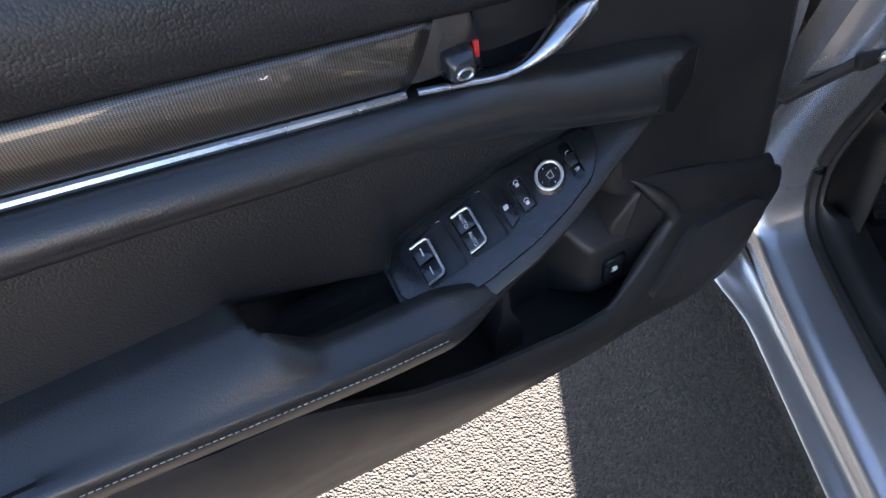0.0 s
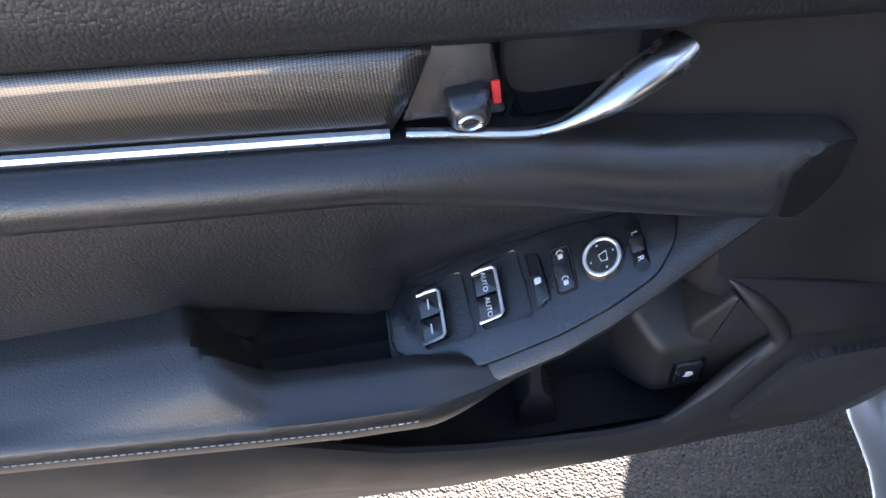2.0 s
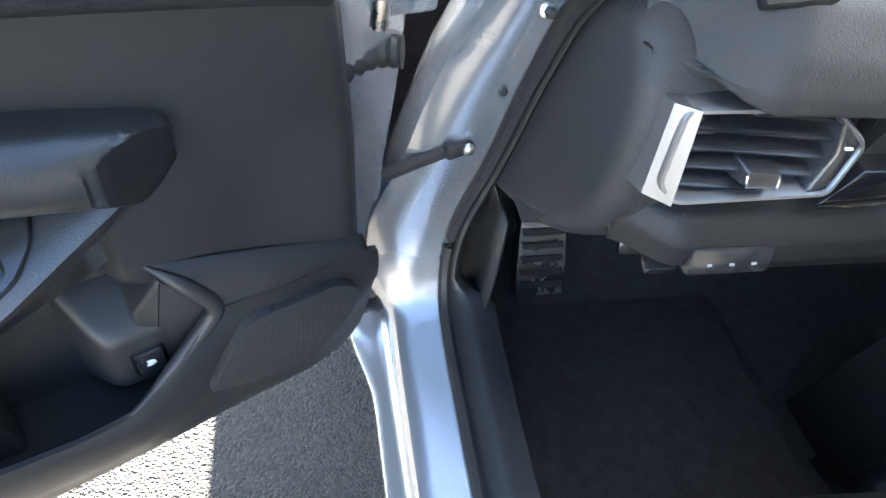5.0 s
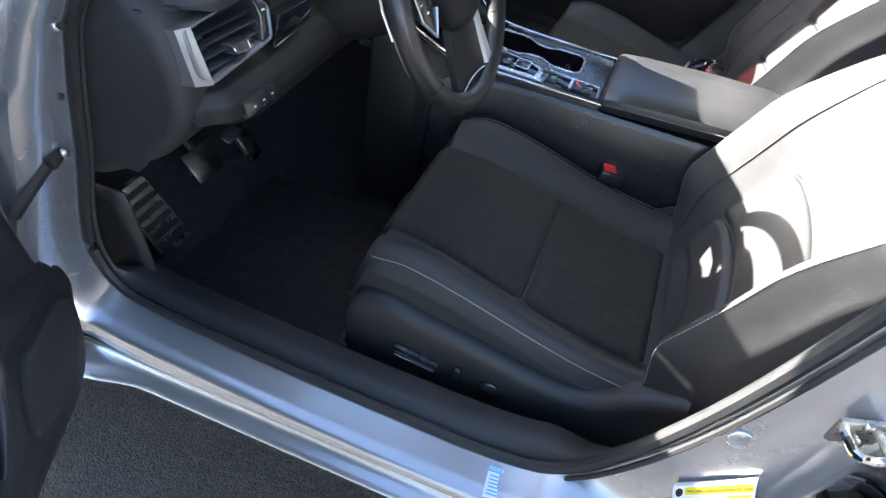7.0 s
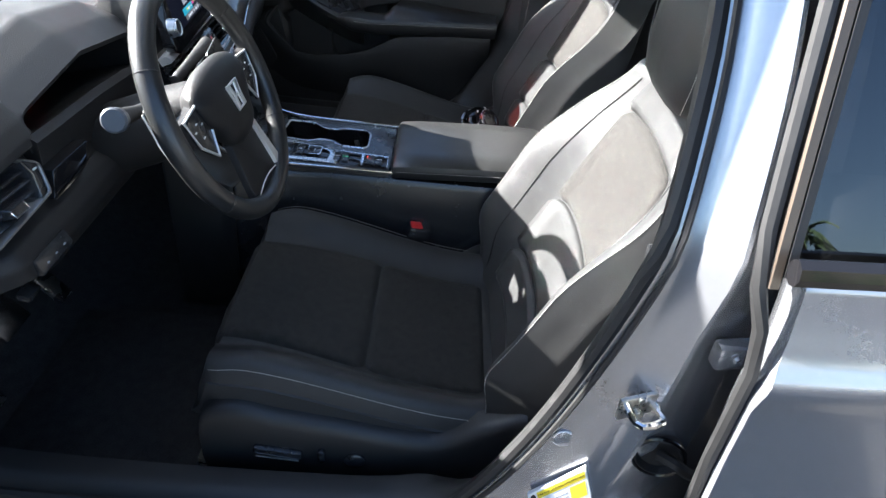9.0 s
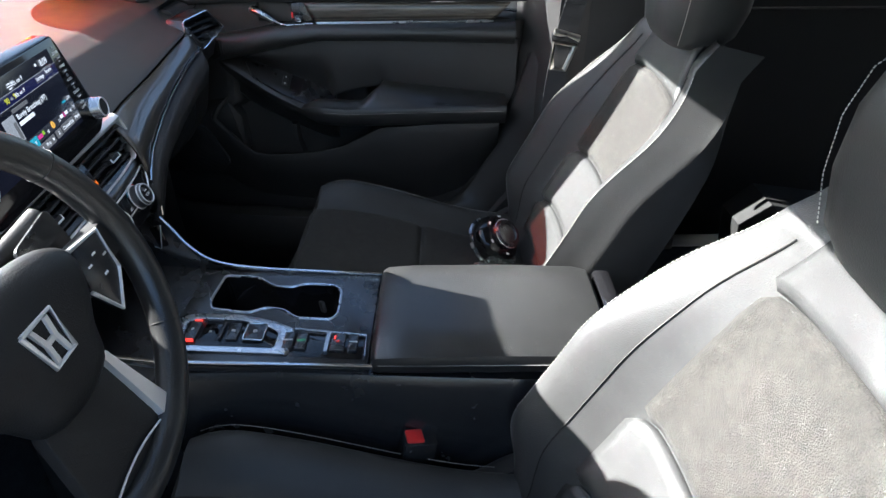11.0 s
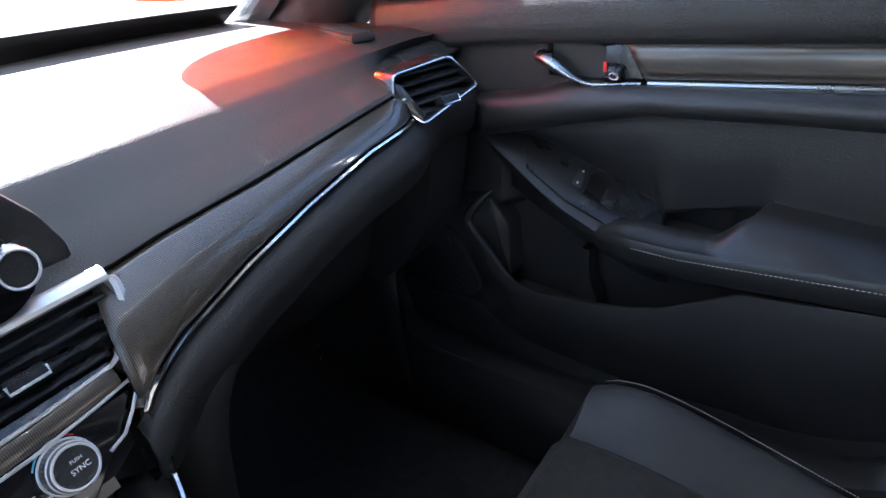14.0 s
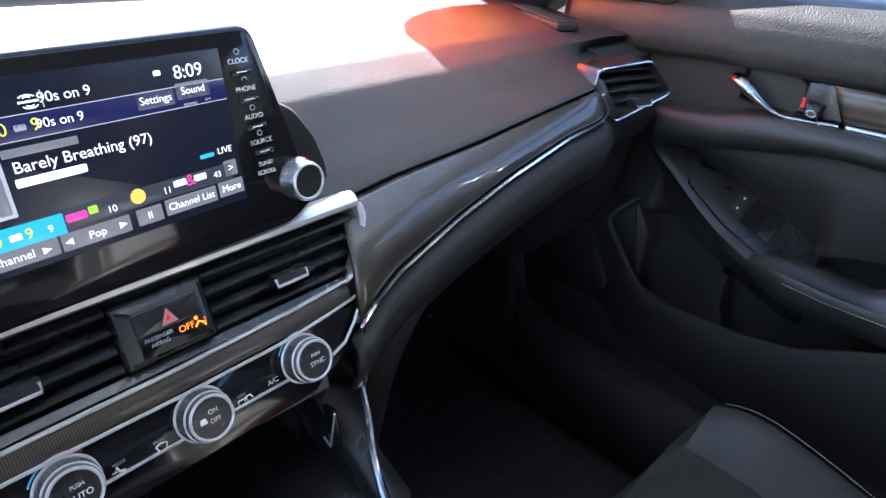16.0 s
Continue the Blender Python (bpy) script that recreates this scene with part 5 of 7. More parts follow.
def vent(name, poly, at, mat, label, slats, tab, wide=0.007):
    """An air outlet: a bright rim, a dark throat, tilting slats and a tab. poly in (x, z) of the face."""
    v = thing(name, at(*[sum(p[i] for p in poly) / len(poly) for i in (0, 1)], 0.0), label, "air vent", "air vents")
    area = sum(poly[i - 1][0] * poly[i][1] - poly[i][0] * poly[i - 1][1] for i in range(len(poly)))
    poly = poly if area > 0 else poly[::-1]
    rp = round_poly(poly, 0.008)
    inner = inset2(rp, wide)
    secs = [[at(p.x, p.y, h) for p in ringp] for ringp, h in ((rp, -0.03), (rp, 0.006), (inset2(rp, wide * 0.3), 0.009), (inset2(rp, wide * 0.7), 0.009), (inner, 0.006), (inner, -0.03))]
    part("rim", loft(secs, True, False), mat, v, "satin metal rim" if mat is VENT_METAL else "black rim")
    if mat is SMOOTH:
        part("rim_line", tube([at(p.x, p.y, 0.009) for p in inset2(rp, 0.001)], 0.0014, 6, True), CHROME, v, "thin bright rim line")
    part("throat", plate(at, inner, -0.028, 0.0005, 0.032), RUBBER, v)
    zs = [p.y for p in inner]
    for k in range(slats):
        z = min(zs) + (max(zs) - min(zs)) * (k + 0.6) / slats
        hits = []
        for a, b in zip(inner, inner[1:] + inner[:1]):
            if (a.y - z) * (b.y - z) < 0:
                hits.append(a.x + (b.x - a.x) * (z - a.y) / (b.y - a.y))
        if len(hits) < 2:
            continue
        x0, x1 = min(hits), max(hits)
        secs = [[at(x, z + dz, h) for dz, h in ((-0.003, 0.002), (-0.0005, 0.004), (0.001, 0.002), (0.005, -0.018), (0.0035, -0.020))] for x in (x0 + 0.0005, (x0 + x1) / 2, x1 - 0.0005)]
        part("slat", loft(secs), SMOOTH, v)
    tx, tz = tab
    t = part("tab", loft([[at(tx + dx, tz + dz, h) for dx, dz in rect(0, 0, a, b, 0.003)] for h, a, b in ((-0.004, 0.030, 0.016), (0.006, 0.028, 0.014), (0.012, 0.024, 0.010))]), SMOOTH, v)
    part("tab_edge", tube([at(tx - 0.012, tz + 0.002, 0.0115), at(tx - 0.012, tz - 0.005, 0.0125), at(tx + 0.012, tz - 0.005, 0.0125), at(tx + 0.012, tz + 0.002, 0.0115)], 0.0011, 6), CHROME, t)
    return v


def vents():
    left = lambda x, z, h: Vector((x + 0.10 * h, -0.132 + 0.30 * (z - 0.87) - 0.10 * (x + 0.62) - h, z))
    v = vent("side_vent", [(-0.698, 0.914), (-0.592, 0.924), (-0.556, 0.900), (-0.568, 0.860), (-0.685, 0.846), (-0.702, 0.860)], left, VENT_METAL, "dashboard end vent with satin silver rim", 5, (-0.628, 0.872), 0.0055)
    part("rim_flank", loft([[left(x, z, h) for x, z, h in ((-0.704, 0.914, 0.004), (-0.708, 0.852, 0.004), (-0.688, 0.848, 0.011), (-0.688, 0.914, 0.011))], [left(x, z, h) for x, z, h in ((-0.710, 0.914, -0.02), (-0.714, 0.852, -0.02), (-0.690, 0.848, -0.01), (-0.688, 0.914, -0.01))]]), VENT_METAL, v, "broad satin silver flank")
    w = part("shut_wheel", plate(left, [(-0.584, 0.918), (-0.563, 0.902), (-0.573, 0.866), (-0.588, 0.864), (-0.578, 0.892)], 0.009, 0.002, 0.02), SMOOTH, v)
    part("wheel_mark", rbox(pose(-0.571, -0.138, 0.897, 0, 0, 0), 0.006, 0.003, 0.002, 0.0005), WHITE, w)
    right_m = Matrix.Translation((0.566, -0.133, 0.925))
    right = lambda x, z, h: Vector((x - 0.28 * h, -0.142 + 0.30 * (z - 0.92) - 0.30 * (x - 0.62) - 0.95 * h, z))
    v = vent("side_vent", [(0.564, 0.954), (0.648, 0.959), (0.677, 0.917), (0.581, 0.891), (0.553, 0.925)], right, SMOOTH, "dashboard end vent with thin bright rim", 5, (0.628, 0.912), 0.0035)
    w = part("shut_wheel", plate(right, [(0.562, 0.946), (0.572, 0.94), (0.590, 0.900), (0.581, 0.896), (0.559, 0.926)], 0.009, 0.002, 0.02), SMOOTH, v)
    part("wheel_mark", rbox(right_m, 0.005, 0.003, 0.002, 0.0005), WHITE, w)


vents()


# ---- centre stack: a face that leans back and turns a little to the driver; x across, z up along it ----
def stack(x, z, h):
    y = -0.182 + (z - 0.80) * 0.45 + 0.06 * (x - 0.16)
    return Vector((x - 0.05 * h, y - 0.92 * h, z + 0.39 * h))


def stack_pose(x, z, h=0.0):
    o = stack(x, z, h)
    ex, ey = (stack(x + 0.01, z, h) - o).normalized(), (stack(x, z + 0.01, h) - o).normalized()
    m = Matrix((ex, ey, ex.cross(ey))).transposed().to_4x4()
    m.translation = o
    return m


def centre_stack():
    c = thing("centre_stack", (0, -0.15, 0.75), "gloss black centre stack with climate knobs and vents", "centre stack")
    part("stack_body", loft([[stack(x, z, h) for x, z in ((-0.185, 0.772), (0.110, 0.772), (0.150, 0.79), (0.176, 0.84), (0.190, 0.895), (-0.192, 0.895), (-0.19, 0.79))] for h in (-0.12, -0.022, -0.014)]), GLOSS, c)
    # vent row under its broad satin bar
    part("vent_throat", plate(stack, [(-0.185, 0.838), (0.148, 0.840), (0.170, 0.866), (0.178, 0.893), (-0.185, 0.893)], -0.012, 0.001, 0.03), RUBBER, c)
    part("satin_bar", loft([[stack(x, z, h) for z, h in ((0.8915, -0.004), (0.8915, 0.008), (0.8930, 0.011), (0.8960, 0.0118), (0.9015, 0.0085), (0.9040, 0.003), (0.9040, -0.012), (0.8915, -0.012))] for x in (-0.19, -0.1, 0.0, 0.1, 0.165, 0.182)]), SILVER, c, "broad satin metal bar")
    end = smooth_line([(0.176, 0.8965, 0), (0.1845, 0.8935, 0), (0.1855, 0.884, 0), (0.1815, 0.870, 0), (0.173, 0.856, 0), (0.160, 0.8445, 0), (0.150, 0.8405, 0)], 5)
    part("bar_end", loft([[stack(p.x + dx * k, p.y + dz * k, h) for dx, dz, h in ((-0.005, 0.001, 0.001), (-0.004, 0.001, 0.007), (0.0, 0.0, 0.009), (0.004, -0.001, 0.006), (0.005, -0.001, 0.0), (0.004, 0.0, -0.01), (-0.004, 0.0, -0.01))] for p, k in zip(end, [1.15 - 0.75 * i / (len(end) - 1) for i in range(len(end))])]), SILVER, c, "satin metal bar end")
    part("lower_bar", tube([stack(-0.19, 0.8365, 0.003), stack(0.0, 0.8365, 0.003), stack(0.10, 0.8385, 0.003), stack(0.152, 0.8415, 0.003)], 0.0017, 6), SILVER, c, "thin bright line")
    part("vent_sill", loft([[stack(x, z, h) for z, h in ((0.8375, 0.0), (0.8395, 0.003), (0.8445, 0.0), (0.8445, -0.012), (0.8375, -0.012))] for x in (-0.19, 0.0, 0.10, 0.152)]), SMOOTH, c)
    for x0, right in ((-0.185, False), (0.040, True)):
        for k in range(4):
            z = 0.8505 + 0.0115 * k
            e = min(0.176, 0.150 + 0.60 * (z - 0.8405)) if right else -0.024
            secs = [[stack(x, z + dz, h) for dz, h in ((-0.0030, 0.001), (-0.0016, 0.0035), (0.0004, 0.0035), (0.0018, 0.001), (0.0050, -0.018), (0.0025, -0.020))] for x in (x0, (x0 + e) / 2, e)]
            part("vent_slat", loft(secs), SMOOTH, c)
    for xa, xb in ((0.089, 0.118), (-0.120, -0.0665)):
        xm, w = (xa + xb) / 2, xb - xa
        t = part("vent_tab", loft([[stack(xm + dx, 0.8625 + dz, h) for dx, dz in rect(0, 0, w * k, b, 0.002)] for h, k, b in ((-0.002, 1.0, 0.011), (0.008, 0.97, 0.009), (0.012, 0.92, 0.005))]), SMOOTH, c)
        part("tab_edge", tube([stack(xm - w * 0.46, 0.865, 0.0115), stack(xm - w * 0.46, 0.8595, 0.0125), stack(xm + w * 0.46, 0.8595, 0.0125), stack(xm + w * 0.46, 0.865, 0.0115)], 0.0012, 6), SILVER, t)
    # hazard switch block
    hz = part("hazard_block", plate(stack, rect(0.0078, 0.8665, 0.0610, 0.0390, 0.002), 0.010, 0.004, 0.03), SMOOTH, c, "bevelled black switch block")
    part("hazard_button", plate(stack, rect(0.0098, 0.8718, 0.0440, 0.0150, 0.001), 0.0120, 0.0015), SMOOTH, hz)
    tri = [(0.0098 + x, 0.8708 + z) for x, z in ((-0.0056, -0.0046), (0.0056, -0.0046), (0.0, 0.0052))]
    pale = glow("hazard_red", (0.55, 0.22, 0.24), 0.35)
    part("hazard_triangle", plate(stack, tri, 0.0123, 0.0001, -0.0119), pale, hz, "pale red triangle")
    part("triangle_core", plate(stack, [(0.0098 + (x - 0.0098) * 0.36, 0.8697 + (z - 0.8697) * 0.36) for x, z in tri], 0.0126, 0.0001, -0.0122), RED, hz)
    part("airbag_display", plate(stack, rect(0.0098, 0.8575, 0.0440, 0.0130, 0.001), 0.0106, 0.0005), GLOSS, hz)
    writing("PASSENGER", 0.0036, stack_pose(0.0005, 0.8612, 0.0112), GREY, hz)
    writing("AIRBAG", 0.0036, stack_pose(0.0005, 0.8575, 0.0112), GREY, hz)
    writing("OFF", 0.0062, stack_pose(0.0188, 0.8597, 0.0112), ORANGE_LAMP, hz, "lamp_lettering")
    part("lamp_line", tube([stack(0.0245, 0.8575, 0.0114), stack(0.0275, 0.8605, 0.0114), stack(0.0305, 0.8585, 0.0114), stack(0.0315, 0.8565, 0.0114)], 0.0008, 6), ORANGE_LAMP, hz, "lit orange occupant symbol")
    part("lamp_dot", lathe(stack_pose(0.0262, 0.8628, 0.0112), [(0.0014, 0.0), (0.0014, 0.0003), (0.0002, 0.0004)], 12), ORANGE_LAMP, hz)
    writing("2", 0.0042, stack_pose(0.0318, 0.8598, 0.0112), ORANGE_LAMP, hz, "lamp_lettering")
    # woven strip between vents and climate panel
    part("trim_strip", loft([[stack(x, z + q, h) for z, h in ((0.8215, -0.006), (0.8215, 0.0015), (0.8255, 0.0045), (0.8305, 0.0045), (0.8350, 0.002), (0.8350, -0.006))] for x, q in ((-0.185, 0.001), (-0.09, 0.0005), (0, 0.0), (0.09, 0.001), (0.152, 0.005))]), TRIM, c, "dark woven-look lacquered trim")
    part("corner_trim", plate(stack, [(0.150, 0.8425), (0.163, 0.8275), (0.150, 0.808), (0.164, 0.800), (0.182, 0.820), (0.194, 0.86), (0.194, 0.893), (0.188, 0.893), (0.187, 0.872), (0.174, 0.853)], 0.0, 0.002, 0.03), TRIM, c, "dark woven-look lacquered trim")
    part("upper_line", tube([stack(x, 0.8200 + q, 0.003) for x, q in ((-0.185, 0.002), (-0.1, 0.0015), (0, 0.0), (0.08, 0.0005), (0.13, 0.004), (0.1585, 0.0072))] + [stack(0.1600, 0.8262, 0.003), stack(0.1575, 0.818, 0.003), stack(0.148, 0.8085, 0.003), stack(0.136, 0.7985, 0.002), stack(0.122, 0.7945, 0.002)], 0.0014, 6), SILVER, c, "thin bright line")
    part("climate_panel", plate(stack, [(-0.185, 0.776), (0.100, 0.776), (0.128, 0.795), (0.156, 0.822), (0.13, 0.8225), (0.0, 0.8195), (-0.185, 0.821)], 0.001, 0.001, 0.02), GLOSS, c, "gloss black climate panel")
    part("lower_line", tube([stack(x, 0.7946, 0.0025) for x in (-0.175, -0.1, 0.0, 0.08)], 0.0012, 6), SILVER, c, "thin bright line")
    for x, words in ((-0.0747, ("PUSH", "AUTO")), (0.0105, ("ON", "OFF")), (0.0951, ("PUSH", "SYNC"))):
        m = stack_pose(x, 0.8035, 0.0)
        k = part("climate_knob", lathe(m, [(0.0178, 0.0), (0.0178, 0.004), (0.0168, 0.006), (0.0164, 0.016), (0.0156, 0.0190), (0.0146, 0.0200), (0.0140, 0.0200), (0.0136, 0.0188), (0.001, 0.0188)], 40), VENT_METAL, c, "knurled silver climate knob")
        for r, h in ((0.0163, 0.0150), (0.0147, 0.0198)):
            part("knob_edge", tube([m @ Vector((r * math.cos(q * 0.15708), r * math.sin(q * 0.15708), h)) for q in range(40)], 0.0011, 6, True), SILVER, k, "bright knob edge")
        part("knob_face", lathe(m @ pose(0, 0, 0.0190), [(0.0137, -0.002), (0.0137, 0.0002), (0.001, 0.0004)], 32), SMOOTH, k)
        for i in range(36):
            q = i * math.pi / 18
            part("knurl", rbox(m @ pose(0.0170 * math.cos(q), 0.0170 * math.sin(q), 0.0095, 0, 0, math.degrees(q)), 0.0012, 0.0014, 0.009, 0), VENT_METAL, k)
        part("knob_collar", tube([m @ Vector((0.0184 * math.cos(q * 0.15708), 0.0184 * math.sin(q * 0.15708), 0.003)) for q in range(40)], 0.0011, 6, True), SILVER, k)
        writing(words[0], 0.0034 if words[0] == "PUSH" else 0.0044, m @ pose(0.002, 0.0040, 0.0196), WHITE, k)
        writing(words[1], 0.0052 if words[0] == "PUSH" else 0.0044, m @ pose(0.002, -0.0024, 0.0196), WHITE, k)
        if words[0] != "PUSH":
            part("fan_mark", plate(lambda a, b, h: m @ Vector((a - 0.006, b, 0.0195 + h)), round_poly([(-0.0025, -0.002), (0.0025, -0.002), (0.002, 0.002), (-0.002, 0.002)], 0.001), 0.0003, 0.0001), WHITE, k)
        else:
            for a0, a1, mm in ((150, 115, CYAN), (112, 72, WHITE), (70, 50, RED)):
                part("temperature_arc", tube([m @ Vector((0.0208 * math.cos(radians(a0 + (a1 - a0) * q / 6)), 0.0208 * math.sin(radians(a0 + (a1 - a0) * q / 6)), 0.002)) for q in range(7)], 0.0007, 5), mm, k)
    writing("A/C", 0.0056, stack_pose(0.0671, 0.7990, 0.0015), WHITE, c)
    for x, w in ((-0.0191, "FRONT"), (0.0412, "REAR"), (-0.0456, "MODE")):
        writing(w, 0.0028, stack_pose(x, 0.8010, 0.0015), GREY, c)
    part("defrost_mark", tube([stack(-0.0191 + p, 0.7965 + q, 0.0018) for p, q in ((-0.0038, 0.002), (0, 0.003), (0.0038, 0.002), (0.0022, -0.0018), (-0.0022, -0.0018), (-0.0038, 0.002))], 0.0006, 5), WHITE, c)
    part("defrost_mark", tube([stack(0.0412 + p, 0.7965 + q, 0.0018) for p, q in ((-0.004, 0.0018), (0.003, 0.0018), (0.003, -0.0015), (-0.004, -0.0015), (-0.004, 0.0018))], 0.0006, 5), WHITE, c)
    part("car_mark", tube([stack(0.0452 + p, 0.7975 + q, 0.0018) for p, q in ((-0.003, -0.001), (-0.001, 0.0015), (0.002, 0.0015), (0.0035, -0.001))], 0.0006, 5), WHITE, c)
    part("mode_mark", tube([stack(-0.0456 + p, 0.7965 + q, 0.0018) for p, q in ((-0.002, 0.003), (-0.001, 0.0), (0.002, -0.0005), (0.001, -0.003))], 0.0009, 5), WHITE, c)
    part("mode_mark", tube([stack(-0.0490 + p, 0.7965 + q, 0.0018) for p, q in ((-0.002, 0.0005), (0.001, 0.0005), (0.0, 0.0015))], 0.0005, 5), WHITE, c)
    # open tray below
    tray = part("tray", loft([[Vector((x, y, z)) for y, z in ((-0.186, 0.762), (-0.06, 0.750), (-0.06, 0.66), (-0.22, 0.655), (-0.22, 0.645), (-0.04, 0.645), (-0.04, 0.775), (-0.184, 0.772))] for x in (-0.12, 0.0, 0.118)]), SMOOTH, c, "deep open black tray")
    part("tray_wheel", rbox(pose(0.1165, -0.190, 0.722, -12, 0, 0), 0.006, 0.016, 0.040, 0.003), GLOSS, tray)
    part("door_rim", tube([(0.113, -0.199, 0.744), (0.113, -0.190, 0.700), (0.113, -0.180, 0.704)], 0.0010, 6), SILVER, tray)


centre_stack()


def display():
    """The upright touch screen, tilted back and turned a little to the driver."""
    c = thing("touch_screen", (0, -0.12, 0.91), "lit touch screen with silver tuning knobs", "screen")

    def at(x, z, h):
        return Vector((x - 0.09 * h, -0.140 + 0.16 * (z - 0.97) + 0.095 * (x - 0.105) - h, z))

    def mp(x, z, h):
        o = at(x, z, h)
        ex, ey = (at(x + 0.01, z, h) - o).normalized(), (at(x, z + 0.01, h) - o).normalized()
        m = Matrix((ex, ey, ex.cross(ey))).transposed().to_4x4()
        m.translation = o
        return m
    out = round_poly([(-0.168, 0.903), (0.118, 0.903), (0.142, 0.916), (0.109, 1.042), (-0.152, 1.042), (-0.185, 0.918)], 0.009)
    part("bezel", plate(at, out, 0.004, 0.003, 0.018), GLOSS, c, "gloss black screen surround")
    part("hood", loft([[Vector((x, y + 0.06 * (x - 0.105), z)) for y, z in ((-0.10, zt), (-0.06, zt - 0.01), (-0.02, 0.965), (-0.06, 0.90), (-0.12, 0.90))] for x, zt in ((-0.19, 0.935), (-0.16, 1.02), (0.09, 1.02), (0.135, 0.955), (0.165, 0.93))]), DASH, c)
    part("knob_housing", plate(lambda x, z, h: Vector((x, -0.112 - h, z)), round_poly([(0.09, 0.898), (0.179, 0.898), (0.178, 0.922), (0.168, 0.949), (0.151, 0.973), (0.124, 0.990), (0.09, 0.992)], 0.006), 0.0, 0.004, 0.05), DASH, c, "rounded black housing beside the screen")
    x0, x1, z0, z1 = -0.150, 0.083, 0.932, 1.031
    scr = part("screen_glass", plate(at, rect((x0 + x1) / 2, (z0 + z1) / 2, x1 - x0, z1 - z0, 0.001), 0.0045, 0.0002), glow("screen_dark", (0.006, 0.007, 0.013), 1.0), c, "dark lit display")
    W, B, N, Yl, Tq = glow("screen_white", (0.9, 0.92, 0.95), 0.9), glow("screen_button", (0.13, 0.13, 0.135), 1.0), glow("screen_blue", (0.012, 0.014, 0.06), 0.8), glow("screen_yellow", (0.75, 0.75, 0.05), 0.8), glow("screen_teal", (0.04, 0.32, 0.42), 1.0)
    Pk, G = glow("screen_pink", (0.75, 0.06, 0.30), 0.8), glow("screen_grey", (0.30, 0.31, 0.33), 1.0)

    def tile(x, z, w, h, mat, name="button_tile", lift=0.0049):
        return part(name, plate(at, rect(x, z, w, h, 0.0008), lift, 0.0001, -0.0046), mat, scr)

    def word(txt, x, z, size, mat=W, align="CENTER", lift=0.0052):
        return writing(txt, size, mp(x, z, lift), mat, scr, align=align)
    tile(-0.033, 1.0062, 0.231, 0.0118, N, "title_band")
    tile(-0.033, 1.0124, 0.231, 0.0005, G, "divider_line")
    tile(-0.033, 0.9998, 0.231, 0.0005, G, "divider_line")
    word("8:09", 0.0597, 1.0203, 0.0112)
    tile(0.0402, 1.0218, 0.0045, 0.0030, W, "envelope_mark")
    word("90s on 9", -0.0122, 1.0188, 0.0078)
    for r in (0.0020, 0.0040):
        part("antenna_mark", tube([at(-0.0305 + r * math.cos(q), 1.0195 + 0.5 * r * math.sin(q), 0.005) for q in (0.4, 1.0, 1.57, 2.1, 2.7)], 0.0004, 5), W, scr)
        part("antenna_mark", tube([at(-0.0295 + r * math.cos(q), 1.0165 - 0.5 * r * math.sin(q), 0.005) for q in (0.4, 1.0, 1.57, 2.1, 2.7)], 0.0004, 5), W, scr)
    part("antenna_mark", rbox(mp(-0.030, 1.0180, 0.005), 0.010, 0.0011, 0.0006, 0), W, scr)
    part("mark_line", rbox(mp(-0.0235, 1.0185, 0.005), 0.0005, 0.009, 0.0006, 0), G, scr)
    word("90s on 9", -0.0178, 1.0062, 0.0070)
    word("9", -0.0300, 1.0062, 0.0092, Yl)
    word("90", -0.0480, 1.0062, 0.0092, Yl)
    tile(-0.0375, 1.0060, 0.0060, 0.0035, G, "station_mark")
    tile(0.0360, 1.0075, 0.0232, 0.0098, B)
    word("Settings", 0.0360, 1.0075, 0.0064)
    tile(0.0604, 1.0092, 0.0222, 0.0098, B)
    word("Sound", 0.0604, 1.0092, 0.0064)
    tile(0.0572, 1.0012, 0.010, 0.0016, G, "caption_bar")
    tile(0.0692, 1.0019, 0.004, 0.0016, G, "caption_bar")
    tile(-0.0310, 0.9943, 0.038, 0.0044, B, "artist_bar")
    word("Barely Breathing (97)", -0.0468, 0.9865, 0.0088, W, "LEFT")
    tile(-0.0295, 0.9785, 0.036, 0.0046, W, "artist_bar")
    tile(-0.0640, 0.9770, 0.026, 0.030, G, "cover_picture")
    tile(-0.0560, 0.9740, 0.006, 0.020, B, "cover_shape", 0.0051)
    tile(0.0604, 0.9674, 0.010, 0.0026, Tq, "progress_bar")
    word("LIVE", 0.0732, 0.9683, 0.0058)
    tile(0.0100, 0.9538, 0.130, 0.0108, glow("screen_row", (0.03, 0.032, 0.04), 1.0), "preset_band")
    tile(-0.0600, 0.9520, 0.058, 0.0118, Tq, "preset_tile", 0.0051)
    word("9", -0.0490, 0.9520, 0.0080, Yl, "CENTER", 0.0055)
    tile(-0.0555, 0.9520, 0.0060, 0.0035, W, "station_mark", 0.0054)
    word("90", -0.0660, 0.9520, 0.0080, Yl, "CENTER", 0.0055)
    word("9", -0.0385, 0.9512, 0.0058, W, "CENTER", 0.0055)
    tile(-0.0242, 0.9537, 0.0115, 0.0046, Pk, "station_mark", 0.0052)
    tile(-0.0150, 0.9548, 0.0052, 0.0046, glow("screen_green", (0.35, 0.6, 0.05), 0.8), "station_mark", 0.0052)
    word("10", -0.0048, 0.9520, 0.0058)
    part("station_mark", plate(at, [(0.0113 + 0.0046 * math.cos(k * 0.5236), 0.9548 + 0.0046 * math.sin(k * 0.5236)) for k in range(12)], 0.0053, 0.0001, -0.0046), glow("screen_amber", (0.85, 0.45, 0.08), 0.9), scr)
    word("11", 0.0296, 0.9531, 0.0058)
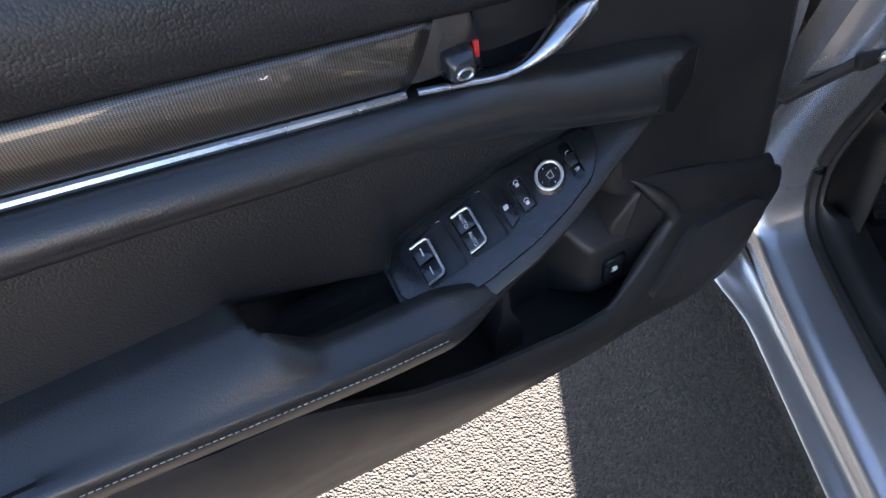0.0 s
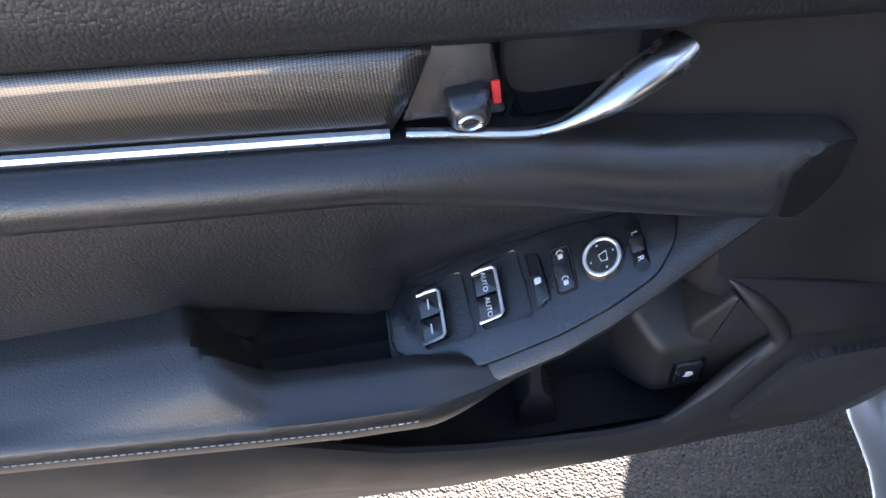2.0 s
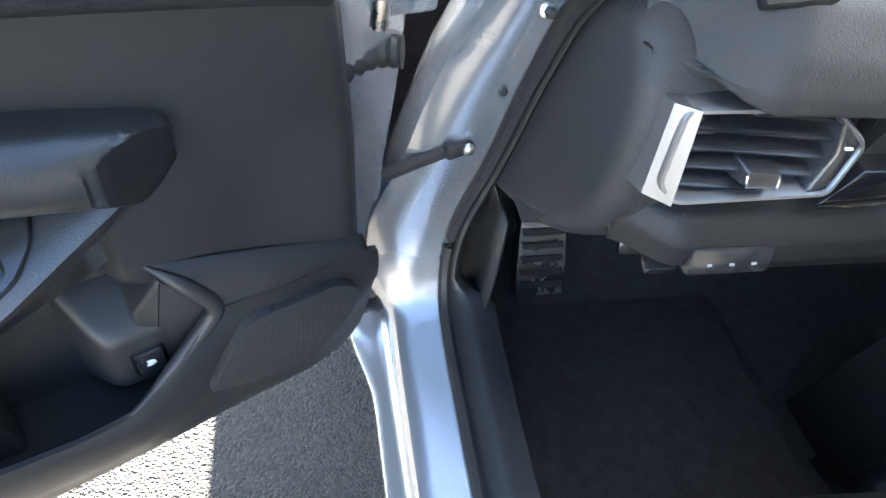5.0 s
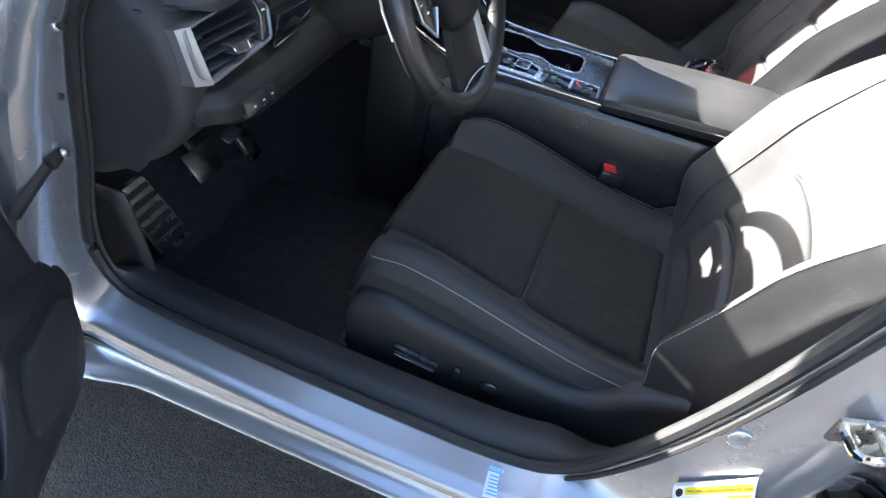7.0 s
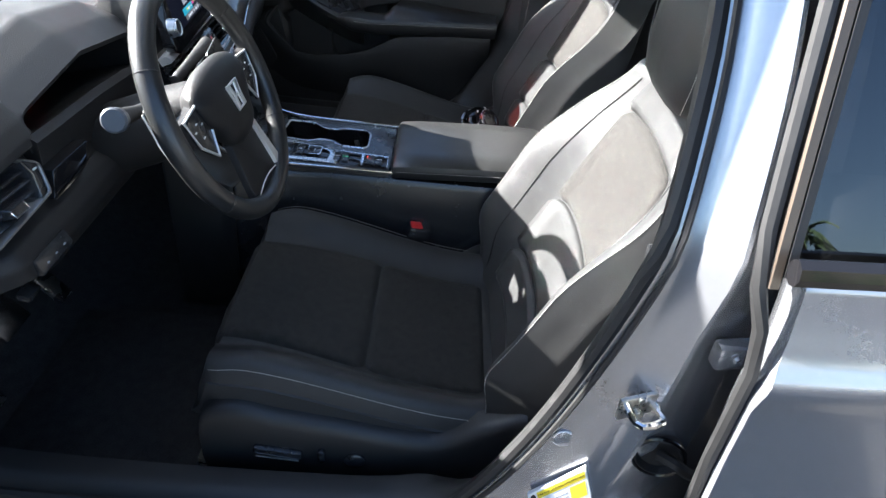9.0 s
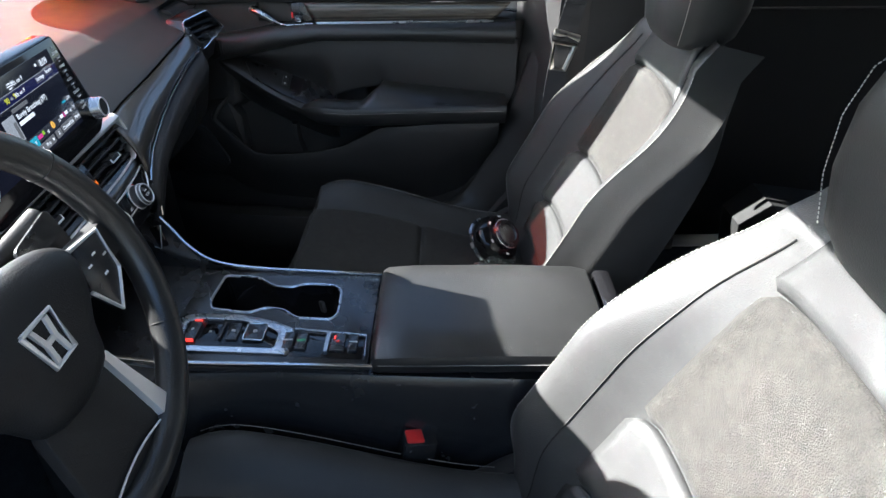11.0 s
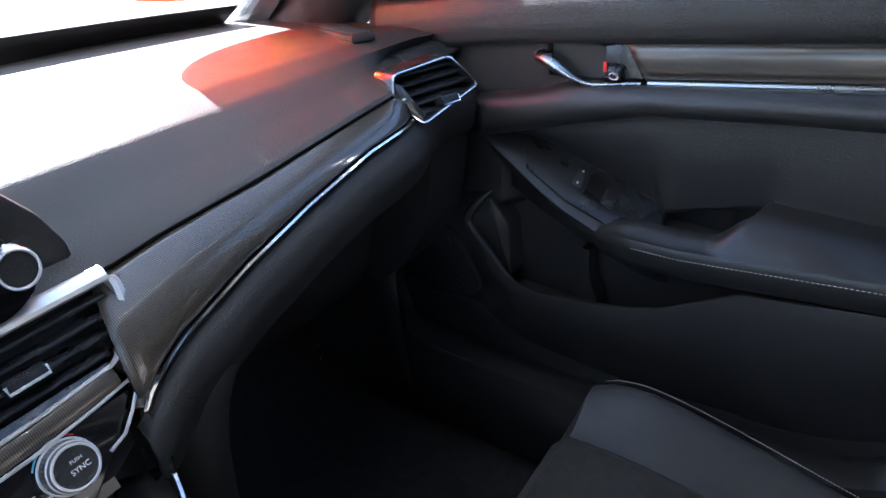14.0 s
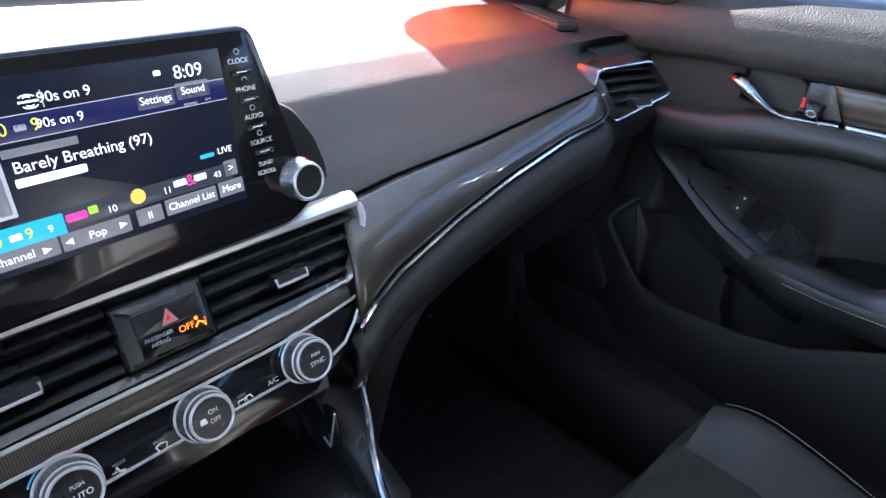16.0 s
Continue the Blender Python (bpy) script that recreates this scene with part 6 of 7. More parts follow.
    for q in (0.0385, 0.0525):
        tile(q, 0.9556, 0.0085, 0.0040, W, "station_mark", 0.0052)
    word("&", 0.0455, 0.9553, 0.0100, Pk)
    word("43", 0.0646, 0.9540, 0.0056)
    tile(0.0749, 0.9558, 0.0095, 0.0102, B)
    word(">", 0.0749, 0.9558, 0.0075)
    for x, z, w, txt in ((-0.0600, 0.9410, 0.046, "Channel"), (-0.0161, 0.9410, 0.039, "Pop"), (0.0156, 0.9416, 0.0160, "II"), (0.0437, 0.9424, 0.0355, "Channel List"), (0.0727, 0.9430, 0.0185, "More")):
        tile(x, z, w, 0.0100, B)
        word(txt, x, z, 0.0064)
    for x, z, d in ((-0.0435, 0.9405, -1), (-0.0315, 0.9410, 1), (-0.0013, 0.9412, -1)):
        part("arrow_mark", plate(at, [(x - 0.0025 * d, z), (x + 0.002 * d, z + 0.002), (x + 0.002 * d, z - 0.002)], 0.0053, 0.0001, -0.0046), W, scr)
    # keys down the right edge
    for z, txt in ((1.0215, "CLOCK"), (1.0035, "PHONE"), (0.9850, "AUDIO"), (0.9675, "SOURCE"), (0.9490, "TUNE/SCROLL")):
        x = 0.0945 + (1.03 - z) * 0.12 - (0.002 if z < 0.95 else 0)
        if txt == "TUNE/SCROLL":
            writing("TUNE/", 0.0042, mp(x, z + 0.003, 0.0048), WHITE, c)
            writing("SCROLL", 0.0042, mp(x, z - 0.003, 0.0048), WHITE, c)
        else:
            writing(txt, 0.0046, mp(x, z, 0.0048), WHITE, c)
            k = part("key_bar", rbox(mp(x + 0.001, z - 0.0072, 0.0045), 0.0150, 0.0036, 0.0020, 0.0008), SMOOTH, c)
            part("key_line", rbox(mp(x + 0.001, z - 0.0068, 0.0057), 0.0080, 0.0007, 0.0004, 0), WHITE, k)
            part("key_mark", tube([mp(x, z + 0.0058, 0.0046) @ Vector((0.0019 * math.cos(q * 1.047), 0.0019 * math.sin(q * 1.047), 0)) for q in range(4 if txt == "PHONE" else 6)], 0.0004, 5, txt != "PHONE"), GREY, c)
    for x, z in ((0.127, 0.933), (-0.170, 0.950)):
        m = mp(x, z, 0.002)
        k = part("tuning_knob", lathe(m, [(0.0165, 0.0), (0.0165, 0.003), (0.0150, 0.005), (0.0148, 0.013), (0.0134, 0.0155), (0.0122, 0.0150), (0.0118, 0.0140), (0.001, 0.0142)], 40), SATIN, c, "silver ringed tuning knob")
        part("knob_face", lathe(m @ pose(0, 0, 0.0143), [(0.0119, -0.002), (0.0119, 0.0), (0.001, 0.0002)], 32), DASH, k)
        part("knob_edge", tube([m @ Vector((0.0128 * math.cos(q * 0.1963), 0.0128 * math.sin(q * 0.1963), 0.0152)) for q in range(32)], 0.0011, 6, True), SILVER, k)


display()

# ---- centre console ----
def console():
    c = thing("centre_console", (0, -0.5, 0.27), "black centre console with chrome rails and cup holders", "centre console")
    secs = []
    for y, w, z in ((-0.155, 0.150, 0.66), (-0.22, 0.135, 0.655), (-0.30, 0.116, 0.645), (-0.42, 0.110, 0.64), (-0.56, 0.112, 0.635), (-0.90, 0.112, 0.62)):
        secs.append([Vector((x, y, zz)) for x, zz in ((-w, z), (w, z), (w + 0.006, z - 0.012), (w + 0.008, 0.45), (w + 0.004, 0.265), (-w - 0.004, 0.265), (-w - 0.008, 0.45), (-w - 0.006, z - 0.012))])
    deck = lambda x, y, h: Vector((x, y, 0.646 + 0.05 * (y + 0.5) + h))
    cup = round_poly([(0.008, -0.294), (0.031, -0.288), (0.095, -0.292), (0.093, -0.346), (0.071, -0.375), (0.069, -0.406), (0.080, -0.426), (0.078, -0.473), (0.065, -0.486), (0.006, -0.488), (-0.008, -0.480), (-0.007, -0.427), (0.012, -0.404), (0.015, -0.376), (0.001, -0.353)], 0.008, 3)
    part("body", cut(loft(secs), [plate(deck, cup, 0.05, 0.001, 0.085)]), SMOOTH, c, "smooth black console body")
    top = [(-0.112, -0.255), (0.112, -0.255), (0.108, -0.545), (-0.108, -0.545)]
    part("deck", cut(plate(deck, top, 0.002, 0.002, 0.03), [plate(deck, cup, 0.02, 0.001, 0.06)]), SMOOTH, c, "satin black deck")
    rp = cup
    part("cup_rim", tube([deck(p.x, p.y, 0.002) for p in rp], 0.0022, 6, True), SATIN, c, "bright cup holder rim")
    area = sum(rp[i - 1][0] * rp[i][1] - rp[i][0] * rp[i - 1][1] for i in range(len(rp)))
    rr = rp if area > 0 else rp[::-1]
    part("cup_well", loft([[deck(p.x, p.y, h) for p in ringp] for ringp, h in ((rr, 0.001), (inset2(rr, 0.003), -0.07))], True, False), GLOSS, c)
    part("well_floor", plate(deck, rr, -0.068, 0.001, 0.072), RUBBER, c)
    for y, x in ((-0.36, 0.02), (-0.455, 0.05)):
        part("cup_grip", rbox(pose(x, y, 0.628, 0, 30, 30), 0.02, 0.006, 0.018, 0.002), RUBBER, c)
    # bright rails along both edges
    for s in (-1, 1):
        pts = [(s * 0.1085, -0.552, 0.648), (s * 0.110, -0.45, 0.653), (s * 0.113, -0.33, 0.660), (s * 0.120, -0.265, 0.670), (s * 0.134, -0.225, 0.690), (s * 0.150, -0.195, 0.716), (s * 0.160, -0.170, 0.738), (s * 0.166, -0.150, 0.747)]
        part("chrome_rail", tube(smooth_line(pts, 4), 0.0034, 8, flat=1.3), CHROME, c, "polished chrome rail")
        cheek = smooth_line([(s * 0.160, -0.165, 0.735), (s * 0.142, -0.21, 0.70), (s * 0.124, -0.26, 0.668), (s * 0.116, -0.31, 0.655)], 4)
        thicken(part("tower_cheek", loft([[p, Vector((s * 0.125, p.y + 0.03, p.z - 0.004)), Vector((s * 0.122, p.y + 0.05, 0.62))] for p in cheek], False), SMOOTH, c), 0.004)
        fl = smooth_line([(s * 0.163, -0.148, 0.745), (s * 0.155, -0.185, 0.715), (s * 0.135, -0.228, 0.685), (s * 0.118, -0.28, 0.66)], 4)
        thicken(part("tower_flank", loft([[p + Vector((s * 0.003, 0, -0.002)), Vector((s * 0.172, p.y + 0.05, p.z - 0.03)), Vector((s * 0.168, p.y + 0.08, 0.30))] for p in fl], False), PLASTIC, c), 0.004)
    # gear selector
    g = thing("gear_selector", (-0.055, -0.4, 0.65), "push button gear selector with silver surround", "gear selector")
    su = [(-0.090, -0.268), (-0.018, -0.259), (-0.008, -0.280), (-0.008, -0.345), (-0.017, -0.390), (-0.036, -0.432), (-0.090, -0.432)]
    inner = [(-0.080, -0.279), (-0.028, -0.274), (-0.021, -0.292), (-0.022, -0.350), (-0.035, -0.394), (-0.046, -0.411), (-0.080, -0.411)]
    part("surround", cut(plate(deck, round_poly(su, 0.010), 0.007, 0.002), [plate(deck, round_poly(inner, 0.007), 0.03, 0.001, -0.003)]), SATIN, g, "brushed silver surround")
    part("well", plate(deck, round_poly(inner, 0.007), 0.0035, 0.0005), GLOSS, g)
    lamp = glow("gear_red", (1.0, 0.06, 0.04), 1.2)
    for y, sy, sx, t, lift in ((-0.287, 0.018, 0.038, "P", 0.008), (-0.312, 0.026, 0.038, "R", 0.0045), (-0.346, 0.017, 0.036, "N", 0.008), (-0.377, 0.028, 0.036, "D", 0.008)):
        b = part("gear_button", plate(deck, rect(-0.047, y, sx, sy, 0.003), lift, 0.0015), SMOOTH if t != "R" else GLOSS, g, "black gear button")
        m = pose(-0.047, y, 0.646 + 0.05 * (y + 0.5) + lift + 0.0006, 0, 0, -90)
        writing(t, 0.0075, m, WHITE, b)
        if t == "D":
            part("button_rim", tube([deck(p[0], p[1], lift) for p in rect(-0.047, y, sx, sy, 0.004)], 0.0011, 6, True), CHROME, b)
        if t == "P":
            for dx in (-0.021, 0.021):
                part("lamp", plate(deck, rect(-0.047 + dx, y - 0.002, 0.0026, 0.010), lift + 0.0006, 0.0001, -lift + 0.004), lamp, b, "lit red line")
    part("slot_bar", plate(deck, rect(-0.047, -0.330, 0.036, 0.004, 0.001), 0.009, 0.001), SMOOTH, g)
    part("switch_tray", plate(deck, round_poly([(-0.038, -0.436), (-0.046, -0.536), (-0.092, -0.536), (-0.090, -0.436)], 0.004), 0.003, 0.001), GLOSS, g)
    for y, t, hot, w in ((-0.428, "SPORT", 0, 0.015), (-0.446, "ECON", 0, 0.015), (-0.498, "(P)", 1, 0.021), (-0.520, "HOLD", 0, 0.014)):
        b = part("mode_button", plate(deck, rect(-0.062, y, 0.036, w, 0.002), 0.0075, 0.0015), SMOOTH, g, "black console button")
        m = pose(-0.062, y, 0.646 + 0.05 * (y + 0.5) + 0.0080, 0, 0, -90)
        writing(t, 0.0042, m, glow("econ_green", (0.1, 0.7, 0.3), 0.8) if t == "ECON" else (lamp if hot else WHITE), b)
        if hot:
            part("lamp", plate(deck, rect(-0.054, y + 0.005, 0.008, 0.0026), 0.0081, 0.0001, -0.0076), lamp, b, "lit red lamp")
    part("button_edge", loft([[deck(x, y, h) for y, h in ((-0.4805, 0.003), (-0.4805, 0.0085), (-0.486, 0.0085), (-0.486, 0.003))] for x in (-0.044, -0.084)]), SATIN, g, "silver divider")
    part("tray_edge", tube([deck(-0.036, -0.432, 0.006), deck(-0.045, -0.537, 0.006), deck(-0.090, -0.539, 0.006)], 0.0016, 6), SATIN, g)
    # lid
    a = thing("console_armrest", (0, -0.72, 0.63), "black leather console lid with light seam", "armrest")
    secs = []
    for y, w, z, k in ((-0.548, 0.104, 0.655, 0.6), (-0.551, 0.110, 0.664, 0.9), (-0.558, 0.112, 0.669, 1), (-0.60, 0.113, 0.672, 1), (-0.75, 0.112, 0.673, 1), (-0.86, 0.110, 0.670, 1), (-0.880, 0.108, 0.666, 0.95), (-0.888, 0.100, 0.655, 0.6)):
        zb = 0.637
        secs.append([Vector((x, y, zz)) for x, zz in ((-w + 0.004, zb), (-w, zb + 0.006), (-w, z - 0.016 * k), (-w + 0.003, z - 0.006), (-w + 0.012, z - 0.001), (-w * 0.5, z + 0.002), (0, z + 0.003), (w * 0.5, z + 0.002), (w - 0.012, z - 0.001), (w - 0.003, z - 0.006), (w, z - 0.016 * k), (w, zb + 0.006), (w - 0.004, zb))])
    part("lid", loft(secs), LEATHER, a, "soft black leather lid")
    for s in (-1, 1):
        stitches([Vector((s * 0.1127, -0.56 - 0.30 * k / 20, 0.6535)) for k in range(21)], a, r=0.0006)
    stitches([Vector((-0.105 + 0.21 * k / 12, -0.5535, 0.653)) for k in range(13)], a, r=0.0006)
    part("rear_cap", rbox(pose(0, -0.905, 0.640), 0.20, 0.03, 0.05, 0.008), GLOSS, a)


console()


# ---- steering wheel and column ----
def steering():
    s = thing("steering_wheel", (-0.355, -0.31, 0.91), "black leather steering wheel with silver lower spokes", "steering wheel")
    tilt = 20.0
    M = Matrix.Translation((-0.355, -0.312, 0.908)) @ Matrix.Rotation(radians(90 - tilt), 4, "X")
    # wheel frame: x right, y up along the rim, z towards the driver
    R = 0.177
    circ = [M @ Vector((R * math.cos(k * 2 * math.pi / 72), R * math.sin(k * 2 * math.pi / 72) * (0.985), 0)) for k in range(72)]
    part("rim", tube(circ, 0.0165, 14, True, up=(M.to_3x3() @ Vector((0, 0, 1)))), LEATHER, s, "stitched black leather rim")
    for a in (35, 145, 215, 325):
        r = radians(a)
        part("rim_seam", tube([M @ Vector((R * math.cos(r) + 0.0168 * math.cos(q) * math.cos(r), R * math.sin(r) * 0.985 + 0.0168 * math.cos(q) * math.sin(r), 0.0168 * math.sin(q))) for q in [k * math.pi / 8 for k in range(16)]], 0.0006, 5, True), RUBBER, s)
    hub = lambda x, y, h: M @ Vector((x, y, h))
    hp = [Vector(p).to_2d() for p in smooth_line([(-0.098, 0.026, 0), (-0.082, 0.046, 0), (-0.045, 0.057, 0), (0, 0.060, 0), (0.045, 0.057, 0), (0.082, 0.046, 0), (0.098, 0.026, 0), (0.086, -0.004, 0), (0.064, -0.030, 0), (0.045, -0.060, 0), (0, -0.070, 0), (-0.045, -0.060, 0), (-0.064, -0.030, 0), (-0.086, -0.004, 0), (-0.098, 0.026, 0)], 4)[:-1]]
    area = sum(hp[i - 1][0] * hp[i][1] - hp[i][0] * hp[i - 1][1] for i in range(len(hp)))
    hp = hp if area > 0 else hp[::-1]
    part("hub", loft([[hub(p.x * k, p.y * k, h) for p in hp] for k, h in ((0.72, -0.03), (0.93, -0.012), (1.0, 0.0), (0.985, 0.007), (0.94, 0.012), (0.82, 0.0185), (0.62, 0.0225), (0.35, 0.024), (0.12, 0.0243))]), DASH, s, "rounded black airbag cover")
    part("lower_bridge", plate(hub, round_poly([(-0.046, -0.055), (0.046, -0.055), (0.064, -0.168), (-0.064, -0.168)], 0.006), 0.000, 0.003, 0.012), DASH, s, "black lower spoke")
    for sx in (-1, 1):
        sp = loft([[hub(sx * x, y + dy * k, h) for dy, h in ((-0.022, -0.014), (0.020, -0.014), (0.018, 0.002), (-0.020, 0.002))] for x, y, k in ((0.060, 0.012, 1.1), (0.11, 0.008, 1.0), (0.172, 0.010, 0.85))])
        spoke = part("spoke", sp, DASH, s, "side spoke with switches")
        key = [(sx * 0.096, 0.030), (sx * 0.142, 0.026), (sx * 0.136, -0.016), (sx * 0.104, -0.046), (sx * 0.086, -0.012)]
        part("key_frame", tube([hub(x, y, 0.007) for x, y in key], 0.0024, 6), SILVER, spoke, "bright key frame")
        part("key_pad", plate(hub, round_poly(key, 0.006), 0.008, 0.003, -0.001), SMOOTH, spoke)
        for kx, ky in ((0.118, 0.012), (0.116, -0.010), (0.130, 0.004), (0.104, 0.006)):
            part("key_mark", plate(hub, rect(sx * kx, ky, 0.006, 0.0022), 0.0086, 0.0001, -0.0081), WHITE, spoke)
        low = loft([[hub(sx * (x + dx), y + dx * 0.25, h) for dx, h in ((-w, -0.002), (w, -0.002), (w * 0.75, 0.006), (-w * 0.75, 0.006))] for x, y, w in ((0.050, -0.058, 0.0055), (0.057, -0.095, 0.0085), (0.065, -0.135, 0.0120), (0.069, -0.158, 0.0150))])
        if sx > 0:
            part("lower_spoke", low, SILVER, s, "polished silver lower spoke")
        else:
            low.free()
        part("spoke_line", tube([hub(sx * x, y, 0.003) for x, y in ((0.066, -0.157), (0.045, -0.150), (0.02, -0.146), (0.0, -0.145))], 0.0012, 6), SILVER, s)
        part("paddle", plate(lambda x, y, h: hub(x, y, -0.03 - h), round_poly([(sx * 0.085, 0.05), (sx * 0.150, 0.060), (sx * 0.152, -0.03), (sx * 0.085, -0.01)], 0.008), 0.004, 0.001), SMOOTH, s, "black shift paddle")
        part("paddle_edge", tube([hub(sx * 0.151, 0.055, -0.034), hub(sx * 0.153, 0.01, -0.036), hub(sx * 0.152, -0.03, -0.034)], 0.0018, 6), SILVER, s, "bright paddle edge")
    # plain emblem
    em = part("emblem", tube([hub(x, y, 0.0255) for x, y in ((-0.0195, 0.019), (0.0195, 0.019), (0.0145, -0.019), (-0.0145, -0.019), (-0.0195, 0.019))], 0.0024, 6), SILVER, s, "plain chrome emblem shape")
    for sx in (-1, 1):
        part("emblem_bar", loft([[hub(sx * (x + d), y, h) for d, h in ((-0.003, 0.0246), (0.003, 0.0246), (0.0022, 0.0272), (-0.0022, 0.0272))] for x, y in ((0.0105, 0.017), (0.0065, 0.0), (0.0085, -0.017))]), SILVER, em)
    part("emblem_bar", loft([[hub(x, y, h) for y, h in ((-0.0026, 0.0246), (0.0026, 0.0246), (0.0022, 0.0268), (-0.0022, 0.0268))] for x in (-0.0065, 0.0065)]), SILVER, em)
    c = thing("steering_column", (-0.36, -0.15, 0.85), "dark plastic steering column with two stalks", "steering column")
    ax = [(M @ Vector((0, 0, -q))) for q in (0.03, 0.06, 0.12, 0.20, 0.27)]
    secs = [[p + Vector((0.052 * k * math.cos(a), 0, 0.055 * k * math.sin(a) - 0.012)) for a in [i * math.pi / 10 for i in range(20)]] for p, k in zip(ax, (0.75, 1.0, 1.08, 1.1, 1.1))]
    part("shroud", loft(secs), DASH, c, "grained dark column shroud")
    st = part("stalk", tube([(-0.40, -0.225, 0.915), (-0.46, -0.232, 0.93), (-0.515, -0.238, 0.948), (-0.540, -0.242, 0.956)], [0.008, 0.009, 0.012, 0.013], 10), DASH, c, "indicator stalk")
    part("stalk_end", lathe(Matrix.Translation((-0.541, -0.242, 0.956)) @ Vector((-0.9, -0.2, 0.36)).to_track_quat("Z", "Y").to_matrix().to_4x4(), [(0.016, -0.014), (0.0165, 0.0), (0.014, 0.003), (0.001, 0.0034)], 20), material("stalk_grey", (0.055, 0.06, 0.07), rough=0.35, noise=0.05), st, "pale grey stalk tip")
    part("stalk", tube([(-0.31, -0.225, 0.915), (-0.25, -0.232, 0.925), (-0.19, -0.24, 0.935)], [0.008, 0.009, 0.012], 10), DASH, c, "wiper stalk")
    return s


steering()


def pedal():
    p = thing("footrest", (-0.57, 0.16, 0.30), "metal footrest pad with black rubber ribs", "footrest")
    o, ex, ey = Vector((-0.602, 0.128, 0.362)), Vector((0.088, 0.006, -0.004)), Vector((-0.014, 0.068, 0.132))
    n = ex.cross(ey).normalized()
    n = n if n.y < 0 else -n
    at = lambda x, y, h: o + ex * x + ey * y + n * h
    part("plate", plate(at, round_poly([(0, 0), (1, 0), (0.96, 1), (0.12, 1)], 0.08), 0.004, 0.002, 0.02), SATIN, p, "brushed metal plate")
    for k in range(6):
        y = 0.10 + 0.15 * k
        part("rib", plate(at, round_poly([(0.08 + 0.01 * k, y), (0.92, y), (0.92, y + 0.07), (0.08 + 0.01 * k, y + 0.07)], 0.02), 0.008, 0.001, -0.002), RUBBER, p)
    b = thing("pedals", (-0.35, 0.2, 0.30), "two metal pedals with rubber strips", "pedals")
    for x, w in ((-0.37, 0.085), (-0.24, 0.045)):
        part("pedal_pad", rbox(pose(x, 0.20, 0.42, 55, 0, 0), w, 0.07 if w > 0.05 else 0.14, 0.012, 0.004), SATIN, b)
        part("pedal_arm", tube([(x, 0.21, 0.43), (x, 0.30, 0.55), (x, 0.32, 0.68)], 0.009, 6), RUBBER, b)


pedal()

# ---- seats: x across from the middle of the seat, y back from its front edge (negative), z up ----
def cushion_z(x, y):
    """Top of the cushion at x, with y from 0 (front) to -0.52."""
    a = abs(x) / 0.235
    mid = 0.548 - 0.10 * step(-0.05, -0.50, y) - 0.03 * (1 - step(0.0, -0.05, y))
    bol = 0.040 * step(0.60, 0.86, a) - 0.025 * step(0.90, 1.0, a)
    return mid + bol * (0.35 + 0.65 * step(0.0, -0.12, y))


def back_point(x, s):
    """Front of the backrest at x, s from 0 (bottom) to 1 (shoulder)."""
    a = abs(x) / half_back(s)
    z = 0.455 + 0.53 * s
    y = -0.515 - 0.245 * s - 0.03 * math.sin(math.pi * s) * 0.6
    bol = 0.095 * step(0.46, 0.93, a) * (1 - 0.78 * step(0.50, 0.92, s)) * (0.3 + 0.7 * step(0.0, 0.25, s)) - 0.068 * step(0.92, 1.0, a) ** 1.3
    return Vector((x, y + bol, z + 0.22 * bol))


def half_back(s):
    return 0.238 + 0.012 * math.sin(math.pi * min(1, s * 1.4)) - 0.075 * step(0.70, 1.02, s)


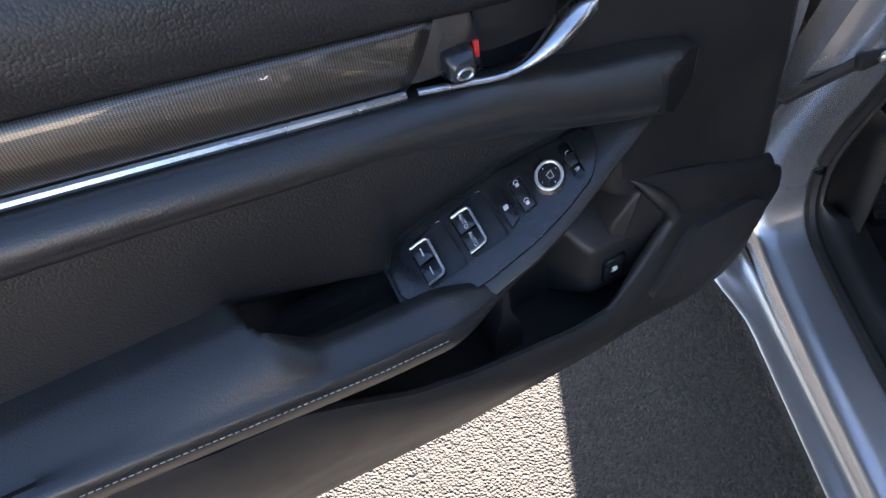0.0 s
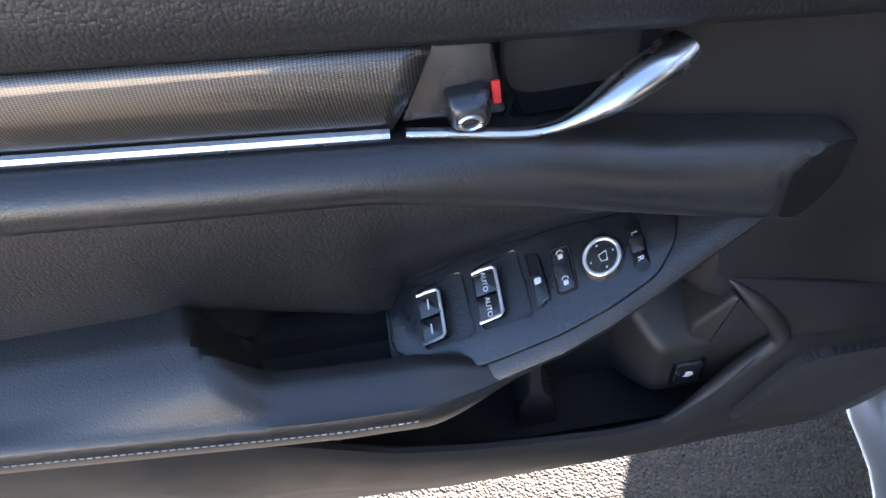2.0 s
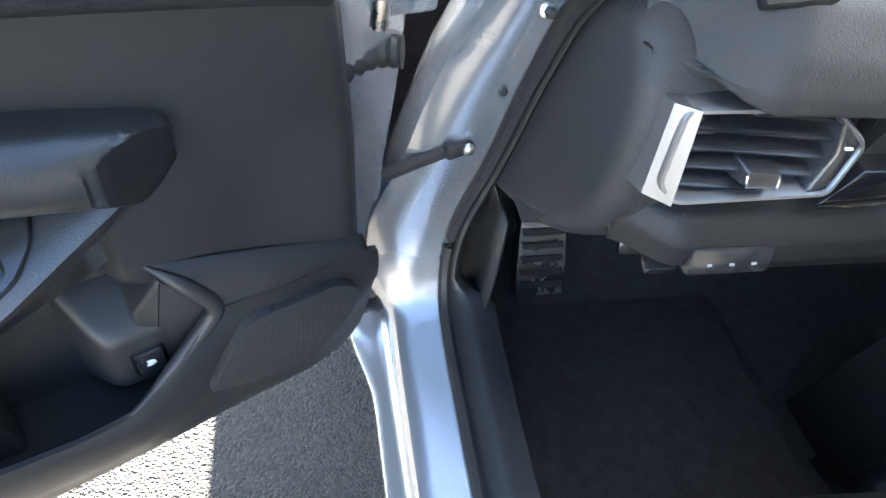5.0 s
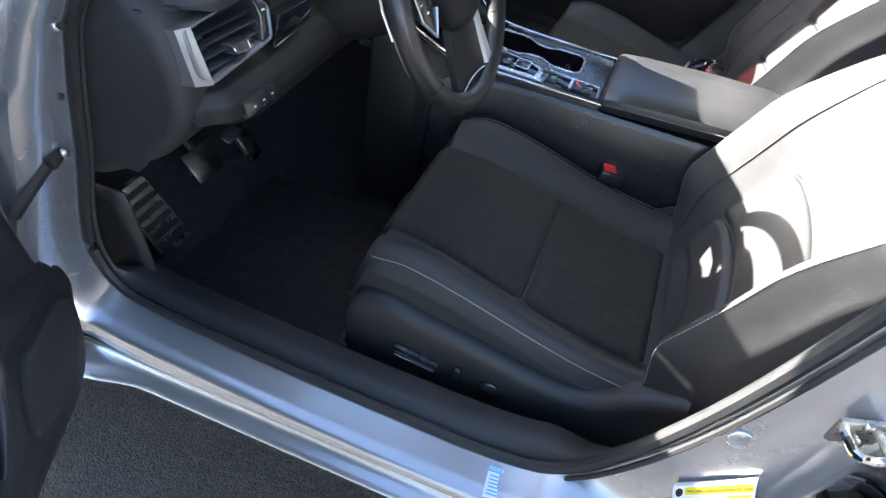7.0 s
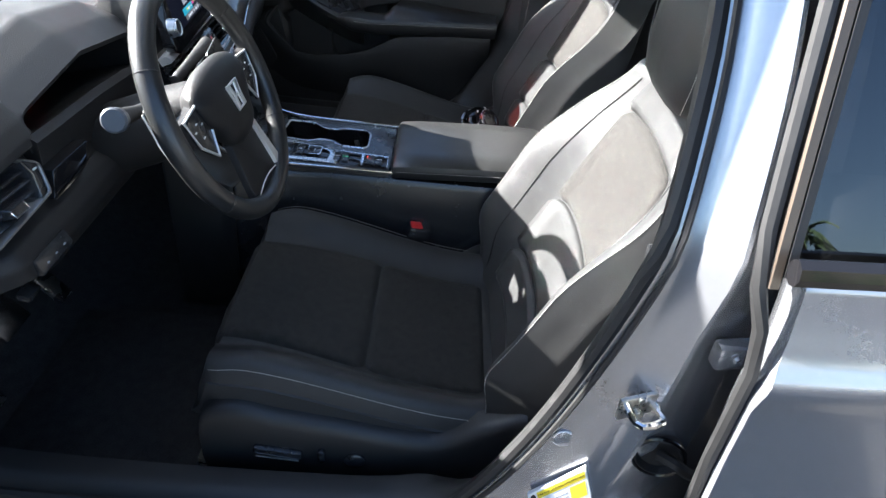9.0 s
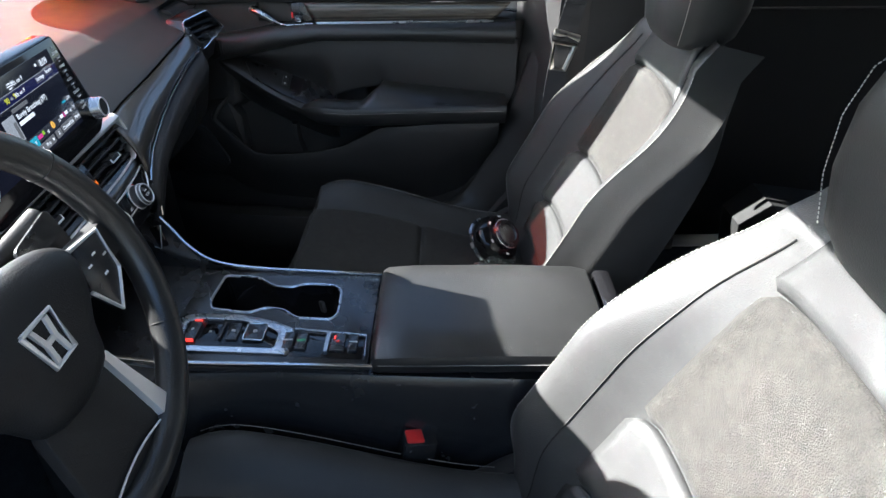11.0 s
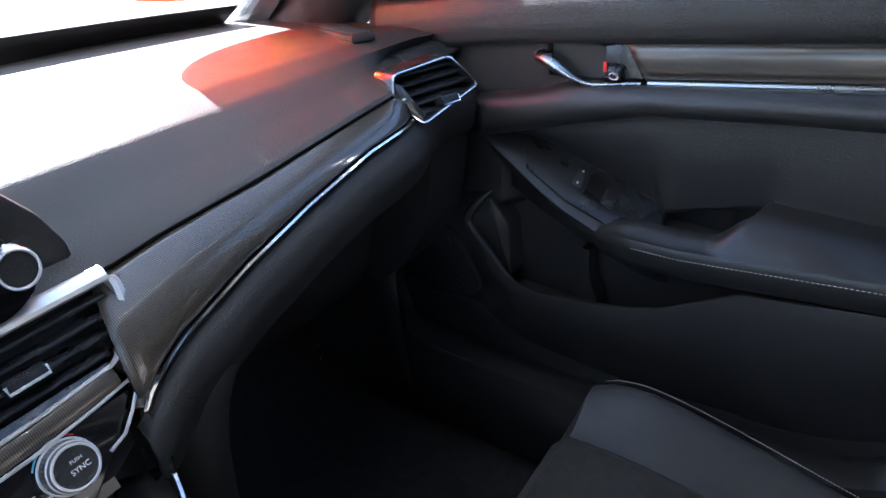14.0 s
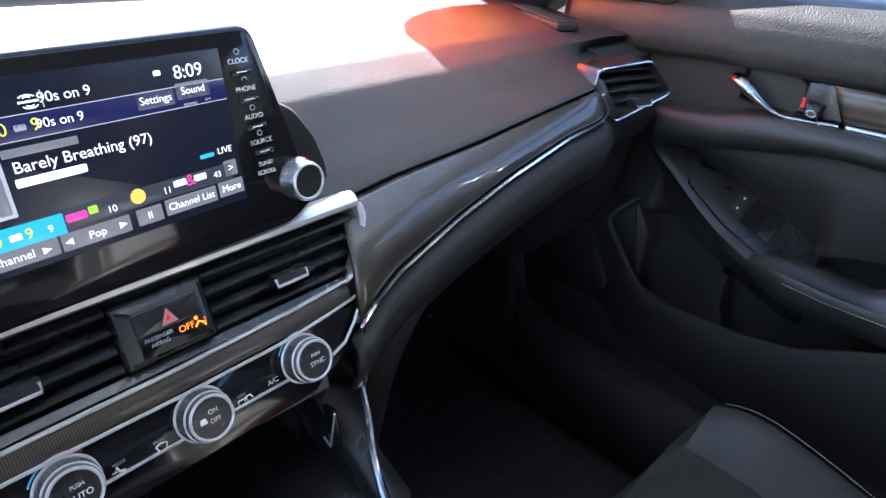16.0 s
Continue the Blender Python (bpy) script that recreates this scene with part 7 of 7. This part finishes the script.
def seat(driver):
    s = thing("front_seat", (0, 0, 0), "black leather and fabric front seat with light stitching", "car seat", "front seats")
    # cushion body
    secs = []
    xs = [q for e in (-1, 1) for q in [e * v for v in ((1.0, 0.985, 0.96, 0.93, 0.90, 0.87, 0.84, 0.80, 0.75, 0.70, 0.65, 0.60, 0.55, 0.5, 0.4, 0.25, 0.0) if e < 0 else (0.25, 0.4, 0.5, 0.55, 0.60, 0.65, 0.70, 0.75, 0.80, 0.84, 0.87, 0.90, 0.93, 0.96, 0.985, 1.0))]]
    for k in range(25):
        y = -0.56 * k / 24
        f = step(0.0, -0.045, y)
        w = 0.235 * (0.93 + 0.07 * step(0, -0.08, y))
        top = [Vector((w * q, y - 0.02 * (1 - f) * abs(q), cushion_z(0.235 * q, y) - 0.035 * (1 - f) - (0.02 if abs(q) > 0.97 else 0))) for q in xs]
        zb = 0.415 + 0.03 * (1 - f)
        secs.append([Vector((-w * 0.97, y, zb))] + top + [Vector((w * 0.97, y, zb))])
    part("cushion", loft(secs), SEAT_LEATHER, s, "black leather cushion with side bolsters")

    def pillow(y0, y1, x0, x1, lift, skew=0.0):
        def f(u, v):
            x, y = x0 + (x1 - x0) * u, y0 + (y1 - y0) * v
            e = min(u, 1 - u) * (x1 - x0)
            g = min(v, 1 - v) * abs(y1 - y0)
            sink = 0.007 * (1 - step(0, 0.012, e)) + 0.007 * (1 - step(0, 0.012, g))
            xx = x * (1 - 0.10 * step(-0.30, -0.02, y))
            return Vector((xx, y, cushion_z(xx, y) + lift - sink))
        return surf(24, 16, f)
    thicken(part("cushion_insert", pillow(-0.030, -0.285, -0.150, 0.150, 0.007), FABRIC, s, "dark fabric seat insert"), 0.006)
    thicken(part("cushion_insert", pillow(-0.287, -0.500, -0.150, 0.150, 0.007), FABRIC, s, "dark fabric seat insert"), 0.006)
    for sx in (-1, 1):
        stitches([Vector((sx * 0.2305 * (0.93 + 0.07 * step(0, -0.08, y)), y, cushion_z(0.218, y) - 0.004)) for y in [-0.055 - 0.415 * k / 30 for k in range(31)]], s, r=0.0007)
    # base with side shield
    for sx in (-1, 1):
        sh = smooth_line([(0, -0.025, 0.43), (0, -0.035, 0.485), (0, -0.09, 0.507), (0, -0.164, 0.489), (0, -0.267, 0.470), (0, -0.36, 0.450), (0, -0.43, 0.450), (0, -0.49, 0.490), (0, -0.56, 0.520)], 5)
        side = part("side_shield", loft([[Vector((sx * 0.218, p.y, 0.305)), Vector((sx * 0.243, p.y, 0.312)), Vector((sx * 0.256, p.y, 0.345)), Vector((sx * 0.260, p.y, 0.39)), Vector((sx * 0.257, p.y, p.z - 0.022)), Vector((sx * 0.250, p.y, p.z - 0.006)), Vector((sx * 0.240, p.y, p.z)), Vector((sx * 0.215, p.y, p.z))] for p in sh]), PLASTIC, s, "dark plastic side shield")
        if driver and sx < 0:
            lv = part("seat_switch", rbox(pose(-0.262, -0.155, 0.414, 9, 0, 0), 0.014, 0.082, 0.018, 0.006), SMOOTH, side)
            part("switch_edge", tube([(-0.2695, -0.12, 0.410), (-0.2695, -0.19, 0.400)], 0.0016, 6), CHROME, lv)
            part("recline_switch", rbox(pose(-0.262, -0.228, 0.410), 0.014, 0.013, 0.028, 0.005), SMOOTH, side)
            part("lumbar_switch", lathe(pose(-0.257, -0.283, 0.397, 0, -90, 0), [(0.018, 0), (0.018, 0.006), (0.014, 0.009), (0.001, 0.0095)], 24), SMOOTH, side)
    part("seat_frame", rbox(pose(0, -0.28, 0.345), 0.42, 0.46, 0.10, 0.01), PLASTIC, s)
    for sx in (-1, 1):
        part("seat_rail", rbox(pose(sx * 0.19, -0.28, 0.283), 0.04, 0.60, 0.036, 0.004), STEEL, s)

    # backrest body
    secs = []
    for k in range(31):
        t = k / 30
        h = half_back(t)
        fr = [back_point(h * q, t) for q in xs]
        dep = 0.085 - 0.03 * t
        cap = 0.02 * step(0.93, 1.0, t)
        fr = [p + Vector((0, -cap, 0)) for p in fr]
        mid = back_point(0, t)
        bk = [Vector((h * q, mid.y - dep * (1 - 0.25 * q * q) + cap, mid.z - 0.03)) for q in (0.98, 0.7, 0.3, 0, -0.3, -0.7, -0.98)]
        secs.append(fr + bk)
    part("backrest", loft(secs), SEAT_LEATHER, s, "black leather backrest with side bolsters")

    def bpillow(s0, s1, q0, q1, lift, arch=0.0):
        def f(u, v):
            t = s0 + (s1 - s0) * v
            q = q0 + (q1 - q0) * u
            t -= arch * (1 - (2 * u - 1) ** 2)
            h = half_back(t)
            e = min(u, 1 - u) * (q1 - q0) * h
            g = min(v, 1 - v) * (s1 - s0) * 0.53
            sink = 0.008 * (1 - step(0, 0.012, e)) + 0.008 * (1 - step(0, 0.012, g))
            p = back_point(q * h, t)
            return p + Vector((0, 0.9, 0.42)) * (lift - sink)
        return surf(22, 18, f)
    thicken(part("back_insert", bpillow(0.05, 0.20, -0.60, 0.60, 0.009, -0.03), SEAT_LEATHER, s, "smooth leather lumbar panel"), 0.006)
    thicken(part("back_insert", bpillow(0.205, 0.43, -0.60, 0.60, 0.009, -0.03), SEAT_LEATHER, s, "smooth leather lumbar panel"), 0.006)
    thicken(part("back_insert", bpillow(0.435, 0.80, -0.58, 0.58, 0.009, -0.03), FABRIC, s, "perforated fabric back insert"), 0.006)
    thicken(part("back_insert", bpillow(0.805, 0.985, -0.62, 0.62, 0.008, -0.015), SEAT_LEATHER, s, "smooth leather shoulder panel"), 0.006)
    for sx in (-1, 1):
        stitches([back_point(sx * half_back(t) * 0.93, t) + Vector((0, 0.0004, 0.0003)) for t in [0.06 + 0.86 * k / 40 for k in range(41)]], s, length=0.0035, gap=0.0025, r=0.0005)
        part("bolster_seam", tube([back_point(sx * half_back(t) * 0.72, t) + Vector((0, 0.0012, 0.0006)) for t in [0.05 + 0.85 * k / 30 for k in range(31)]], 0.0010, 5), RUBBER, s)
    # headrest
    hb = Vector((0, -0.765, 1.045))
    secs = []
    for z, w, d, yo in ((-0.085, 0.060, 0.025, 0.012), (-0.080, 0.092, 0.044, 0.008), (-0.06, 0.112, 0.058, 0.004), (-0.02, 0.126, 0.064, 0.0), (0.03, 0.130, 0.062, -0.004), (0.07, 0.124, 0.056, -0.012), (0.093, 0.106, 0.044, -0.020), (0.100, 0.07, 0.026, -0.026)):
        secs.append([hb + Vector((w * math.copysign(abs(math.cos(a)) ** 0.55, math.cos(a)), yo + d * math.copysign(abs(math.sin(a)) ** 0.7, math.sin(a)), z)) for a in [k * math.pi / 14 for k in range(28)]])
    hr = part("headrest", loft(secs), SEAT_LEATHER, s, "black leather headrest")
    for sx in (-1, 1):
        stitches([hb + Vector((sx * w, y, z)) for w, y, z in ((0.098, 0.049, -0.07), (0.112, 0.05, -0.03), (0.117, 0.048, 0.02), (0.112, 0.04, 0.06), (0.098, 0.022, 0.088))], hr, r=0.0007)
        part("headrest_post", tube([(sx * 0.065, -0.77, 0.93), (sx * 0.065, -0.772, 0.985)], 0.006, 8), CHROME, s)
    return s


d_seat = seat(True)
p_seat = seat(False)
d_seat.location = (-0.375, -0.255, 0.0)
p_seat.location = (0.375, -0.31, 0.0)
tagged(d_seat, "black leather power driver's seat with fabric insert")
tagged(p_seat, "black leather passenger seat with fabric insert")


def buckle(x, y, z):
    b = thing("belt_buckle", (x, y, z - 0.12), "black seat belt buckle with red button", "buckle", "buckles")
    part("stalk", tube([(x - 0.005, y, z - 0.22), (x, y, z - 0.10)], 0.014, 8, flat=0.5), RUBBER, b)
    m = pose(x, y, z - 0.05, 12, 0, 15)
    part("case", rbox(m, 0.034, 0.050, 0.075, 0.006), SMOOTH, b)
    part("button", rbox(m @ pose(0, 0.008, 0.037), 0.024, 0.026, 0.008, 0.003), RED, b, "red release button")


buckle(-0.132, -0.607, 0.545)
buckle(0.128, -0.64, 0.52)


def belt(side, y0):
    b = thing("seat_belt", (side * 0.68, y0, 0.30), "black webbing seat belt with steel tongue", "seat belt", "seat belts")
    up = smooth_line([(side * 0.672, y0 - 0.07, 1.20), (side * 0.676, y0 - 0.03, 1.0), (side * 0.680, y0, 0.85), (side * 0.683, y0 + 0.02, 0.60), (side * 0.685, y0 + 0.03, 0.33)], 5)
    part("webbing", loft([[p + Vector((side * 0.001, 0.023, 0)), p + Vector((side * 0.001, -0.023, 0)), p + Vector((-side * 0.001, -0.023, 0)), p + Vector((-side * 0.001, 0.023, 0))] for p in up]), BELT, b)
    part("guide", rbox(pose(side * 0.675, y0 - 0.075, 1.21), 0.02, 0.06, 0.035, 0.006), PLASTIC, b)
    m = pose(side * 0.668, y0 + 0.0, 0.865, 8, 0, 0)
    part("tongue_cover", tube([m @ Vector(p) for p in ((0, 0.030, 0.020), (-0.004, 0.0, 0.026), (0, -0.030, 0.020))], 0.011, 8), SMOOTH, b)
    fr = [m @ Vector((-0.008, y, z)) for y, z in ((-0.024, 0.012), (0.024, 0.012), (0.016, -0.045), (-0.012, -0.045), (-0.024, 0.012))]
    part("tongue", tube(fr, 0.0055, 6), STEEL, b, "bright steel tongue")
    part("tongue", tube([m @ Vector((-0.006, y, z)) for y, z in ((-0.030, 0.026), (0.028, 0.034))], 0.008, 8), STEEL, b, "bright steel tongue")


belt(1, -0.915)
belt(-1, -0.93)


def rear_bench():
    s = thing("bench_seat", (0, -1.75, 0.27), "black leather rear bench seat", "car seat")
    part("cushion", loft([[Vector((x, y, z)) for y, z in ((-1.38, 0.30), (-1.36, 0.47), (-1.42, 0.53), (-1.85, 0.47), (-1.90, 0.30))] for x in (-0.66, -0.3, 0, 0.3, 0.66)]), LEATHER, s)
    part("backrest", loft([[Vector((x, y, z)) for y, z in ((-1.80, 0.44), (-1.84, 0.62), (-2.02, 1.02), (-2.10, 1.02), (-2.05, 0.44))] for x in (-0.66, -0.3, 0, 0.3, 0.66)]), LEATHER, s)
    for x in (-0.36, 0.36):
        part("headrest", rbox(pose(x, -2.05, 1.07, -15, 0, 0), 0.24, 0.10, 0.13, 0.03, 3), LEATHER, s)
    w = surf(12, 6, lambda a, b: Vector((-0.66 + 1.32 * a, -2.0 - 0.35 * b, 1.33 - 0.33 * b)))
    g = thicken(put("rear_window", w, DARKGLASS), 0.004)
    tagged(g, "dark tinted rear window", "window", kind="structure")
    sh = surf(10, 4, lambda a, b: Vector((-0.72 + 1.44 * a, -2.02 - 0.40 * b, 1.01)))
    tagged(thicken(put("parcel_shelf", sh, CARPET), 0.01), "black parcel shelf behind the rear seat", "shelf", kind="structure")


rear_bench()


def footwell_clips():
    for x, y, z in ((0.595, 0.178, 0.423), (0.588, 0.172, 0.452)):
        c = thing("wiring_clip", (x, y, z), "small bright metal clip in the dark footwell", "clip", "wiring clips")
        part("plate", rbox(pose(x, y, z, 30, 0, 25), 0.006, 0.003, 0.012, 0.001), STEEL, c)
        part("backing", rbox(pose(x + 0.004, y + 0.006, z, 30, 0, 25), 0.016, 0.006, 0.026, 0.002), RUBBER, c)


footwell_clips()


def things_on_seat():
    # turned black gadget lying in the seat's rear corner
    g = thing("black_gadget", (0.44, -0.745, 0.475), "glossy black round electronic gadget lying on the seat", "gadget")
    m = Matrix.Translation((0.450, -0.765, 0.500)) @ pose(0, 0, 0, 38, -30, 0)
    part("housing", lathe(m, [(0.02, -0.040), (0.048, -0.035), (0.058, -0.015), (0.056, 0.010), (0.046, 0.022), (0.034, 0.026)], 36), GLOSS, g)
    part("dial", lathe(m, [(0.034, 0.026), (0.034, 0.038), (0.030, 0.044), (0.022, 0.045), (0.020, 0.041), (0.001, 0.041)], 36), SMOOTH, g)
    part("ring", tube([m @ Vector((0.034 * math.cos(k * 0.2618), 0.034 * math.sin(k * 0.2618), 0.037)) for k in range(24)], 0.0016, 6, True), SATIN, g)
    part("rear_band", tube([m @ Vector((0.0585 * math.cos(k * 0.2618), 0.0585 * math.sin(k * 0.2618), -0.02)) for k in range(24)], 0.004, 6, True), SATIN, g)
    for a in (0.3, 1.2, 2.2, 3.3):
        part("mark", rbox(m @ pose(0.045 * math.cos(a), 0.045 * math.sin(a), 0.0285, 0, 0, math.degrees(a)), 0.004, 0.008, 0.001, 0), WHITE, g)
    # crumpled clear bag
    b = thing("plastic_bag", (0.33, -0.745, 0.48), "crumpled clear plastic bag lying on the seat", "plastic bag")
    bm = bmesh.new()
    bmesh.ops.create_icosphere(bm, subdivisions=4, radius=1.0)
    for v in bm.verts:
        q = v.co.copy()
        f = 1 + 0.34 * noise.noise(q * 2.1) + 0.22 * abs(noise.noise(q * 4.7)) + 0.10 * noise.noise(q * 10)
        v.co = Vector((0.320 + 0.040 * q.x * f, -0.760 + 0.055 * q.y * f, 0.490 + 0.034 * q.z * f))
    gm = glass("clear_film", (0.86, 0.90, 0.93), 0.12)
    gm.node_tree.nodes["Principled BSDF"].inputs["IOR"].default_value = 1.25
    f = part("film", bm, gm, b)
    f.data.set_sharp_from_angle(angle=radians(14))


things_on_seat()


# ---- red sales decal inside the windscreen ----
def decal():
    m = bpy.data.materials.new("red_film")
    m.use_nodes = True
    n, l = m.node_tree.nodes, m.node_tree.links
    b = n["Principled BSDF"]
    b.inputs["Base Color"].default_value = (0.80, 0.05, 0.03, 1)
    b.inputs["Roughness"].default_value = 0.5
    tr = n.new("ShaderNodeBsdfTranslucent")
    tr.inputs["Color"].default_value = (0.95, 0.10, 0.05, 1)
    tp = n.new("ShaderNodeBsdfTransparent")
    tp.inputs["Color"].default_value = (0.95, 0.22, 0.10, 1)
    m1, m2 = n.new("ShaderNodeMixShader"), n.new("ShaderNodeMixShader")
    m1.inputs[0].default_value, m2.inputs[0].default_value = 0.6, 0.35
    l.new(b.outputs[0], m1.inputs[1]), l.new(tr.outputs[0], m1.inputs[2])
    l.new(m1.outputs[0], m2.inputs[1]), l.new(tp.outputs[0], m2.inputs[2])
    l.new(m2.outputs[0], n["Material Output"].inputs["Surface"])
    yl = bpy.data.materials.new("yellow_film")
    yl.use_nodes = True
    yt = yl.node_tree.nodes.new("ShaderNodeBsdfTranslucent")
    yt.inputs["Color"].default_value = (0.95, 0.85, 0.15, 1)
    yl.node_tree.links.new(yt.outputs[0], yl.node_tree.nodes["Material Output"].inputs["Surface"])
    t = thing("window_decal", (0.60, 0.20, 1.05), "red see-through sales decal with yellow letters on the windscreen", "decal")
    o, ex = Vector((0.625, 0.138, 1.097)), Vector((1, -0.10, 0)).normalized()
    ey = Vector((0, -0.90, 0.41)).normalized()
    at = lambda x, y, h: o + ex * x + ey * y + Vector((0, -0.41, -0.90)) * h
    mm = Matrix((-ex, ey, (-ex).cross(ey))).transposed().to_4x4()
    mm.translation = at(-0.02, -0.020, 0.0)
    cu = bpy.data.curves.new("text", "FONT")
    cu.body, cu.size, cu.align_x, cu.align_y, cu.extrude, cu.offset = "NOW", 0.085, "CENTER", "CENTER", 0.004, -0.0008
    tmp = bpy.data.objects.new("text", cu)
    letters = bpy.data.meshes.new_from_object(tmp)
    bpy.data.objects.remove(tmp)
    letters.transform(mm)
    holes = bmesh.new()
    holes.from_mesh(letters)
    bmesh.ops.remove_doubles(holes, verts=holes.verts, dist=1e-5)
    rim = [(0.26 * math.cos(k * 0.1309) + 0.05, (0.130 if k > 24 else 0.098) * math.sin(k * 0.1309)) for k in range(48)]
    film = plate(at, [p for p in rim if p[0] < 0.115], 0.0006, 0.0001)
    part("film", cut(film, [holes]), m, t)
    writing("NOW", 0.085, mm, yl, t)
    for k in range(4):
        part("price_bar", plate(at, rect(-0.09 + 0.05 * k, -0.085, 0.03, 0.018), 0.0014, 0.0001, -0.0010), RUBBER, t)


decal()


# ---- far surroundings: parking lot edge with palms, mirrored in the car's glass ----
def palm(x, y, h):
    t = thing("palm_tree", (x, y, 0), "tall palm tree with ragged green crown", "tree", "palm trees")
    rnd = random.Random(int(x * 7 + y))
    part("trunk", tube([(x + 0.15 * math.sin(k), y, h * k / 8) for k in range(9)], [0.30 - 0.015 * k for k in range(9)], 8), material("palm_bark", (0.18, 0.13, 0.09), rough=0.9, noise=0.3, bump=0.8, bump_scale=8), t)
    bm = bmesh.new()
    for k in range(34):
        a, up = rnd.uniform(0, 6.28), rnd.uniform(-0.5, 1.0)
        L = rnd.uniform(1.6, 2.4)
        pts = []
        for j in range(7):
            q = j / 6
            r = L * q
            pts.append(Vector((x + r * math.cos(a), y + r * math.sin(a), h + up * r * (1 - 0.4 * q) - 0.9 * q * q * L * 0.6)))
        side = Vector((-math.sin(a), math.cos(a), 0))
        for j in range(6):
            w0, w1 = 0.28 * math.sin(math.pi * (j + 0.3) / 6.5), 0.28 * math.sin(math.pi * (j + 1.3) / 6.5)
            for sg in (-1, 1):
                vs = [bm.verts.new(p) for p in (pts[j], pts[j + 1], pts[j + 1] + side * sg * w1 - Vector((0, 0, 0.12)), pts[j] + side * sg * w0 * 0.3 - Vector((0, 0, 0.1)))]
                bm.faces.new(vs)
    part("crown", bm, material("palm_leaf", (0.05, 0.085, 0.03), rough=0.7, noise=0.3), t)


for px, py, ph in ((-26, -34, 5.5), (-33, -20, 6.5), (-30, -52, 6.0), (-38, 4, 6.5), (-24, -70, 6)):
    palm(px, py, ph)


def hedge():
    bm = bmesh.new()
    for k in range(80):
        y = -80 + 2.0 * k
        bmesh.ops.create_icosphere(bm, subdivisions=2, radius=1.0, matrix=Matrix.Translation((-42 + random.uniform(-1, 1), y, 0.5)) @ Matrix.Diagonal((1.3, 1.5, random.uniform(0.7, 1.3), 1)))
    for v in bm.verts:
        v.co += Vector((noise.noise(v.co * 1.7), noise.noise(v.co * 1.9 + Vector((5, 0, 0))), noise.noise(v.co * 2.3))) * 0.35
    tagged(put("hedge", bm, material("hedge_leaf", (0.05, 0.08, 0.03), rough=0.8, noise=0.4, scale=3, bump=1.0, bump_scale=6, dist=0.1)), "low green hedge at the lot's edge", "hedge", kind="stuff")
    wall = rbox(pose(-60, -10, 1.6), 3, 150, 3.2, 0.1)
    # Unseen building, added so the door trim mirrors a warm, bright horizon.
    back = rbox(pose(-5, -46, 2.2), 130, 3, 4.4, 0.1)
    tagged(put("low_building", back, material("stucco_pale", (0.42, 0.38, 0.32), rough=0.9, noise=0.15, scale=2)), "unseen pale building added behind the lot for a warm reflection", "building", kind="structure")
    tagged(put("low_building", wall, material("stucco", (0.42, 0.36, 0.29), rough=0.9, noise=0.15, scale=2)), "low beige building across the lot", "building", kind="structure")


hedge()
